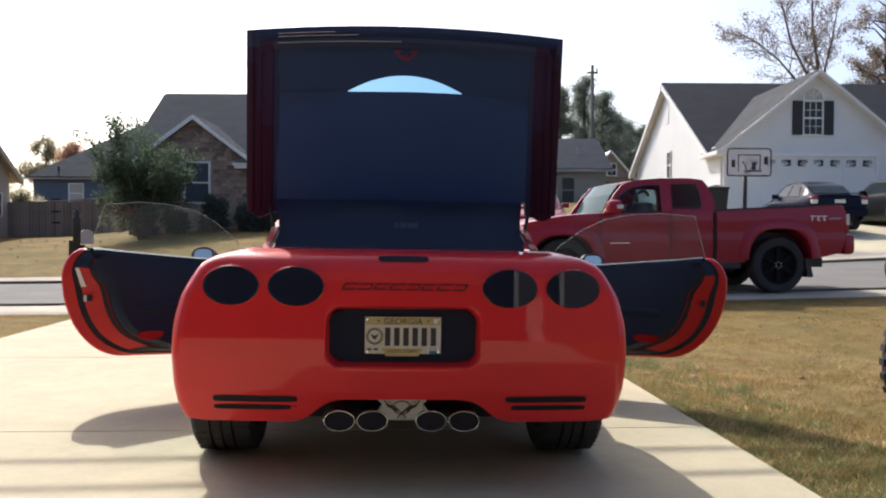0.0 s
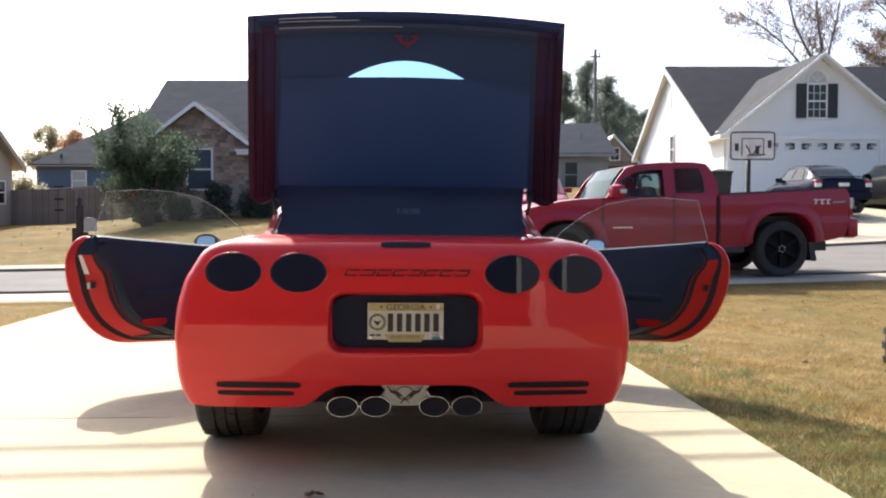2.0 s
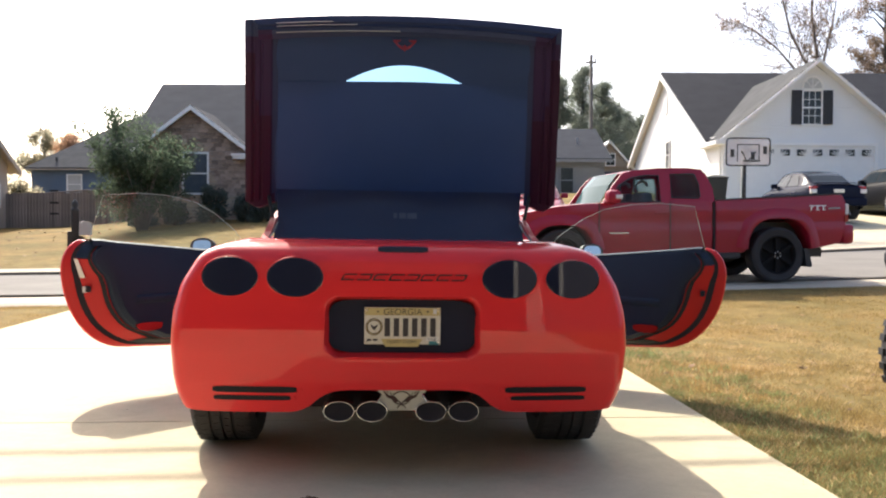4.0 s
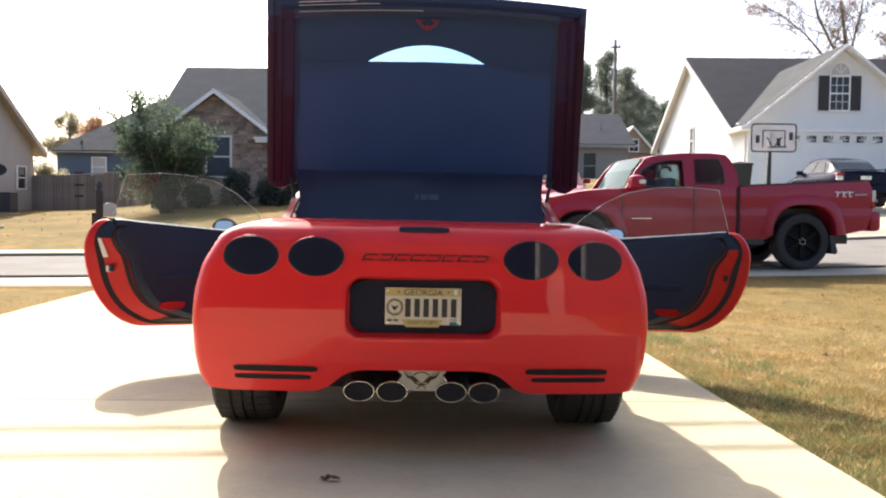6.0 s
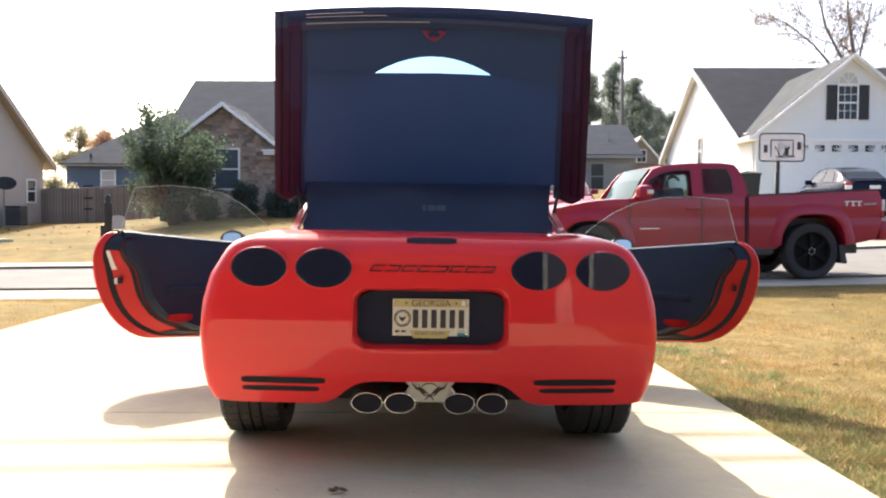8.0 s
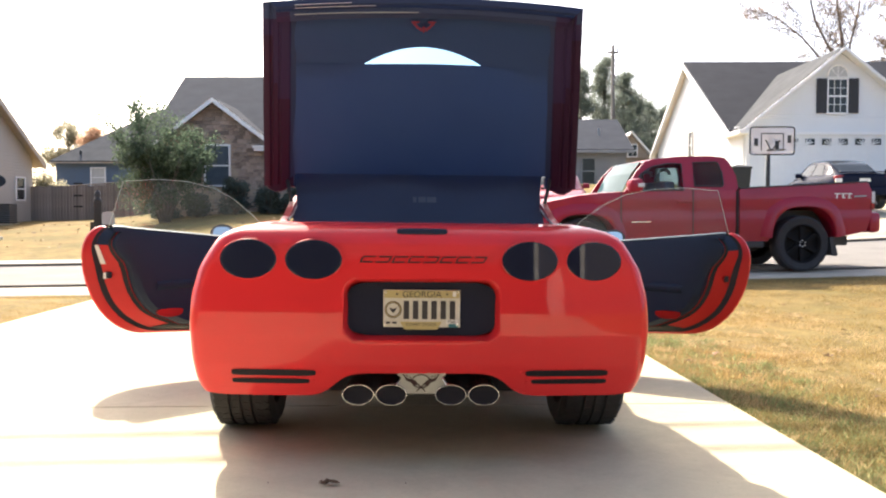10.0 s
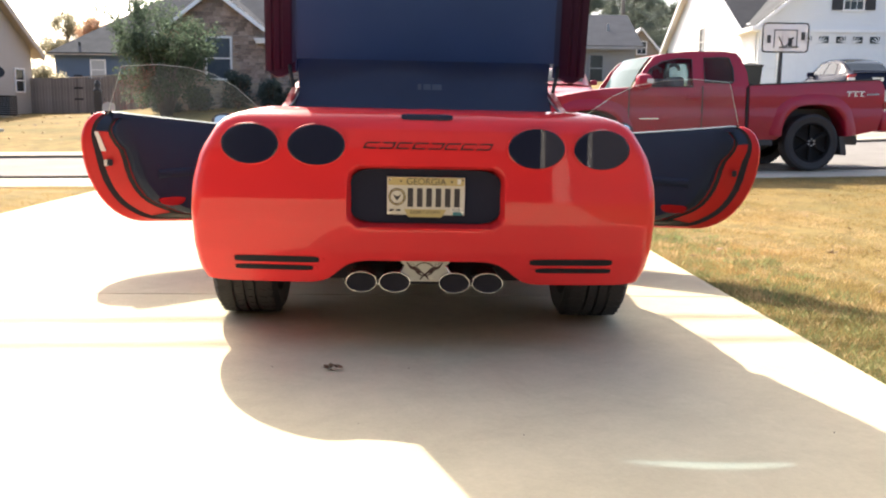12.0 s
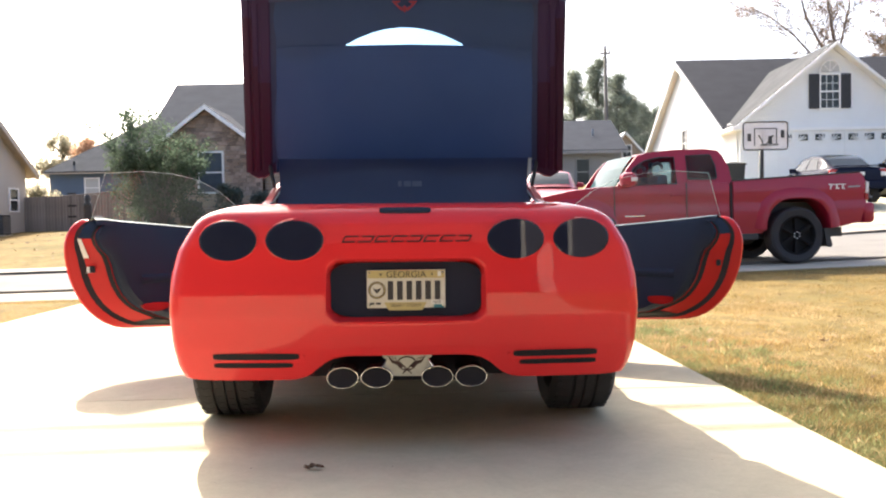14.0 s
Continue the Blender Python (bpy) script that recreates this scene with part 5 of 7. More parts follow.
# ---- parked saloon cars ----
def saloon(m, paint, label):
    root = thing("parked_car", m, label, "car", "cars parked across the street")
    # nose towards +y
    stations = [(-2.3, 0.72, 0.55, 0.95), (-2.22, 0.82, 0.35, 1.0), (-1.9, 0.88, 0.28, 1.03), (-1.0, 0.9, 0.26, 1.0), (0.8, 0.9, 0.26, 0.97), (1.5, 0.88, 0.27, 0.88), (2.1, 0.82, 0.3, 0.76), (2.3, 0.6, 0.4, 0.66)]
    loops = []
    for y, w, lo, hi in stations:
        pts = [(w - 0.06, lo), (w, lo + 0.15), (w, hi - 0.22), (w - 0.06, hi - 0.05), (w - 0.16, hi), (0.0, hi + 0.02)]
        loops.append([(x, y, z) for x, z in pts] + [(-x, y, z) for x, z in pts[-2::-1]])
    bm = rings(bmesh.new(), loops, False, (True, True))
    bmesh.ops.recalc_face_normals(bm, faces=bm.faces)
    ob = part("body", bm, paint, root, smooth=80)
    ob.modifiers.new("round", "SUBSURF").render_levels = 2

    def cabin(y, k, out=0.0):
        """A point of the greenhouse: k from 0 at the belt to 1 at the roof's edge."""
        z = lerp([(-2.0, 0.98), (-1.75, 1.07), (-1.3, 1.29), (-0.95, 1.4), (-0.6, 1.445), (-0.1, 1.46), (0.25, 1.43), (0.55, 1.34), (0.9, 1.18), (1.3, 0.96)], y)
        wb, wt = lerp([(-2.0, 0.66), (-1.4, 0.8), (0.6, 0.82), (1.3, 0.72)], y), lerp([(-2.0, 0.6), (-0.8, 0.56), (0.1, 0.57), (1.3, 0.66)], y)
        return Vector((wb + (wt - wb) * k + out, y, 0.93 + (z - 0.985) * k + out * 0.4)), z, wt

    loops = []
    for i in range(34):
        y = -2.0 + 0.1 * i
        half = [cabin(y, k)[0] for k in (0, 0.25, 0.5, 0.75, 0.93)]
        z, wt = cabin(y, 1)[1:]
        half += [Vector((wt - 0.03, y, z - 0.03)), Vector((wt - 0.12, y, z - 0.006)), Vector((wt * 0.4, y, z + 0.006)), Vector((0, y, z + 0.01))]
        loops.append(half + [Vector((-p.x, p.y, p.z)) for p in half[-2::-1]])
    bm = rings(bmesh.new(), loops, False)
    bmesh.ops.recalc_face_normals(bm, faces=bm.faces)
    part("roof", bm, paint, root, smooth=60)
    for name, y0, y1, grow in (("rear_window", -1.82, -1.0, 0.05), ("windscreen", 0.38, 1.18, 0.02)):
        loops = []
        for i in range(9):
            y = y0 + (y1 - y0) * i / 8
            z, wt = cabin(y, 1)[1:]
            loops.append([(x * (wt - 0.06), y, z + 0.016 - 0.012 * abs(x) ** 3) for x in (-1, -0.85, -0.5, 0, 0.5, 0.85, 1)])
        part(name, rings(bmesh.new(), loops, False), SALOON_GLASS, root, "dark reflecting glass", smooth=True)
    for k in (-1, 1):
        for y0, y1, a0, a1 in ((-1.3, -0.42, 0.42, 0.0), (-0.34, 0.86, 0.0, -0.62)):
            loops = []
            for j in range(5):
                f = 0.16 + 0.72 * j / 4
                loops.append([cabin(y0 + a0 * f + (y1 + a1 * f - y0 - a0 * f) * i / 6, f, 0.008)[0] for i in range(7)])
            bm = rings(bmesh.new(), [[Vector((k * p.x, p.y, p.z)) for p in row] for row in loops], False)
            part("side_window", bm, SALOON_GLASS, root, smooth=True)
        part("tail_lamp", boxes((*sorted((k * 0.5, k * 0.80))[:1], -2.27, 0.74, sorted((k * 0.5, k * 0.80))[1], -2.1, 0.95), bev=0.03), RED_LENS, root)
        part("reversing_lamp", boxes((*sorted((k * 0.62, k * 0.81))[:1], -2.285, 0.74, sorted((k * 0.62, k * 0.81))[1], -2.2, 0.86), bev=0.02), CLEAR_LENS, root)
        part("headlamp", boxes((*sorted((k * 0.45, k * 0.76))[:1], 2.08, 0.58, sorted((k * 0.45, k * 0.76))[1], 2.24, 0.7), bev=0.02), CLEAR_LENS, root)
        part("door_mirror", boxes((*sorted((k * 0.78, k * 0.98))[:1], 0.32, 0.96, sorted((k * 0.78, k * 0.98))[1], 0.44, 1.1), bev=0.03), paint, root)
        for y in (-1.38, 1.36):
            wheel(root, k * 0.79, y, 0.32, 0.21, k, 7)
    part("plate", boxes((-0.15, -2.315, 0.76, 0.15, -2.3, 0.86)), WHITE, root)
    part("spoiler", boxes((-0.66, -2.28, 1.03, 0.66, -2.12, 1.055), bev=0.01), paint, root)
    part("bumper", boxes((-0.8, -2.36, 0.38, 0.8, -2.1, 0.62), bev=0.05), paint, root)
    return root


saloon(Matrix.Translation((11.35, 28.3, ground_z(11.35, 28.3) + 0.045)) @ pose(0, 0, 0, 0, 0, 0), NAVY_PAINT, "dark blue saloon car parked on the sloping driveway")
saloon(Matrix.Translation((14.7, 29.6, ground_z(14.7, 29.6) + 0.045)) @ pose(0, 0, 0, 0, 0, 2), DARK_PAINT, "black saloon car parked on the sloping driveway")
saloon(Matrix.Translation((2.75, 27.0, ground_z(2.75, 27.0) + 0.01)) @ pose(0, 0, 0, 0, 0, 172), TRUCK_PAINT, "red saloon car parked beyond the pickup truck")


# ---- houses ----
def wall_with_gable(x0, x1, z0, eave, apex, y0, y1, bm=None):
    return prism([(x0, z0), (x1, z0), (x1, eave), ((x0 + x1) / 2, apex), (x0, eave)], "y", y0, y1, bm=bm)


def slab_between(a, b, c, d, thick, bm=None):
    """A roof slope: four corners and a thickness."""
    bm = bm or bmesh.new()
    a, b, c, d = (Vector(p) for p in (a, b, c, d))
    n = (b - a).cross(d - a).normalized()
    if n.z < 0:
        n = -n
    rings(bm, [[a, b, c, d], [p - n * thick for p in (a, b, c, d)]], True, (True, True))
    bmesh.ops.recalc_face_normals(bm, faces=bm.faces)
    return bm


def window(parent, m, w, h, cols=2, rows_=2, trim=TRIM, deep=0.06, sash=True, pane=None):
    """A framed window in the plane of its own x and z, facing -y."""
    frame_ = boxes((-w / 2 - 0.07, -deep, -0.07, -w / 2, 0.02, h + 0.07), (w / 2, -deep, -0.07, w / 2 + 0.07, 0.02, h + 0.07), (-w / 2, -deep, h, w / 2, 0.02, h + 0.07), (-w / 2, -deep, -0.07, w / 2, 0.02, 0.0))
    root = part("window", frame_, trim, parent, m=m)
    part("pane", boxes((-w / 2, -0.012, 0, w / 2, -0.004, h)), pane or DARK_GLASS, root)
    bm = bmesh.new()
    if sash:
        box(bm, -w / 2, -0.04, h / 2 - 0.03, w / 2, -0.014, h / 2 + 0.03)
    for i in range(1, cols):
        box(bm, -w / 2 + w * i / cols - 0.009, -0.03, 0, -w / 2 + w * i / cols + 0.009, -0.014, h)
    for i in range(1, rows_):
        if not (sash and rows_ % 2 == 0 and i == rows_ // 2):
            box(bm, -w / 2, -0.03, h * i / rows_ - 0.009, w / 2, -0.014, h * i / rows_ + 0.009)
    part("glazing_bars", bm, trim, root)
    return root


def rake(x0, xa, x1, ze, za, t, y0, y1):
    """A chevron of boards under a gable's edge."""
    return prism([(x0, ze), (xa, za), (x1, ze), (x1, ze - t), (xa, za - t), (x0, ze - t)], "y", y0, y1)


def white_house():
    g = ground_z(14, 35) - 0.25
    root = thing("white_house", pose(0, 0, 0), "white-sided house with dark shingle roof and a garage gable", "house")
    # garage wing, gable to the street
    bm = wall_with_gable(10.62, 17.46, g, 4.33, 7.0, 34.4, 34.6)
    part("garage_wall", bm, SIDING, root)
    # main body, ridge along x
    bm = prism([(34.6, g), (49.6, g), (49.6, 4.4), (43.0, 7.95), (36.0, 4.4), (34.6, 4.3)], "x", 10.55, 10.75)
    part("end_wall", bm, SIDING, root)
    part("back_wall", boxes((10.75, 49.4, g, 30, 49.6, 4.4), (29.8, 34.6, g, 30, 49.4, 4.4), (17.46, 36.0, g, 29.8, 36.2, 4.4)), SIDING, root)
    part("main_roof", slab_between((10.28, 35.6, 4.25), (30.4, 35.6, 4.25), (30.4, 43.0, 8.1), (10.28, 43.0, 8.1), 0.12), SHINGLE_DARK, root, "dark shingle roof slope")
    part("main_roof", slab_between((10.28, 50.2, 4.25), (30.4, 50.2, 4.25), (30.4, 43.0, 8.1), (10.28, 43.0, 8.1), 0.12), SHINGLE_DARK, root)
    for sgn in (-1, 1):
        part("wing_roof", slab_between((14.04 + sgn * 3.75, 34.05, 4.13), (14.04, 34.05, 7.2), (14.04, 41.3, 7.2), (14.04 + sgn * 3.75, 36.5, 4.13), 0.1), SHINGLE_PALE, root, "grey shingle roof over the garage")

    for sgn in (-1, 1):
        part("soffit", slab_between((14.04 + sgn * 3.72, 34.06, 4.02), (14.04, 34.06, 7.06), (14.04, 34.4, 7.06), (14.04 + sgn * 3.72, 34.4, 4.02), 0.03), TRIM, root)
    part("rake_board", rake(10.29, 14.04, 17.79, 4.1, 7.17, 0.13, 33.96, 34.06), TRIM, root, "white rake boards")
    part("eave", boxes((10.2, 33.98, 3.98, 10.66, 36.6, 4.12)), TRIM, root, "white boxed eave")
    for y0 in (35.5, 50.3):
        part("soffit", slab_between((10.28, y0, 4.08), (10.56, y0, 4.08), (10.56, 43.0, 7.95), (10.28, 43.0, 7.95), 0.04), TRIM, root)
    part("end_rake", slab_between((10.22, 35.5, 4.15), (10.22, 43.0, 8.0), (10.3, 43.0, 8.0), (10.3, 35.5, 4.15), 0.2), TRIM, root)
    part("end_rake", slab_between((10.22, 50.3, 4.15), (10.22, 43.0, 8.0), (10.3, 43.0, 8.0), (10.3, 50.3, 4.15), 0.2), TRIM, root)
    part("corner_board", boxes((10.58, 34.36, g, 10.72, 34.42, 4.1)), TRIM, root)
    # lap boards, each standing out a little at its lower edge
    z = g
    while z < 7.75:
        top_z = z + 0.117
        lo, hi = 34.62 if top_z < 4.25 else 36.05 + (top_z - 4.4) * 7.0 / 3.55, 49.6 if top_z < 4.4 else 49.55 - (top_z - 4.4) * 6.6 / 3.55
        if hi > lo:
            bm = bmesh.new()
            vs = [bm.verts.new((x, y, zz)) for x, zz in ((10.526, z), (10.546, top_z), (10.549, z)) for y in (lo, hi)]
            bm.faces.new((vs[0], vs[1], vs[3], vs[2]))
            bm.faces.new((vs[0], vs[4], vs[5], vs[1]))
            part("lap_board", bm, SIDING_PLAIN, root)
        z += 0.118
    # gable window, arch and shutters
    win = window(root, Matrix.Translation((13.93, 34.395, 4.78)), 0.68, 1.22, 3, 4)
    bm = prism([(0.36 * math.cos(a), 0.40 * math.sin(a)) for a in [math.pi * k / 16 for k in range(17)]], "y", -0.05, -0.02)
    arch = part("arch_window", bm, BLIND, root, m=Matrix.Translation((13.93, 34.395, 6.12)))
    bm = bmesh.new()
    tube([(0.38 * math.cos(math.pi * k / 16), -0.05, 0.42 * math.sin(math.pi * k / 16)) for k in range(17)], 0.04, 6, bm=bm)
    for a in (45, 90, 135):
        tube([(0, -0.055, 0), (0.36 * math.cos(radians(a)), -0.055, 0.4 * math.sin(radians(a)))], 0.014, 5, bm=bm)
    part("arch_frame", bm, TRIM, arch)
    for x in (13.35, 14.51):
        bm = boxes((x - 0.19, 34.33, 4.76, x + 0.19, 34.4, 6.04))
        sh = part("shutter", bm, SHUTTER, root, "dark louvred shutter")
        part("louvres", boxes(*[(x - 0.15, 34.318, 4.82 + 0.1 * k, x + 0.15, 34.33, 4.86 + 0.1 * k) for k in range(12)]), SHUTTER, sh)
    # garage door with a row of sunburst lights
    top = 3.94
    door_ = part("garage_door", boxes((11.4, 34.37, top - 2.14, 16.3, 34.395, top)), TRIM, root, "white panelled garage door")
    for k in range(4):
        for i in range(8):
            part("door_panel", boxes((11.402 + 0.6125 * i, 34.36, top - 0.535 * (k + 1) + 0.002, 11.4 + 0.6125 * (i + 1) - 0.002, 34.372, top - 0.535 * k - 0.002)), TRIM, door_)
    part("door_trim", boxes((11.28, 34.3, g, 11.4, 34.4, top + 0.12), (16.3, 34.3, g, 16.42, 34.4, top + 0.12), (11.4, 34.3, top, 16.3, 34.4, top + 0.12)), TRIM, root)
    for k in range(8):
        cx = 11.4 + 0.6125 * (k + 0.5)
        pane = part("door_light", boxes((cx - 0.17, 34.325, top - 0.36, cx + 0.17, 34.338, top - 0.13)), DARK_GLASS, door_)
        flip = -1 if k % 2 else 1
        bm = bmesh.new()
        for a in (25, 50, 75):
            tube([(cx - flip * 0.17, 34.322, top - 0.36), (cx - flip * 0.17 + flip * 0.3 * math.cos(radians(a)), 34.322, top - 0.36 + 0.24 * math.sin(radians(a)))], 0.02, 5, bm=bm)
        part("sunburst_bars", bm, TRIM, pane)
    # end wall window and vent
    window(root, Matrix.Translation((10.53, 42.4, 3.6)) @ pose(0, 0, 0, 0, 0, -90), 0.6, 1.15, 2, 4)
    part("gable_vent", boxes((10.5, 42.7, 6.1, 10.56, 43.3, 6.9)), TRIM, root)
    return root


def brick_house():
    g = 0.75
    root = thing("brick_house", pose(0, 0, 0), "brick house with grey shingle roof and white gable trim", "house")
    global STONE_WALL
    STONE_WALL = part("gable_wall", wall_with_gable(-11.3, -7.3, g, 3.72, 5.14, 34.0, 34.2), BRICK, root, "weathered mixed brick gable")
    part("front_wall", boxes((-7.3, 34.6, g, 1.5, 34.8, 3.85), (-11.8, 35.5, g, -11.3, 35.7, 3.85), (1.3, 34.8, g, 1.5, 45.5, 3.85), (-11.8, 45.3, g, 1.3, 45.5, 3.85)), BRICK, root)
    ridge, e = 7.06, 3.85
    for a, b, c, d in (((-12.1, 34.5, e - 0.1), (2.0, 34.5, e - 0.1), (-2.5, 40.5, ridge), (-12.4, 40.5, ridge)), ((-12.1, 46.2, e - 0.1), (2.0, 46.2, e - 0.1), (-2.5, 40.5, ridge), (-12.4, 40.5, ridge)), ((2.0, 34.3, e), (2.0, 46.2, e), (-2.5, 40.5, ridge), (-2.5, 40.48, ridge))):
        part("roof", slab_between(a, b, c, d, 0.1), SHINGLE, root, "grey shingle roof slope")
    part("end_wall", prism([(35.5, g), (45.5, g), (45.5, 3.85), (40.5, 6.6), (35.5, 4.0)], "x", -11.95, -11.8), BRICK, root)
    for sgn in (-1, 1):
        part("gable_roof", slab_between((-9.3 + sgn * 2.3, 33.7, 3.58), (-9.3, 33.7, 5.29), (-9.3, 38.2, 5.29), (-9.3 + sgn * 2.3, 36.0, 3.58), 0.08), SHINGLE, root)

    part("rake_board", rake(-11.6, -9.3, -7.0, 3.56, 5.27, 0.17, 33.62, 33.72), TRIM, root, "white rake boards")
    part("eave", boxes((-7.4, 34.0, 3.55, 2.0, 34.6, 3.75)), TRIM, root)
    window(root, Matrix.Translation((-9.2, 33.995, 2.05)), 0.86, 1.45, 1, 2, pane=SKY_PANE)
    part("eave_return", boxes((-7.75, 33.62, 3.3, -6.9, 34.0, 3.42), (-7.8, 33.58, 3.42, -6.9, 34.0, 3.5), bev=0.01), TRIM, root, "white boxed eave return")
    return root


def beige_house():
    root = thing("beige_house", pose(0, 0, 0), "beige-sided house with a plain gable end", "house")
    x = -19.95
    part("end_wall", prism([(24.0, 0.4), (41.8, 0.4), (41.8, 3.5), (33.0, 9.0), (24.0, 3.5)], "x", x - 0.2, x), BEIGE, root, "beige lap-sided gable end")
    part("side_wall", boxes((-34, 41.6, 0.4, x - 0.2, 41.8, 3.5), (-34, 24.0, 0.4, x - 0.2, 24.2, 3.5), (-34.2, 24.0, 0.4, -34, 41.8, 3.5)), BEIGE, root)
    for y, e in ((42.4, 1), (23.4, -1)):
        part("roof", slab_between((-34.5, y, 3.3), (x + 0.35, y, 3.3), (x + 0.35, 33.0, 9.2), (-34.5, 33.0, 9.2), 0.12), SHINGLE, root)
        part("soffit", slab_between((-34.4, y, 3.14), (x + 0.33, y, 3.14), (x + 0.33, 33.0, 9.04), (-34.4, 33.0, 9.04), 0.03), TAN_TRIM, root)
        part("rake_board", slab_between((x + 0.33, y, 3.23), (x + 0.33, 33.0, 9.12), (x + 0.42, 33.0, 9.12), (x + 0.42, y, 3.23), 0.24), TAN_TRIM, root, "tan rake board")
    window(root, Matrix.Translation((x, 40.6, 1.6)) @ pose(0, 0, 0, 0, 0, 90), 0.75, 0.95, 1, 2)
    return root


def blue_house():
    root = thing("blue_house", pose(0, 0, 0), "blue-sided house with a grey hipped roof behind the fence", "house")
    part("wall", boxes((-24.8, 55, 0.8, -14, 55.2, 4.15), (-24.8, 55.2, 0.8, -24.6, 66, 4.15), (-14.2, 55.2, 0.8, -14, 66, 4.15), (-24.6, 65.8, 0.8, -14.2, 66, 4.15)), BLUE_SIDING, root)
    e, r = 4.15, 7.9
    a, b, c, d = (-25.05, 54.6, e), (-13.2, 54.6, e), (-13.2, 66.6, e), (-25.05, 66.6, e)
    p, q = (-20.2, 60.5, r), (-18.2, 60.5, r)
    for poly in ((a, b, q, p), (d, c, q, p), (a, d, p, (p[0], p[1] - 0.02, p[2])), (b, c, q, (q[0], q[1] - 0.02, q[2]))):
        part("roof", slab_between(*poly, 0.1), SHINGLE_PALE, root, "grey shingle hip roof")
    part("eave", boxes((-25.05, 54.58, 4.0, -13.2, 54.64, 4.07)), TAN_TRIM, root)
    window(root, Matrix.Translation((-22.2, 54.99, 2.6)), 0.8, 1.1, 1, 2, pane=BLIND)
    for x, y, z in ((-23.4, 55.3, 4.4), (-24.4, 59.5, 4.6)):
        part("roof_vent", tube([(x, y, z), (x, y, z + 0.4)], 0.07, 8), METAL_DARK, root)
    return root


def grey_house():
    g = 1.6
    root = thing("grey_house", pose(0, 0, 0), "grey-sided house with a grey shingle gable roof", "house")
    part("wall", boxes((-1.0, 50, g, 8.9, 50.2, 4.55), (8.7, 50.2, g, 8.9, 59.8, 4.55), (-1.0, 50.2, g, -0.8, 59.8, 4.55), (-1.0, 59.8, g, 8.9, 60, 4.55)), GREY_SIDING, root)
    part("gable_end", prism([(50, 4.5), (60, 4.5), (55, 6.2)], "x", 8.7, 8.9), GREY_SIDING, root)
    for y in (49.5, 60.5):
        part("roof", slab_between((-1.5, y, 4.5), (9.25, y, 4.5), (9.25, 55, 6.65), (-1.5, 55, 6.65), 0.1), SHINGLE, root, "grey shingle roof slope")
    part("eave", boxes((-1.5, 49.45, 4.3, 9.25, 49.52, 4.46)), GREY_SIDING, root)
    window(root, Matrix.Translation((6.85, 49.99, 2.65)), 0.66, 1.35, 1, 2, trim=GREY_SIDING)
    part("roof_vent", tube([(7.7, 52, 5.4), (7.7, 52, 5.85)], 0.06, 8), GALV, root)
    return root


def taupe_house():
    g = 2.0
    root = thing("taupe_house", pose(0, 0, 0), "small taupe house with a white-trimmed dormer", "house")
    part("wall", boxes((11.5, 76, g, 17.5, 76.2, 6.0)), TAUPE, root)
    part("gable", prism([(12.2, 5.6), (15.6, 5.6), (13.9, 7.6)], "y", 75.8, 76.0), TAUPE, root)
    for sgn in (-1, 1):
        part("roof", slab_between((13.9 + sgn * 2.2, 75.5, 5.4), (13.9, 75.5, 7.85), (13.9, 80, 7.85), (13.9 + sgn * 2.2, 80, 5.4), 0.15), TRIM, root)
    part("main_roof", slab_between((11.0, 75.3, 5.0), (18.0, 75.3, 5.0), (18.0, 80, 6.6), (11.0, 80, 6.6), 0.15), SHINGLE, root)
    window(root, Matrix.Translation((14.0, 75.78, 5.75)), 0.7, 0.95, 2, 2)
    return root


white_house()
brick_house()
beige_house()
blue_house()
grey_house()
taupe_house()


# ---- yard things ----
def fence():
    root = thing("fence", pose(0, 0, 0), "weathered grey-brown wooden privacy fence", "fence")
    a, b = Vector((-20.3, 41.65, 0)), Vector((-11.6, 41.0, 0))
    n = 59
    d = (b - a) / n
    plank = boxes((0.005, -0.012, 0, d.length - 0.008, 0.012, 1.72))
    first = None
    for k in range(n):
        p = a + d * k
        m = Matrix.Translation((p.x, p.y, ground_z(p.x, p.y) - 0.14 + 0.02 * math.sin(k * 1.7))) @ Matrix.Rotation(math.atan2(d.y, d.x), 4, "Z")
        if first is None:
            first = part("plank", plank, FENCE_WOOD, root, m=m)
        else:
            o = first.copy()
            scene.collection.objects.link(o)
            o.matrix_basis = m
    for z in (0.35, 1.45):
        part("rail", tube([a + Vector((0, 0.05, ground_z(a.x, a.y) + z)), b + Vector((0, 0.05, ground_z(b.x, b.y) + z))], 0.035, 4), FENCE_WOOD, root)
    for z in (0.5, 1.0, 1.55):
        part("gate_hinge", boxes((-17.85, 41.40, 0.75 + z, -17.45, 41.44, 0.83 + z)), METAL_DARK, root)


fence()


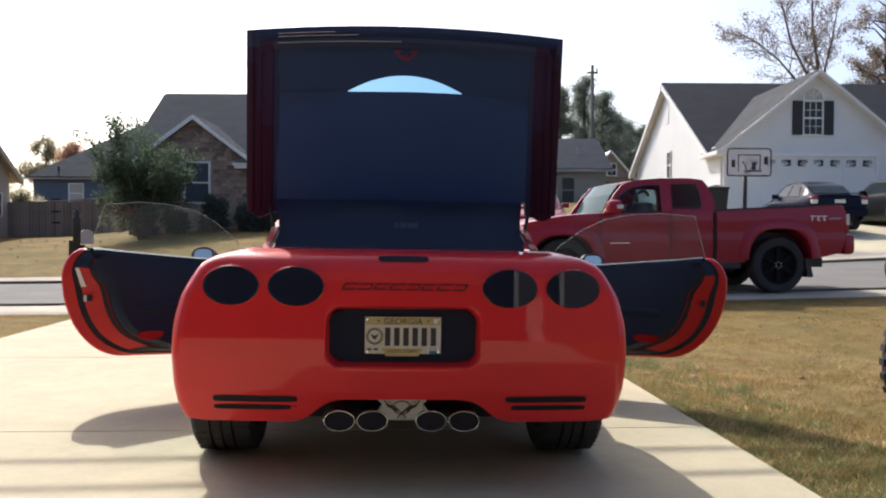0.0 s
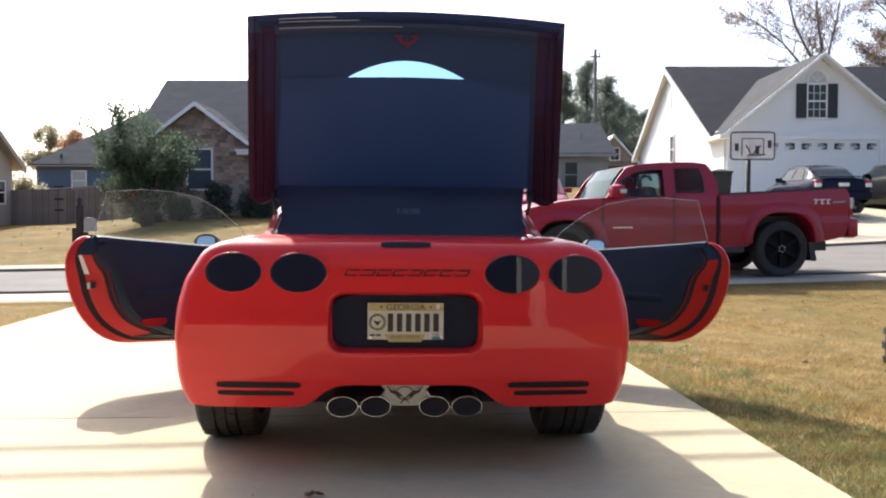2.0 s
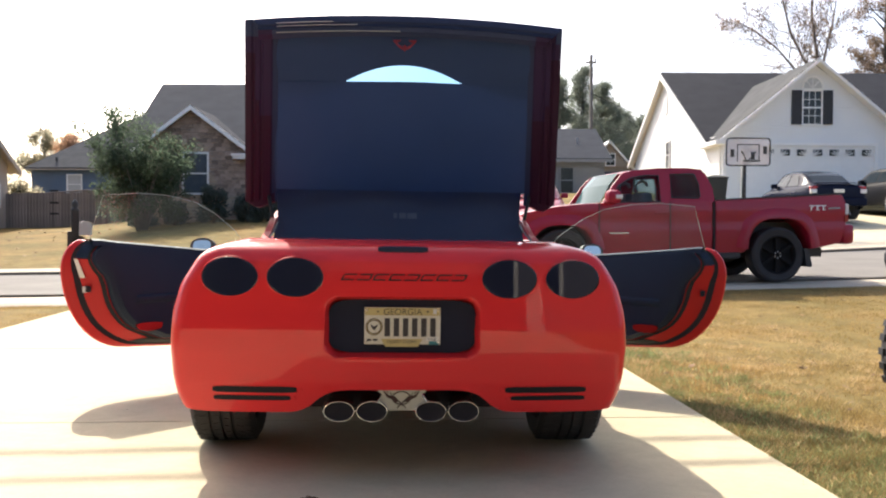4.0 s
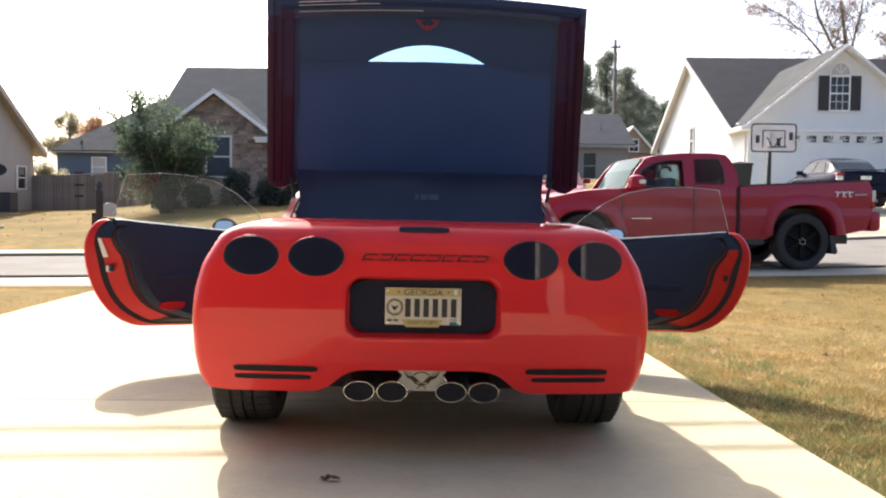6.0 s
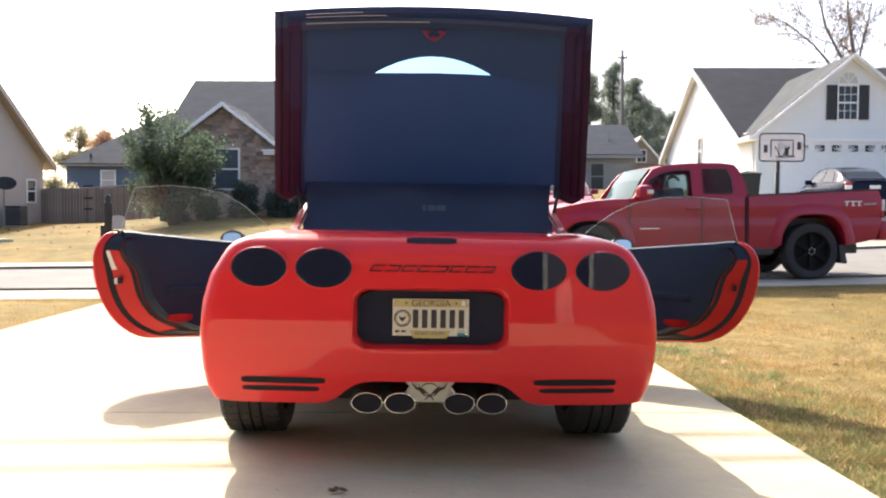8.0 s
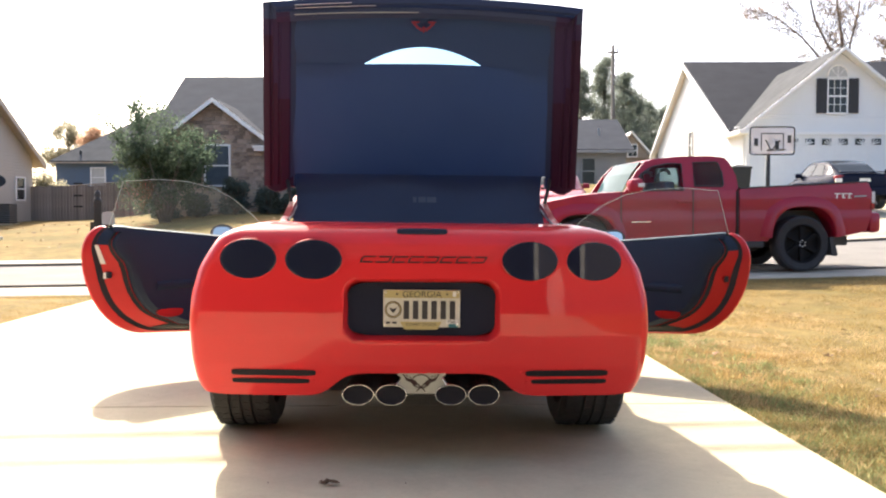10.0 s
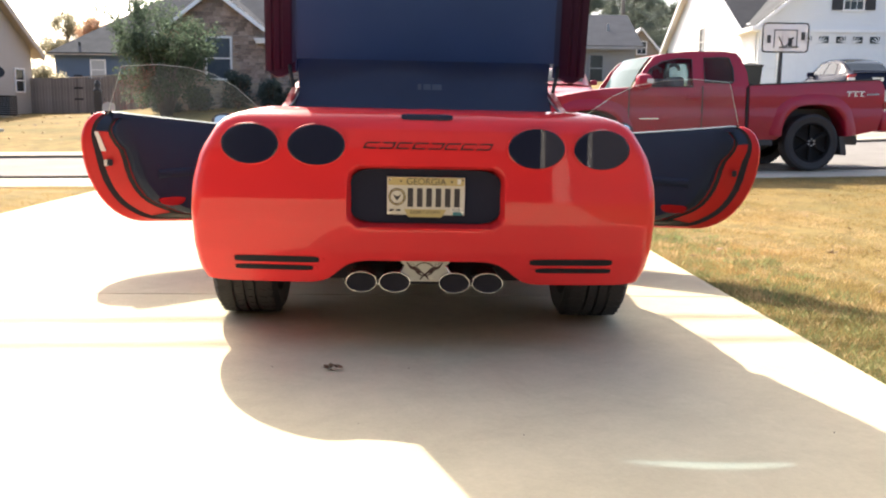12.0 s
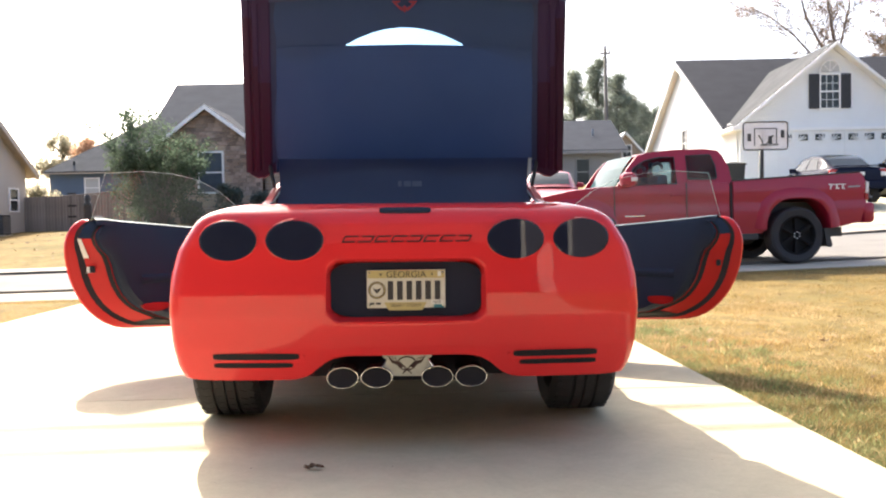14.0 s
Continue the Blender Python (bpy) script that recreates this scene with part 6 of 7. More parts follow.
def mailbox():
    root = thing("mailbox", Matrix.Translation((-4.98, 12.35, ground_z(-5.0, 12.4))) @ pose(0, 0, 0, 0, 0, 22), "dark mailbox on a black post by the kerb", "mailbox")
    part("post", boxes((-0.05, -0.05, 0, 0.05, 0.05, 1.18), bev=0.008), METAL_DARK, root)
    part("finial", lathe([(0.055, 1.18), (0.06, 1.2), (0.03, 1.22), (0.045, 1.26), (0.04, 1.3), (0.001, 1.34)], 12, "z"), METAL_DARK, root, smooth=True)
    part("bracket", boxes((-0.1, -0.05, 0.78, 0.1, 0.05, 0.84), (-0.1, -0.04, 0.6, -0.05, 0.04, 0.9), (0.05, -0.04, 0.7, 0.12, 0.04, 0.82)), METAL_DARK, root)
    bm = prism([(-0.1, 0.82), (0.1, 0.82), (0.1, 0.97)] + [(0.1 * math.cos(a), 0.97 + 0.055 * math.sin(a)) for a in [math.pi * k / 10 for k in range(1, 10)]] + [(-0.1, 0.97)], "y", -0.24, 0.26)
    part("box", bm, MAILBOX, root, "dark grey metal mailbox", m=Matrix.Translation((0.13, 0, 0.1)) @ Matrix.Diagonal((0.82, 1, 0.92, 1)))
    part("flag", boxes((0.08, -0.1, 1.06, 0.085, 0.0, 1.1)), METAL_DARK, root)


mailbox()


def basketball_hoop():
    x, y = 8.06, 24.0
    g = ground_z(x, y)
    root = thing("basketball_hoop", Matrix.Translation((x, y, g)), "portable basketball hoop with a milky black-framed backboard", "basketball hoop")
    z0, z1 = 2.55 - g, 3.26 - g
    part("pole", tube([(0, 0.3, 0), (0, 0.3, z0 + 0.5)], 0.055, 12), METAL_DARK, root, smooth=True)
    part("arm", boxes((-0.06, 0.02, z0 + 0.1, -0.03, 0.3, z0 + 0.15), (0.03, 0.02, z0 + 0.1, 0.06, 0.3, z0 + 0.15), (-0.06, 0.02, z0 + 0.45, -0.03, 0.3, z0 + 0.5), (0.03, 0.02, z0 + 0.45, 0.06, 0.3, z0 + 0.5)), METAL_DARK, root)
    board = part("backboard", boxes((-0.56, -0.008, z0, 0.56, 0.008, z1)), BOARD, root, "clear acrylic backboard")
    outer = [(0.575 * math.copysign(abs(math.cos(a)) ** 0.16, math.cos(a)), (z0 + z1) / 2 + 0.36 * math.copysign(abs(math.sin(a)) ** 0.16, math.sin(a))) for a in [2 * math.pi * k / 48 for k in range(48)]]
    part("board_frame", tube([(px, 0, pz) for px, pz in outer] + [(outer[0][0], 0, outer[0][1])], 0.02, 6), METAL_DARK, board, "black frame", smooth=True)
    part("target_square", boxes((-0.3, -0.012, z0 + 0.1, -0.27, -0.009, z0 + 0.56), (0.27, -0.012, z0 + 0.1, 0.3, -0.009, z0 + 0.56), (-0.27, -0.012, z0 + 0.53, 0.27, -0.009, z0 + 0.56)), METAL_DARK, board)
    bm = bmesh.new()
    for i, (a, h) in enumerate(((-0.42, 0.32), (0.12, 0.25), (0.44, 0.4))):
        box(bm, a - 0.05, -0.012, z0 + h - 0.1, a + 0.05, -0.009, z0 + h + 0.1)
    tube([(-0.18, -0.011, z0 + 0.38), (-0.03, -0.011, z0 + 0.1), (0.2, -0.011, z0 + 0.36)], 0.018, 5, bm=bm)
    part("board_marks", bm, METAL_DARK, board)
    part("rim", tube([(0.225 * math.cos(a), -0.3 + 0.225 * math.sin(a), z0 + 0.1) for a in [2 * math.pi * k / 24 for k in range(25)]], 0.012, 6), METAL_DARK, root, smooth=True)
    part("base", boxes((-0.4, 0.0, 0, 0.4, 1.0, 0.18), bev=0.05), METAL_DARK, root)


basketball_hoop()
bm = bmesh.new()
rings(bm, [[(-w, -w, z), (w, -w, z), (w, w, z), (-w, w, z)] for w, z in ((0.26, 0), (0.34, 1.2), (0.37, 1.22), (0.37, 1.27), (0.02, 1.36))], True, (True, True))
bmesh.ops.recalc_face_normals(bm, faces=bm.faces)
solid("wheeled_bin", bm, BIN, "dark wheeled rubbish bin beside the white house", "bin", m=Matrix.Translation((9.6, 32.0, ground_z(9.6, 32))))


def air_conditioner():
    root = thing("air_conditioner", Matrix.Translation((-19.4, 38.2, ground_z(-19, 38))) @ Matrix.Diagonal((0.8, 0.8, 1, 1)), "dark grey outdoor air-conditioning unit", "air conditioner")
    part("casing", boxes((-0.42, -0.42, 0.05, 0.42, 0.42, 0.88), bev=0.04), METAL_DARK, root)
    for k in range(9):
        part("grille_slat", boxes((-0.435, -0.435, 0.12 + 0.08 * k, 0.435, 0.435, 0.145 + 0.08 * k)), GALV, root)
    part("pad", boxes((-0.5, -0.5, -0.05, 0.5, 0.5, 0.05)), KERB, root)


def satellite_dish():
    root = thing("satellite_dish", Matrix.Translation((-19.4, 37.2, ground_z(-19, 37))), "dark grey satellite dish on a thin mast", "satellite dish")
    part("mast", tube([(0, 0, 0), (0, 0, 1.75)], 0.03, 8), GALV, root)
    part("dish", lathe([(0.001, 0.09), (0.2, 0.06), (0.4, 0.0), (0.42, 0.0), (0.2, 0.075), (0.001, 0.105)], 24, "y", squash=0.72), METAL_DARK, root, smooth=True, m=Matrix.Translation((0.1, -0.05, 1.85)) @ pose(0, 0, 0, -25, 0, 30))


air_conditioner()
satellite_dish()

# utility pole and wires
root = thing("utility_pole", Matrix.Translation((9.75, 60, 1.5)), "tall wooden utility pole with a short crossarm", "utility pole")
part("pole", tube([(0.1, 0, 0), (0.0, 0, 10.5)], [0.14, 0.1], 10), POLE_WOOD, root, smooth=True)
part("crossarm", boxes((-0.35, -0.06, 9.95, 0.35, 0.06, 10.07)), POLE_WOOD, root)
part("insulator", tube([(0.3, 0, 10.05), (0.3, 0, 10.3)], 0.05, 8), GALV, root)
solid("power_line", tube([(9.75 + 7 * k / 8, 60 - 11 * k / 8, 9.5 - 3.2 * k / 8 - 0.8 * math.sin(math.pi * k / 8)) for k in range(9)], 0.02, 5), METAL_DARK, "thin dark service cable from the pole to the house", "cable")
for y in (11.52, 11.07):
    solid("overhead_cable", tube([(-60 + 15 * k, y + (-60 + 15 * k) * 0.17, 6.4) for k in range(9)], 0.028, 6), METAL_DARK, "thin dark cable strung high over the drive", "cable")


def flat_stone(at):
    """A low slab with a worn outline, its top paler than its sides."""
    rng = np.random.default_rng(5)
    base = [(0.27 * math.cos(q) * (1 + 0.12 * rng.random()), 0.2 * math.sin(q) * (1 + 0.15 * rng.random())) for q in [2 * math.pi * k / 14 for k in range(14)]]
    bm = bmesh.new()
    rings(bm, [[(x * k, y * k, z) for x, y in base] for k, z in ((1.0, -0.03), (1.02, 0.05), (0.98, 0.085), (0.9, 0.095), (0.4, 0.1))], True, (True, True))
    bmesh.ops.recalc_face_normals(bm, faces=bm.faces)
    solid("flat_stone", bm, KERB, "flat pale stone lying in the dry lawn", "stone", m=Matrix.Translation((at[0], at[1], ground_z(*at))))


flat_stone((-13.8, 26.4))


# ---- trees and shrubs ----
def leaf_cloud(rng, centres, radius, count, size, flat=0.8):
    """Small bent leaf shapes scattered in uneven clumps."""
    c = np.array(centres)
    k = rng.integers(0, len(c), count)
    d = rng.normal(size=(count, 3))
    d /= np.linalg.norm(d, axis=1)[:, None]
    r = radius * rng.random(count) ** 0.5
    p = c[k] + d * r[:, None] * np.array([1, 1, flat])
    a = rng.normal(size=(count, 3))
    a /= np.linalg.norm(a, axis=1)[:, None]
    b = np.cross(a, rng.normal(size=(count, 3)))
    b /= np.linalg.norm(b, axis=1)[:, None]
    s = size * (0.6 + 0.8 * rng.random(count))[:, None]
    v = np.stack([p - a * s, p + b * s * 0.45, p + a * s, p - b * s * 0.45], 1).reshape(-1, 3)
    f = np.arange(count * 4).reshape(-1, 4)
    return v.tolist(), f.tolist()


def limbs(rng, bm, start, direction, length, radius, depth, tips, spread=0.6, n=6):
    p, d = Vector(start), Vector(direction).normalized()
    pts, rad = [p.copy()], [radius]
    for k in range(3):
        d = (d + Vector(rng.normal(size=3)) * 0.13).normalized()
        p = p + d * length / 3
        pts.append(p.copy())
        rad.append(radius * (1 - 0.15 * (k + 1)))
    tube(pts, rad, n if depth > 1 else 4, bm=bm)
    if depth == 0:
        tips.append(tuple(p))
        return
    for k in range(3 if depth > 1 else 2 + int(rng.random() * 2)):
        turn = Vector(rng.normal(size=3)) * spread
        nd = (d + turn + Vector((0, 0, 0.15))).normalized()
        limbs(rng, bm, pts[-1 if k else -2], nd, length * (0.62 + 0.2 * rng.random()), rad[-1] * 0.7, depth - 1, tips, spread, n)
    tips.append(tuple(p))


def tree(name, at, height, label, category, leaf, seed, count, size, clump, bark=BARK, stems=1, depth=3, spread=0.6, lean=0.25, trunk=0.09, kind=""):
    rng = np.random.default_rng(seed)
    root = thing(name, Matrix.Translation(at), label, category, kind=kind)
    bm = bmesh.new()
    tips = []
    for k in range(stems):
        a = 2 * math.pi * k / stems + rng.random()
        limbs(rng, bm, (0.1 * math.cos(a) * (stems > 1), 0.1 * math.sin(a) * (stems > 1), -0.1), (lean * math.cos(a), lean * math.sin(a), 1), height * 0.36, trunk, depth, tips, spread)
    top = max(p[2] for p in tips)
    k = height / top
    for v in bm.verts:
        v.co *= k
    tips = [tuple(c * k for c in p) for p in tips]
    part("trunk", bm, bark, root, smooth=True)
    if count:
        v, f = leaf_cloud(rng, [p for p in tips if p[2] > height * 0.22], clump, count, size)
        tagged(pydata("crown", v, f, leaf, root), kind="stuff")
    return root


def ornamental(at, seed):
    """Many upright stems with a dense uneven crown that reaches nearly to the ground, and loose spikes on top."""
    rng = np.random.default_rng(seed)
    root = thing("small_tree", Matrix.Translation(at) @ Matrix.Scale(1.07, 4), "multi-stemmed green ornamental tree in the lawn", "tree")
    cs = []
    for k in range(34):
        a, r = rng.random() * 6.28, 1.75 * rng.random() ** 0.42
        top = (3.3 - 0.38 * r) * (0.74 + 0.28 * rng.random())
        end = Vector((r * math.cos(a), r * math.sin(a), top))
        mid = Vector((end.x * 0.35, end.y * 0.35, top * 0.45))
        part("stem", tube([(end.x * 0.08, end.y * 0.08, -0.05), mid, end], [0.04, 0.024, 0.006], 5), GREY_BARK, root, smooth=True)
        for t in (0.25, 0.45, 0.62, 0.78, 0.9, 1.0):
            p = mid.lerp(end, t)
            cs.append((p.x + 0.12 * rng.normal(), p.y + 0.12 * rng.normal(), p.z + 0.1 * rng.normal()))
        for _ in range(2):
            b, q = rng.random() * 6.28, 1.5 * rng.random() ** 0.5
            cs.append((q * math.cos(b), q * math.sin(b), 0.4 + 1.7 * rng.random()))
    for k in range(9):
        a, r = rng.random() * 6.28, 0.9 * rng.random()
        foot = Vector((r * math.cos(a) - 0.55, r * math.sin(a), 2.6))
        end = foot + Vector((0.35 * rng.normal(), 0.2 * rng.normal(), 0.75 + 0.4 * rng.random()))
        part("stem", tube([foot, end], [0.012, 0.004], 4), GREY_BARK, root)
        for t in (0.4, 0.7, 1.0):
            cs.append(tuple(foot.lerp(end, t)))
    v, f = leaf_cloud(rng, cs, 0.36, 21000, 0.05)
    tagged(pydata("crown", v, f, LEAF_GREEN, root), kind="stuff")


ornamental((-10.25, 31.0, ground_z(-10.25, 31)), 3)
def twigs(rng, bm, pts, radius, depth, tips):
    """A bare limb along the given points, with side branches that part and thin out."""
    pts = [Vector(p) for p in pts]
    n = len(pts)
    tube(pts, [radius * (1 - 0.75 * k / (n - 1)) for k in range(n)], 6 if depth > 1 else 4, bm=bm)
    tips.append(tuple(pts[-1]))
    if depth == 0:
        return
    total = sum((b - a).length for a, b in zip(pts, pts[1:]))
    for (a, b), k in zip(zip(pts, pts[1:]), range(n)):
        for t in ((0.2, 0.45, 0.7, 0.95) if depth > 1 else (0.35, 0.65, 0.95)):
            f = (k + t) / (n - 1)
            if f < 0.12:
                continue
            d = (b - a).normalized()
            turn = Vector(rng.normal(size=3))
            turn -= d * turn.dot(d)
            nd = (d * 0.75 + turn.normalized() * 0.8 + Vector((0, 0, 0.12))).normalized()
            long = total * (0.24 + 0.22 * rng.random()) * (1.15 - 0.6 * f)
            p = a.lerp(b, t)
            line_ = [p]
            for s in range(3):
                nd = (nd + Vector(rng.normal(size=3)) * 0.16 + Vector((0, 0, 0.03))).normalized()
                line_.append(line_[-1] + nd * long / 3)
            twigs(rng, bm, line_, max(0.011, radius * (1 - 0.75 * f) * 0.42), depth - 1, tips)


def bare_tree(at):
    rng = np.random.default_rng(11)
    root = thing("bare_tree", Matrix.Translation(at), "nearly bare grey tree behind the white house", "tree")
    bm, tips = bmesh.new(), []
    tube([(0.3, 0, 0), (0.25, 0, 3.0), (0.1, 0, 6.2)], [0.34, 0.28, 0.2], 8, bm=bm)
    twigs(rng, bm, [(0.1, 0, 6.0), (0.1, 0.1, 8.0), (-0.2, 0.3, 10.5), (-0.3, 0.2, 13.0), (-0.2, 0, 15.0)], 0.115, 3, tips)
    twigs(rng, bm, [(0.05, 0, 5.9), (-0.7, -0.2, 7.6), (-1.75, -0.4, 9.4), (-2.2, -0.5, 11.0), (-2.9, -0.6, 13.2)], 0.105, 3, tips)
    twigs(rng, bm, [(0.0, 0, 5.2), (-1.0, 0.4, 7.2), (-2.0, 0.8, 8.6), (-3.4, 1.0, 9.8), (-4.6, 1.0, 10.4)], 0.1, 3, tips)
    twigs(rng, bm, [(0.2, 0, 6.4), (0.7, 0.5, 8.2), (1.3, 0.9, 10.2), (1.7, 1.0, 12.5)], 0.1, 3, tips)
    part("trunk", bm, GREY_BARK, root, smooth=True)
    v, f = leaf_cloud(rng, tips, 0.5, 10000, 0.055)
    tagged(pydata("last_leaves", v, f, LEAF_BROWN, root), kind="stuff")


def leafy_tree(name, at, crowns, count, size, label, leaf, seed, clump=0.5, trunk=0.16, centres=26):
    """A trunk, limbs to clumps spread unevenly in one or more ellipsoids (x, y, z, across, up), and small leaves."""
    rng = np.random.default_rng(seed)
    root = thing(name, Matrix.Translation(at), label, "tree")
    bm, cs = bmesh.new(), []
    top = max(c[2] for c in crowns)
    tube([(0, 0, -0.1), (0.05, 0, top * 0.5), (0, 0, top)], [trunk, trunk * 0.8, trunk * 0.4], 8, bm=bm)
    for cx, cy, cz, rx, rz in crowns:
        for k in range(centres):
            d = Vector(rng.normal(size=3)).normalized() * rng.random() ** 0.4
            p = Vector((cx + d.x * rx, cy + d.y * rx, cz + d.z * rz))
            foot = Vector((0, 0, min(top, max(0.3, p.z - 0.35 - 0.5 * Vector((p.x, p.y)).length))))
            mid = foot.lerp(p, 0.5) + Vector(rng.normal(size=3)) * 0.15
            tube([foot, mid, p], [trunk * 0.3, trunk * 0.16, 0.012], 4, bm=bm)
            cs += [tuple(p), tuple(mid.lerp(p, 0.6))]
    part("trunk", bm, BARK, root, smooth=True)
    v, f = leaf_cloud(rng, cs, clump, count, size)
    tagged(pydata("crown", v, f, leaf, root), kind="stuff")


bare_tree((22.5, 55, 3.0))
leafy_tree("autumn_tree", (25.2, 52, 3.0), ((-0.6, 0, 8.6, 1.6, 2.6), (1.4, 0.5, 7.5, 2.2, 3.0), (-1.5, 0, 6.1, 0.9, 0.6), (1.0, 0, 11.5, 2.4, 2.2)), 30000, 0.055, "brown-leaved autumn tree behind the white house", LEAF_BROWN, 5, 0.5, 0.2, 22)
leafy_tree("orange_tree", (-28.5, 70, 1.0), ((0, 0, 5.5, 1.1, 1.2), (0.3, 0, 4.4, 1.4, 1.0)), 11000, 0.085, "pale orange autumn tree behind the blue house", LEAF_ORANGE, 8, 0.5, 0.14, 26)
leafy_tree("far_tree", (-31.0, 71, 1.0), ((0, 0, 5.7, 1.1, 1.8), (-0.8, 0, 4.4, 1.5, 1.0)), 9000, 0.085, "loose pale green tree beyond the fence", LEAF_PALE, 9, 0.5, 0.13, 26)
leafy_tree("far_tree", (-26.2, 72, 1.0), ((0, 0, 5.9, 0.9, 1.1), (0, 0, 4.6, 1.0, 1.0)), 6000, 0.085, "thin pale green tree behind the blue house", LEAF_PALE, 10, 0.5, 0.12, 20)
leafy_tree("far_tree", (-23.9, 51.5, 1.1), ((0, 0, 1.6, 0.7, 0.8), (-1.2, 0, 1.7, 0.8, 0.9), (0.8, 0, 1.2, 0.7, 0.6)), 5000, 0.07, "low pale green tree beyond the fence", LEAF_PALE, 12, 0.4, 0.1, 20)


def pine(at, height, seed, width):
    rng = np.random.default_rng(seed)
    root = thing("pine_tree", Matrix.Translation(at), "tall dark green pine tree behind the houses", "tree", "pines behind the houses")
    part("trunk", tube([(0, 0, 0), (0.1, 0, height * 0.5), (0, 0, height * 0.97)], [0.28, 0.2, 0.05], 8), BARK, root, smooth=True)
    centres = []
    bm = bmesh.new()
    for k in range(64):
        z = height * (0.28 + 0.7 * (k / 63))
        r = width * (0.3 + 1.3 * (1 - k / 63)) * (0.45 + 0.65 * rng.random())
        a = rng.random() * 6.28
        tip = (r * math.cos(a), r * math.sin(a), z + 0.3)
        tube([(0, 0, z - 0.4), tip], [0.04, 0.012], 4, bm=bm)
        for t in (0.3, 0.55, 0.8, 1.0):
            centres.append((tip[0] * t, tip[1] * t, z + 0.25 * t + 0.1 * rng.normal()))
    part("branch", bm, GREY_BARK, root)
    v, f = leaf_cloud(rng, centres, 0.85, 24000, 0.085, 0.65)
    tagged(pydata("crown", v, f, NEEDLES, root), kind="stuff")


for x, y, h, w, sd in ((11.2, 88, 13.2, 2.2, 1), (13.8, 90, 14.6, 2.6, 2), (16.0, 92, 13.4, 2.3, 3), (9.0, 95, 11.0, 2.4, 4), (17.6, 95, 11.8, 2.8, 6), (19.6, 99, 11.4, 3.0, 7), (21.6, 98, 10.6, 2.8, 9), (23.6, 97, 9.8, 2.6, 12)):
    pine((x, y, 1.6), h, sd, w)


def shrub(at, w, h, seed, label="round dark green shrub against the house"):
    rng = np.random.default_rng(seed)
    root = thing("shrub", Matrix.Translation(at), label, "shrub", "shrubs by the brick house")
    for k in range(7):
        a = rng.random() * 6.28
        part("stem", tube([(0, 0, 0), (w * 0.4 * math.cos(a), w * 0.4 * math.sin(a), h * 0.7)], [0.025, 0.01], 4), BARK, root)
    cs = []
    for k in range(40):
        a, r, z = rng.random() * 6.28, rng.random() ** 0.5, rng.random()
        cs.append((w * 0.42 * r * math.cos(a) * (1.05 - 0.5 * z ** 2), w * 0.42 * r * math.sin(a), h * (0.12 + 0.75 * z)))
    v, f = leaf_cloud(rng, cs, 0.22, 5000, 0.045)
    tagged(pydata("foliage", v, f, LEAF_DARK, root), kind="stuff")


for x, w, h, sd in ((-8.2, 1.15, 1.45, 1), (-7.0, 1.0, 1.1, 2), (-9.6, 1.0, 0.9, 3), (-6.0, 1.0, 1.1, 4), (-10.8, 1.1, 0.9, 6)):
    shrub((x, 32.7, ground_z(x, 32.7) - 0.03), w, h, sd)


# ---- off-road wheel at the lawn's edge ----
root = thing("quad_bike", Matrix.Translation((2.668, 4.5, ground_z(2.6, 4.5) + 0.025)) @ pose(0, 0, 0, 0, 0, 90) @ Matrix.Diagonal((1.07, 1.07, 1.08, 1)), "black knobbly-tyred quad bike standing on the lawn", "quad bike")
w1 = wheel(root, 0, 0, 0.42, 0.2, 1, 6, METAL_DARK)
bm = bmesh.new()
for k in range(40):
    for s_ in (-0.055, 0.0, 0.055):
        box(bm, s_ - 0.022, -0.016, 0.41, s_ + 0.022, 0.016, 0.429, m=Matrix.Rotation(2 * math.pi * (k + (0.5 if s_ == 0 else 0)) / 40, 4, "X"))
tagged(part("tread", bm, RUBBER, w1), kind="stuff")
part("fender", rings(bmesh.new(), [[(x, 0.47 * math.cos(a), 0.40 + 0.5 * math.sin(a)) for x in (-0.14, -0.12, 0.12, 0.14)] for a in [radians(75 + 7 * k) for k in range(13)]], False), SEAL, root, smooth=True).modifiers.new("thick", "SOLIDIFY").thickness = 0.02
part("bumper", boxes((-0.15, 0.2, 0.76, 0.15, 0.41, 0.95), bev=0.08), SEAL, root)
part("frame", boxes((-0.1, -1.4, 0.45, 0.1, 0.3, 0.75), bev=0.04), BLACK, root)

# ---- loose leaves ----
def dead_leaf(at, size, turn, seed):
    rng = np.random.default_rng(seed)
    bm = bmesh.new()
    n = 14
    mid = bm.verts.new((0, 0, 0.004))
    rim = [bm.verts.new((size * (0.6 + 0.4 * math.cos(5 * 2 * math.pi * k / n + 1)) * math.cos(2 * math.pi * k / n), size * 0.7 * (0.7 + 0.3 * math.sin(4 * 2 * math.pi * k / n)) * math.sin(2 * math.pi * k / n), 0.004 + size * 0.5 * float(rng.random()))) for k in range(n)]
    for k in range(n):
        bm.faces.new((mid, rim[k], rim[(k + 1) % n]))
    solid("fallen_leaf", bm, DEAD_LEAF, "curled brown fallen leaf", "leaf", group="fallen leaves", m=Matrix.Translation(at) @ pose(0, 0, 0, 0, 0, turn))


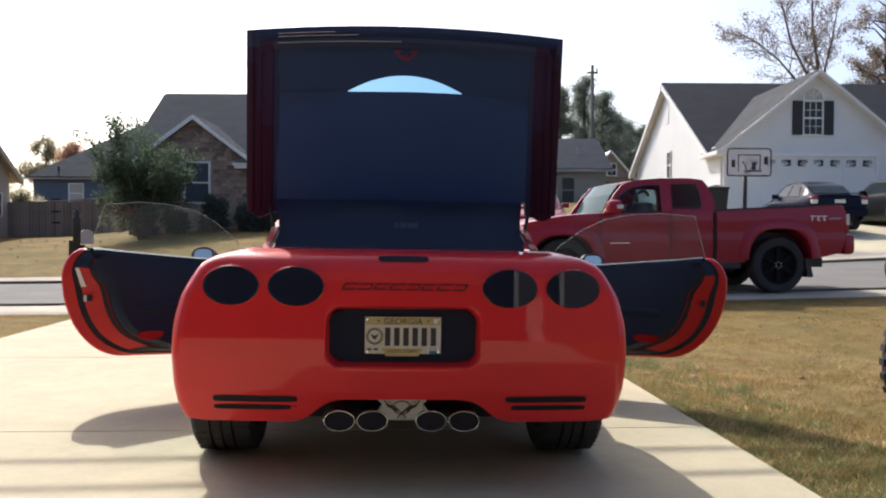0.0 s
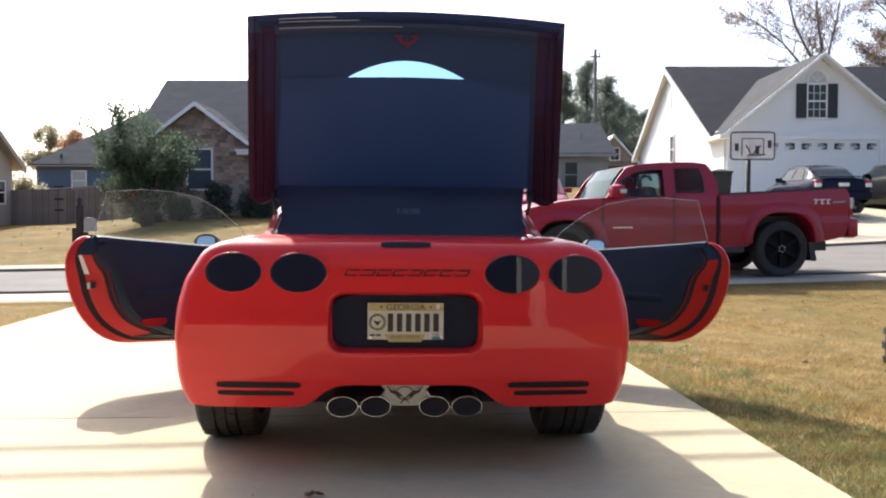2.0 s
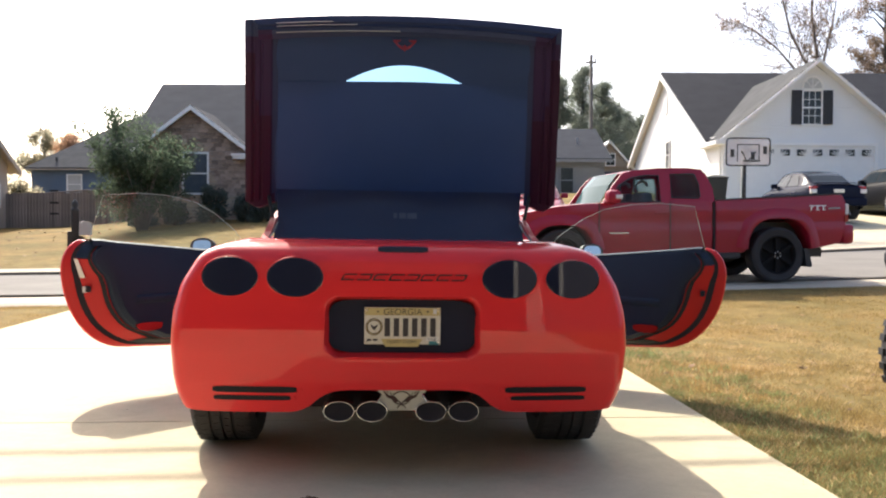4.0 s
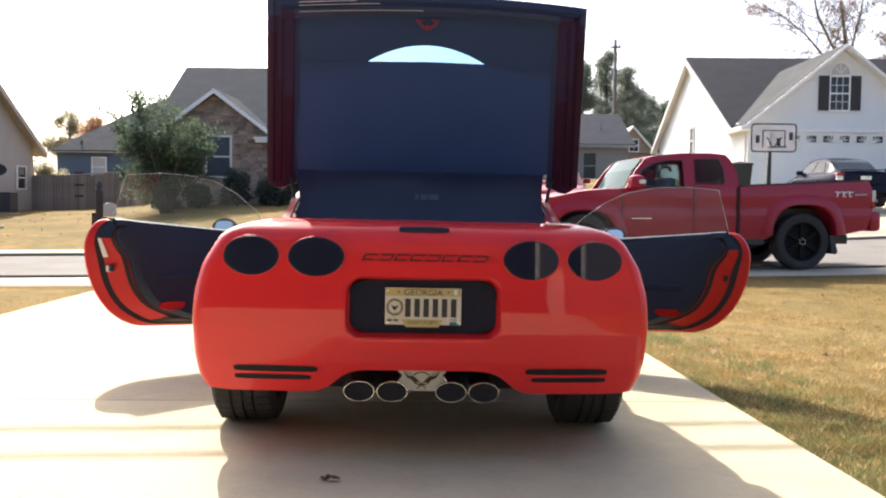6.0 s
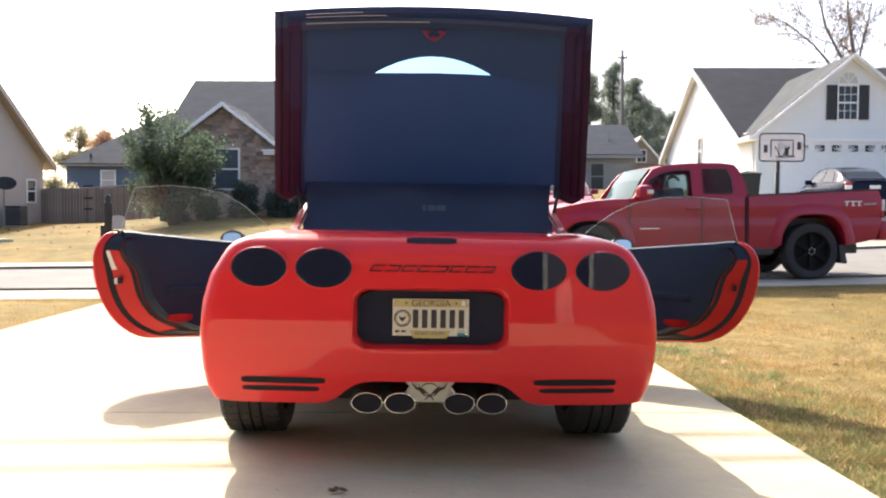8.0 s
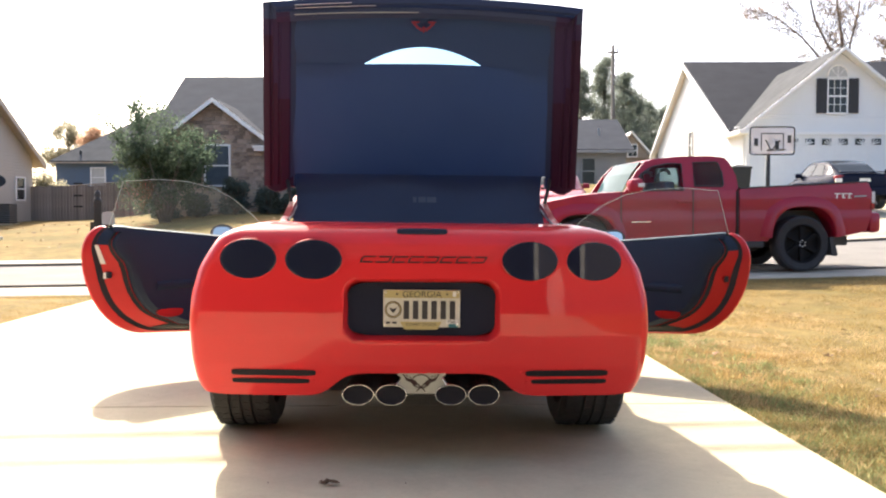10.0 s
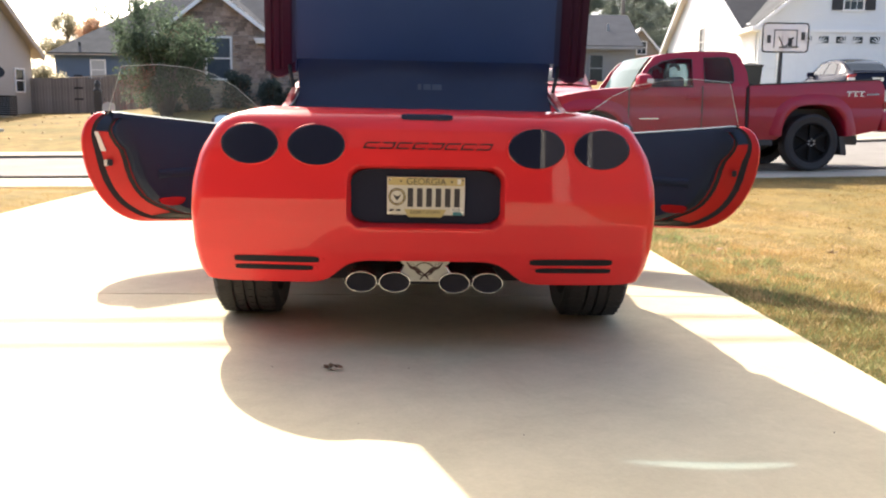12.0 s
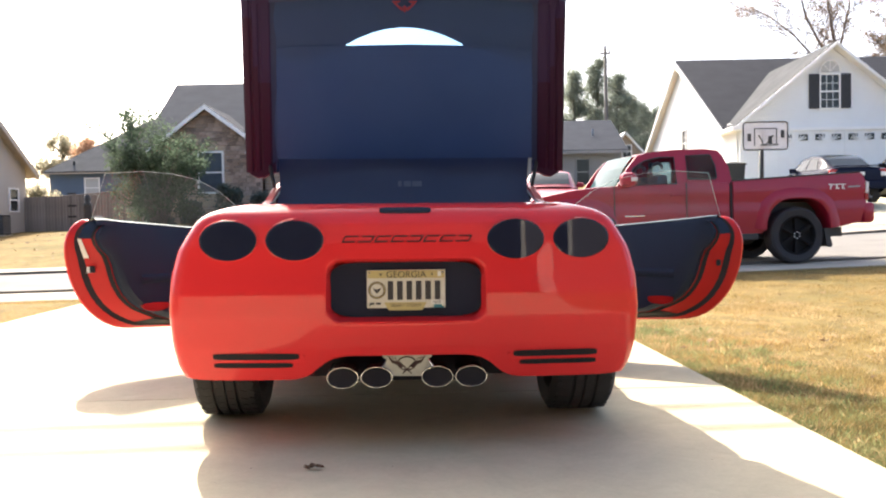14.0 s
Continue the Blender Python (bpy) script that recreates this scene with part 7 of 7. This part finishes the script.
dead_leaf((-0.5, 3.365, ground_z(-0.5, 3.365) + 0.036), 0.036, 20, 1)
dead_leaf((-0.468, 3.37, ground_z(-0.468, 3.37) + 0.038), 0.028, 130, 2)
dead_leaf((2.7, 6.75, ground_z(2.7, 6.75) + 0.03), 0.06, 40, 3)
for k, (x, y) in enumerate(((0.9, 5.2), (3.9, 5.4), (2.3, 8.8), (-12, 30), (-9, 23), (-7.5, 24), (-5.5, 25))):
    dead_leaf((x, y, ground_z(x, y) + 0.03), 0.03 if y < 20 else 0.1, 50 * k, 10 + k)


# ---- leaf litter over the lawns ----
rng = np.random.default_rng(33)
verts, faces = [], []
for k in range(600):
    if k < 250:
        x, y = 1.6 + 7 * rng.random(), 4.2 + 8 * rng.random()
    else:
        x, y = -22 + 16 * rng.random(), 20.5 + 18 * rng.random() ** 0.8
    size = 0.018 + 0.02 * rng.random() if y < 13 else 0.04 + 0.05 * rng.random()
    a, z = 6.28 * rng.random(), ground_z(x, y) + 0.025
    for c, d in ((-1, 0), (0, 0.6), (1, 0.1), (0, -0.5)):
        verts.append((x + size * (c * math.cos(a) - d * math.sin(a)), y + size * (c * math.sin(a) + d * math.cos(a)), z + 0.6 * size * rng.random()))
    faces.append(tuple(range(len(verts) - 4, len(verts))))
tagged(pydata("leaf_litter", verts, faces, mat("litter", (0.3, 0.19, 0.09), (0.12, 0.07, 0.035), 0.8, scale=3, fine=9, random_piece=0.6)), "scattered dry brown leaves on the lawns", "leaves", kind="stuff")


# ---- specks of grit on the drive ----
rng = np.random.default_rng(21)
bm = bmesh.new()
for k in range(28):
    x, y, r = -3.5 + 4.7 * rng.random(), 1.8 + 5.0 * rng.random(), 0.0015 + 0.0025 * rng.random() ** 2
    lathe([(0.0005, 0.0), (r, 0.001), (r * 0.7, r * 0.7), (0.0005, r)], 6, "z", bm=bm, at=(x, y, ground_z(x, y) + 0.033))
tagged(part("grit", bm, mat("grit", (0.2, 0.17, 0.14), (0.09, 0.08, 0.07), 0.9, scale=30), None), "tiny dark grit scattered on the concrete", "grit", kind="stuff")


# ---- grass ----
def grass():
    rng = np.random.default_rng(4)
    n = 262000
    y = 2.4 + 11.3 * rng.random(n) ** 1.25
    edge = drive_edge(DRIVE_RIGHT, y)
    x = edge + 0.01 + (y * 0.6 + 0.7 - edge).clip(0.2) * rng.random(n)
    left = rng.random(n) < 0.2
    y[left] = 7.0 + 4.6 * rng.random(left.sum())
    x[left] = drive_edge(DRIVE_LEFT, y[left]) - 0.02 - 3.5 * rng.random(left.sum())
    z = np.array([ground_z(a, b) for a, b in zip(x, y)])
    tuft = np.array([noise.noise((a * 1.5, b * 1.5, 3)) + 0.8 * noise.noise((a * 6.0, b * 6.0, 7)) for a, b in zip(x, y)])
    near = np.exp(-np.abs(x - drive_edge(DRIVE_RIGHT, y)) / 0.35)
    h = (0.011 + 0.024 * rng.random(n)) * (0.65 + 0.55 * tuft.clip(-0.6, 1.2) + 0.5 * near)
    keep = (rng.random(n) < 0.55 + 0.6 * tuft + 0.3 * near) & (y < ROAD_ORIGIN.y + x * math.tan(ROAD_TURN) + np.where(x > 1.2, 0.26, -0.18))
    x, y, z, h = x[keep], y[keep], z[keep], h[keep]
    n = len(x)
    a = rng.random(n) * 6.28
    w = (0.0022 + 0.0026 * rng.random(n)) * (0.65 + 0.035 * y)
    lean = 0.9 * h * rng.random(n)
    b = rng.random(n) * 6.28
    v = np.empty((n, 3, 3))
    v[:, 0] = np.stack([x - w * np.cos(a), y - w * np.sin(a), z - 0.01], 1)
    v[:, 1] = np.stack([x + w * np.cos(a), y + w * np.sin(a), z - 0.01], 1)
    v[:, 2] = np.stack([x + lean * np.cos(b), y + lean * np.sin(b), z + h], 1)
    tagged(pydata("grass", v.reshape(-1, 3).tolist(), np.arange(3 * n).reshape(-1, 3).tolist(), BLADE), "short dry tan and green grass blades", "grass", kind="stuff")


grass()


def weeds():
    """Greener and straw-coloured tufts, thickest along the edge of the drive."""
    rng = np.random.default_rng(12)
    for material, count, label in ((WEED, 460, "green weed tufts along the edge of the concrete"), (STRAW, 420, "straw-coloured dry grass tufts in the lawn")):
        verts, faces = [], []
        for c in range(count):
            cy = 2.4 + 7.5 * rng.random() ** 1.3
            cx = drive_edge(DRIVE_RIGHT, cy) + 0.02 + (0.8 if material is WEED else 2.6) * rng.random() ** 1.8
            r = 0.025 + 0.06 * rng.random()
            for k in range(46):
                x, y = cx + r * rng.normal(), cy + r * rng.normal()
                if x < drive_edge(DRIVE_RIGHT, y) - 0.025:
                    continue
                a, w, h = 6.28 * rng.random(), 0.0026 + 0.0022 * rng.random(), 0.012 + 0.03 * rng.random()
                z = ground_z(x, y) - 0.008
                tip = (x + 1.3 * h * math.cos(a + 1), y + 1.3 * h * math.sin(a + 1), z + 0.01 + h)
                verts += [(x - w * math.cos(a), y - w * math.sin(a), z), (x + w * math.cos(a), y + w * math.sin(a), z), tip]
                faces.append(tuple(range(len(verts) - 3, len(verts))))
        tagged(pydata("weeds", verts, faces, material), label, "weeds", kind="stuff")


weeds()


# ---- the house behind the drive ----
root = thing("home_house", pose(0, 0, 0), "unseen brown brick house front with a wide open garage behind the drive", "house", kind="structure")
# out of view; facade height and tone set to shape light on drive and car
part("facade", boxes((-12, -0.9, -0.1, -3.5, -0.6, 4.7), (2.02, -0.9, -0.1, 8, -0.6, 4.7), (-3.5, -0.9, 2.25, 2.02, -0.6, 4.7)), FACADE, root)
part("garage_wall", boxes((-3.9, -7.2, -0.1, -3.7, -0.9, 2.8), (5.8, -7.2, -0.1, 6.0, -0.9, 2.8), (-3.9, -7.4, -0.1, 6.0, -7.2, 2.8)), GARAGE, root)
part("garage_ceiling", boxes((-3.9, -7.4, 2.8, 6.0, -0.9, 2.9)), GARAGE, root)
part("garage_frame", boxes((1.945, -0.92, 0, 1.968, -0.565, 2.2), (2.022, -0.92, 0, 2.045, -0.565, 2.2)), TRIM, root, "white garage door frame")
part("frame_board", boxes((1.97, -0.92, 0, 2.02, -0.58, 2.2)), TAUPE, root, "weathered board between the white edges")
part("garage_lintel", boxes((-3.6, -0.92, 0, -3.48, -0.57, 2.2), (-3.6, -0.92, 2.2, 2.04, -0.57, 2.3)), GARAGE, root, "garage lintel in the shade-painted wall tone")
part("roof", slab_between((-12.5, -0.35, 4.5), (8.5, -0.35, 4.5), (8.5, -8.5, 8.5), (-12.5, -8.5, 8.5), 0.12), SHINGLE, root)

# ---- stones of the gable across the street ----
rng = np.random.default_rng(17)
stone_meshes = []
for k in range(6):
    bm = bmesh.new()
    box(bm, -0.5, -0.5, -0.5, 0.5, 0.5, 0.5)
    for v in bm.verts:
        v.co.x += 0.07 * rng.normal()
        v.co.z += 0.06 * rng.normal()
        v.co.y += 0.12 * rng.random() if v.co.y < 0 else 0.0
    first = part("stone", bm, STONE, STONE_WALL, m=Matrix.Translation((-11.0 + 0.4 * k, 33.985, 0.95)) @ Matrix.Diagonal((0.36, 0.05, 0.2, 1)))
    stone_meshes.append(first.data)
z = 1.95
while z < 4.92:
    h = 0.1 + 0.07 * rng.random()
    half = 1.96 if z + h < 3.72 else 1.96 * (5.14 - z - h) / 1.42
    x = -9.3 - half
    while x < -9.3 + half - 0.1:
        w = min(0.13 + 0.22 * rng.random(), -9.3 + half - x)
        cx = x + w / 2
        x += w
        if w < 0.08 or (abs(cx + 9.2) < 0.5 + w / 2 and 1.95 < z + h and z < 3.6):
            continue
        o = bpy.data.objects.new("stone", stone_meshes[int(rng.integers(0, 6))])
        scene.collection.objects.link(o)
        o.parent = STONE_WALL
        o.matrix_basis = Matrix.Translation((cx, 33.985, z + h / 2)) @ Matrix.Diagonal((w - 0.014, 0.05, h - 0.014, 1))
    z += h
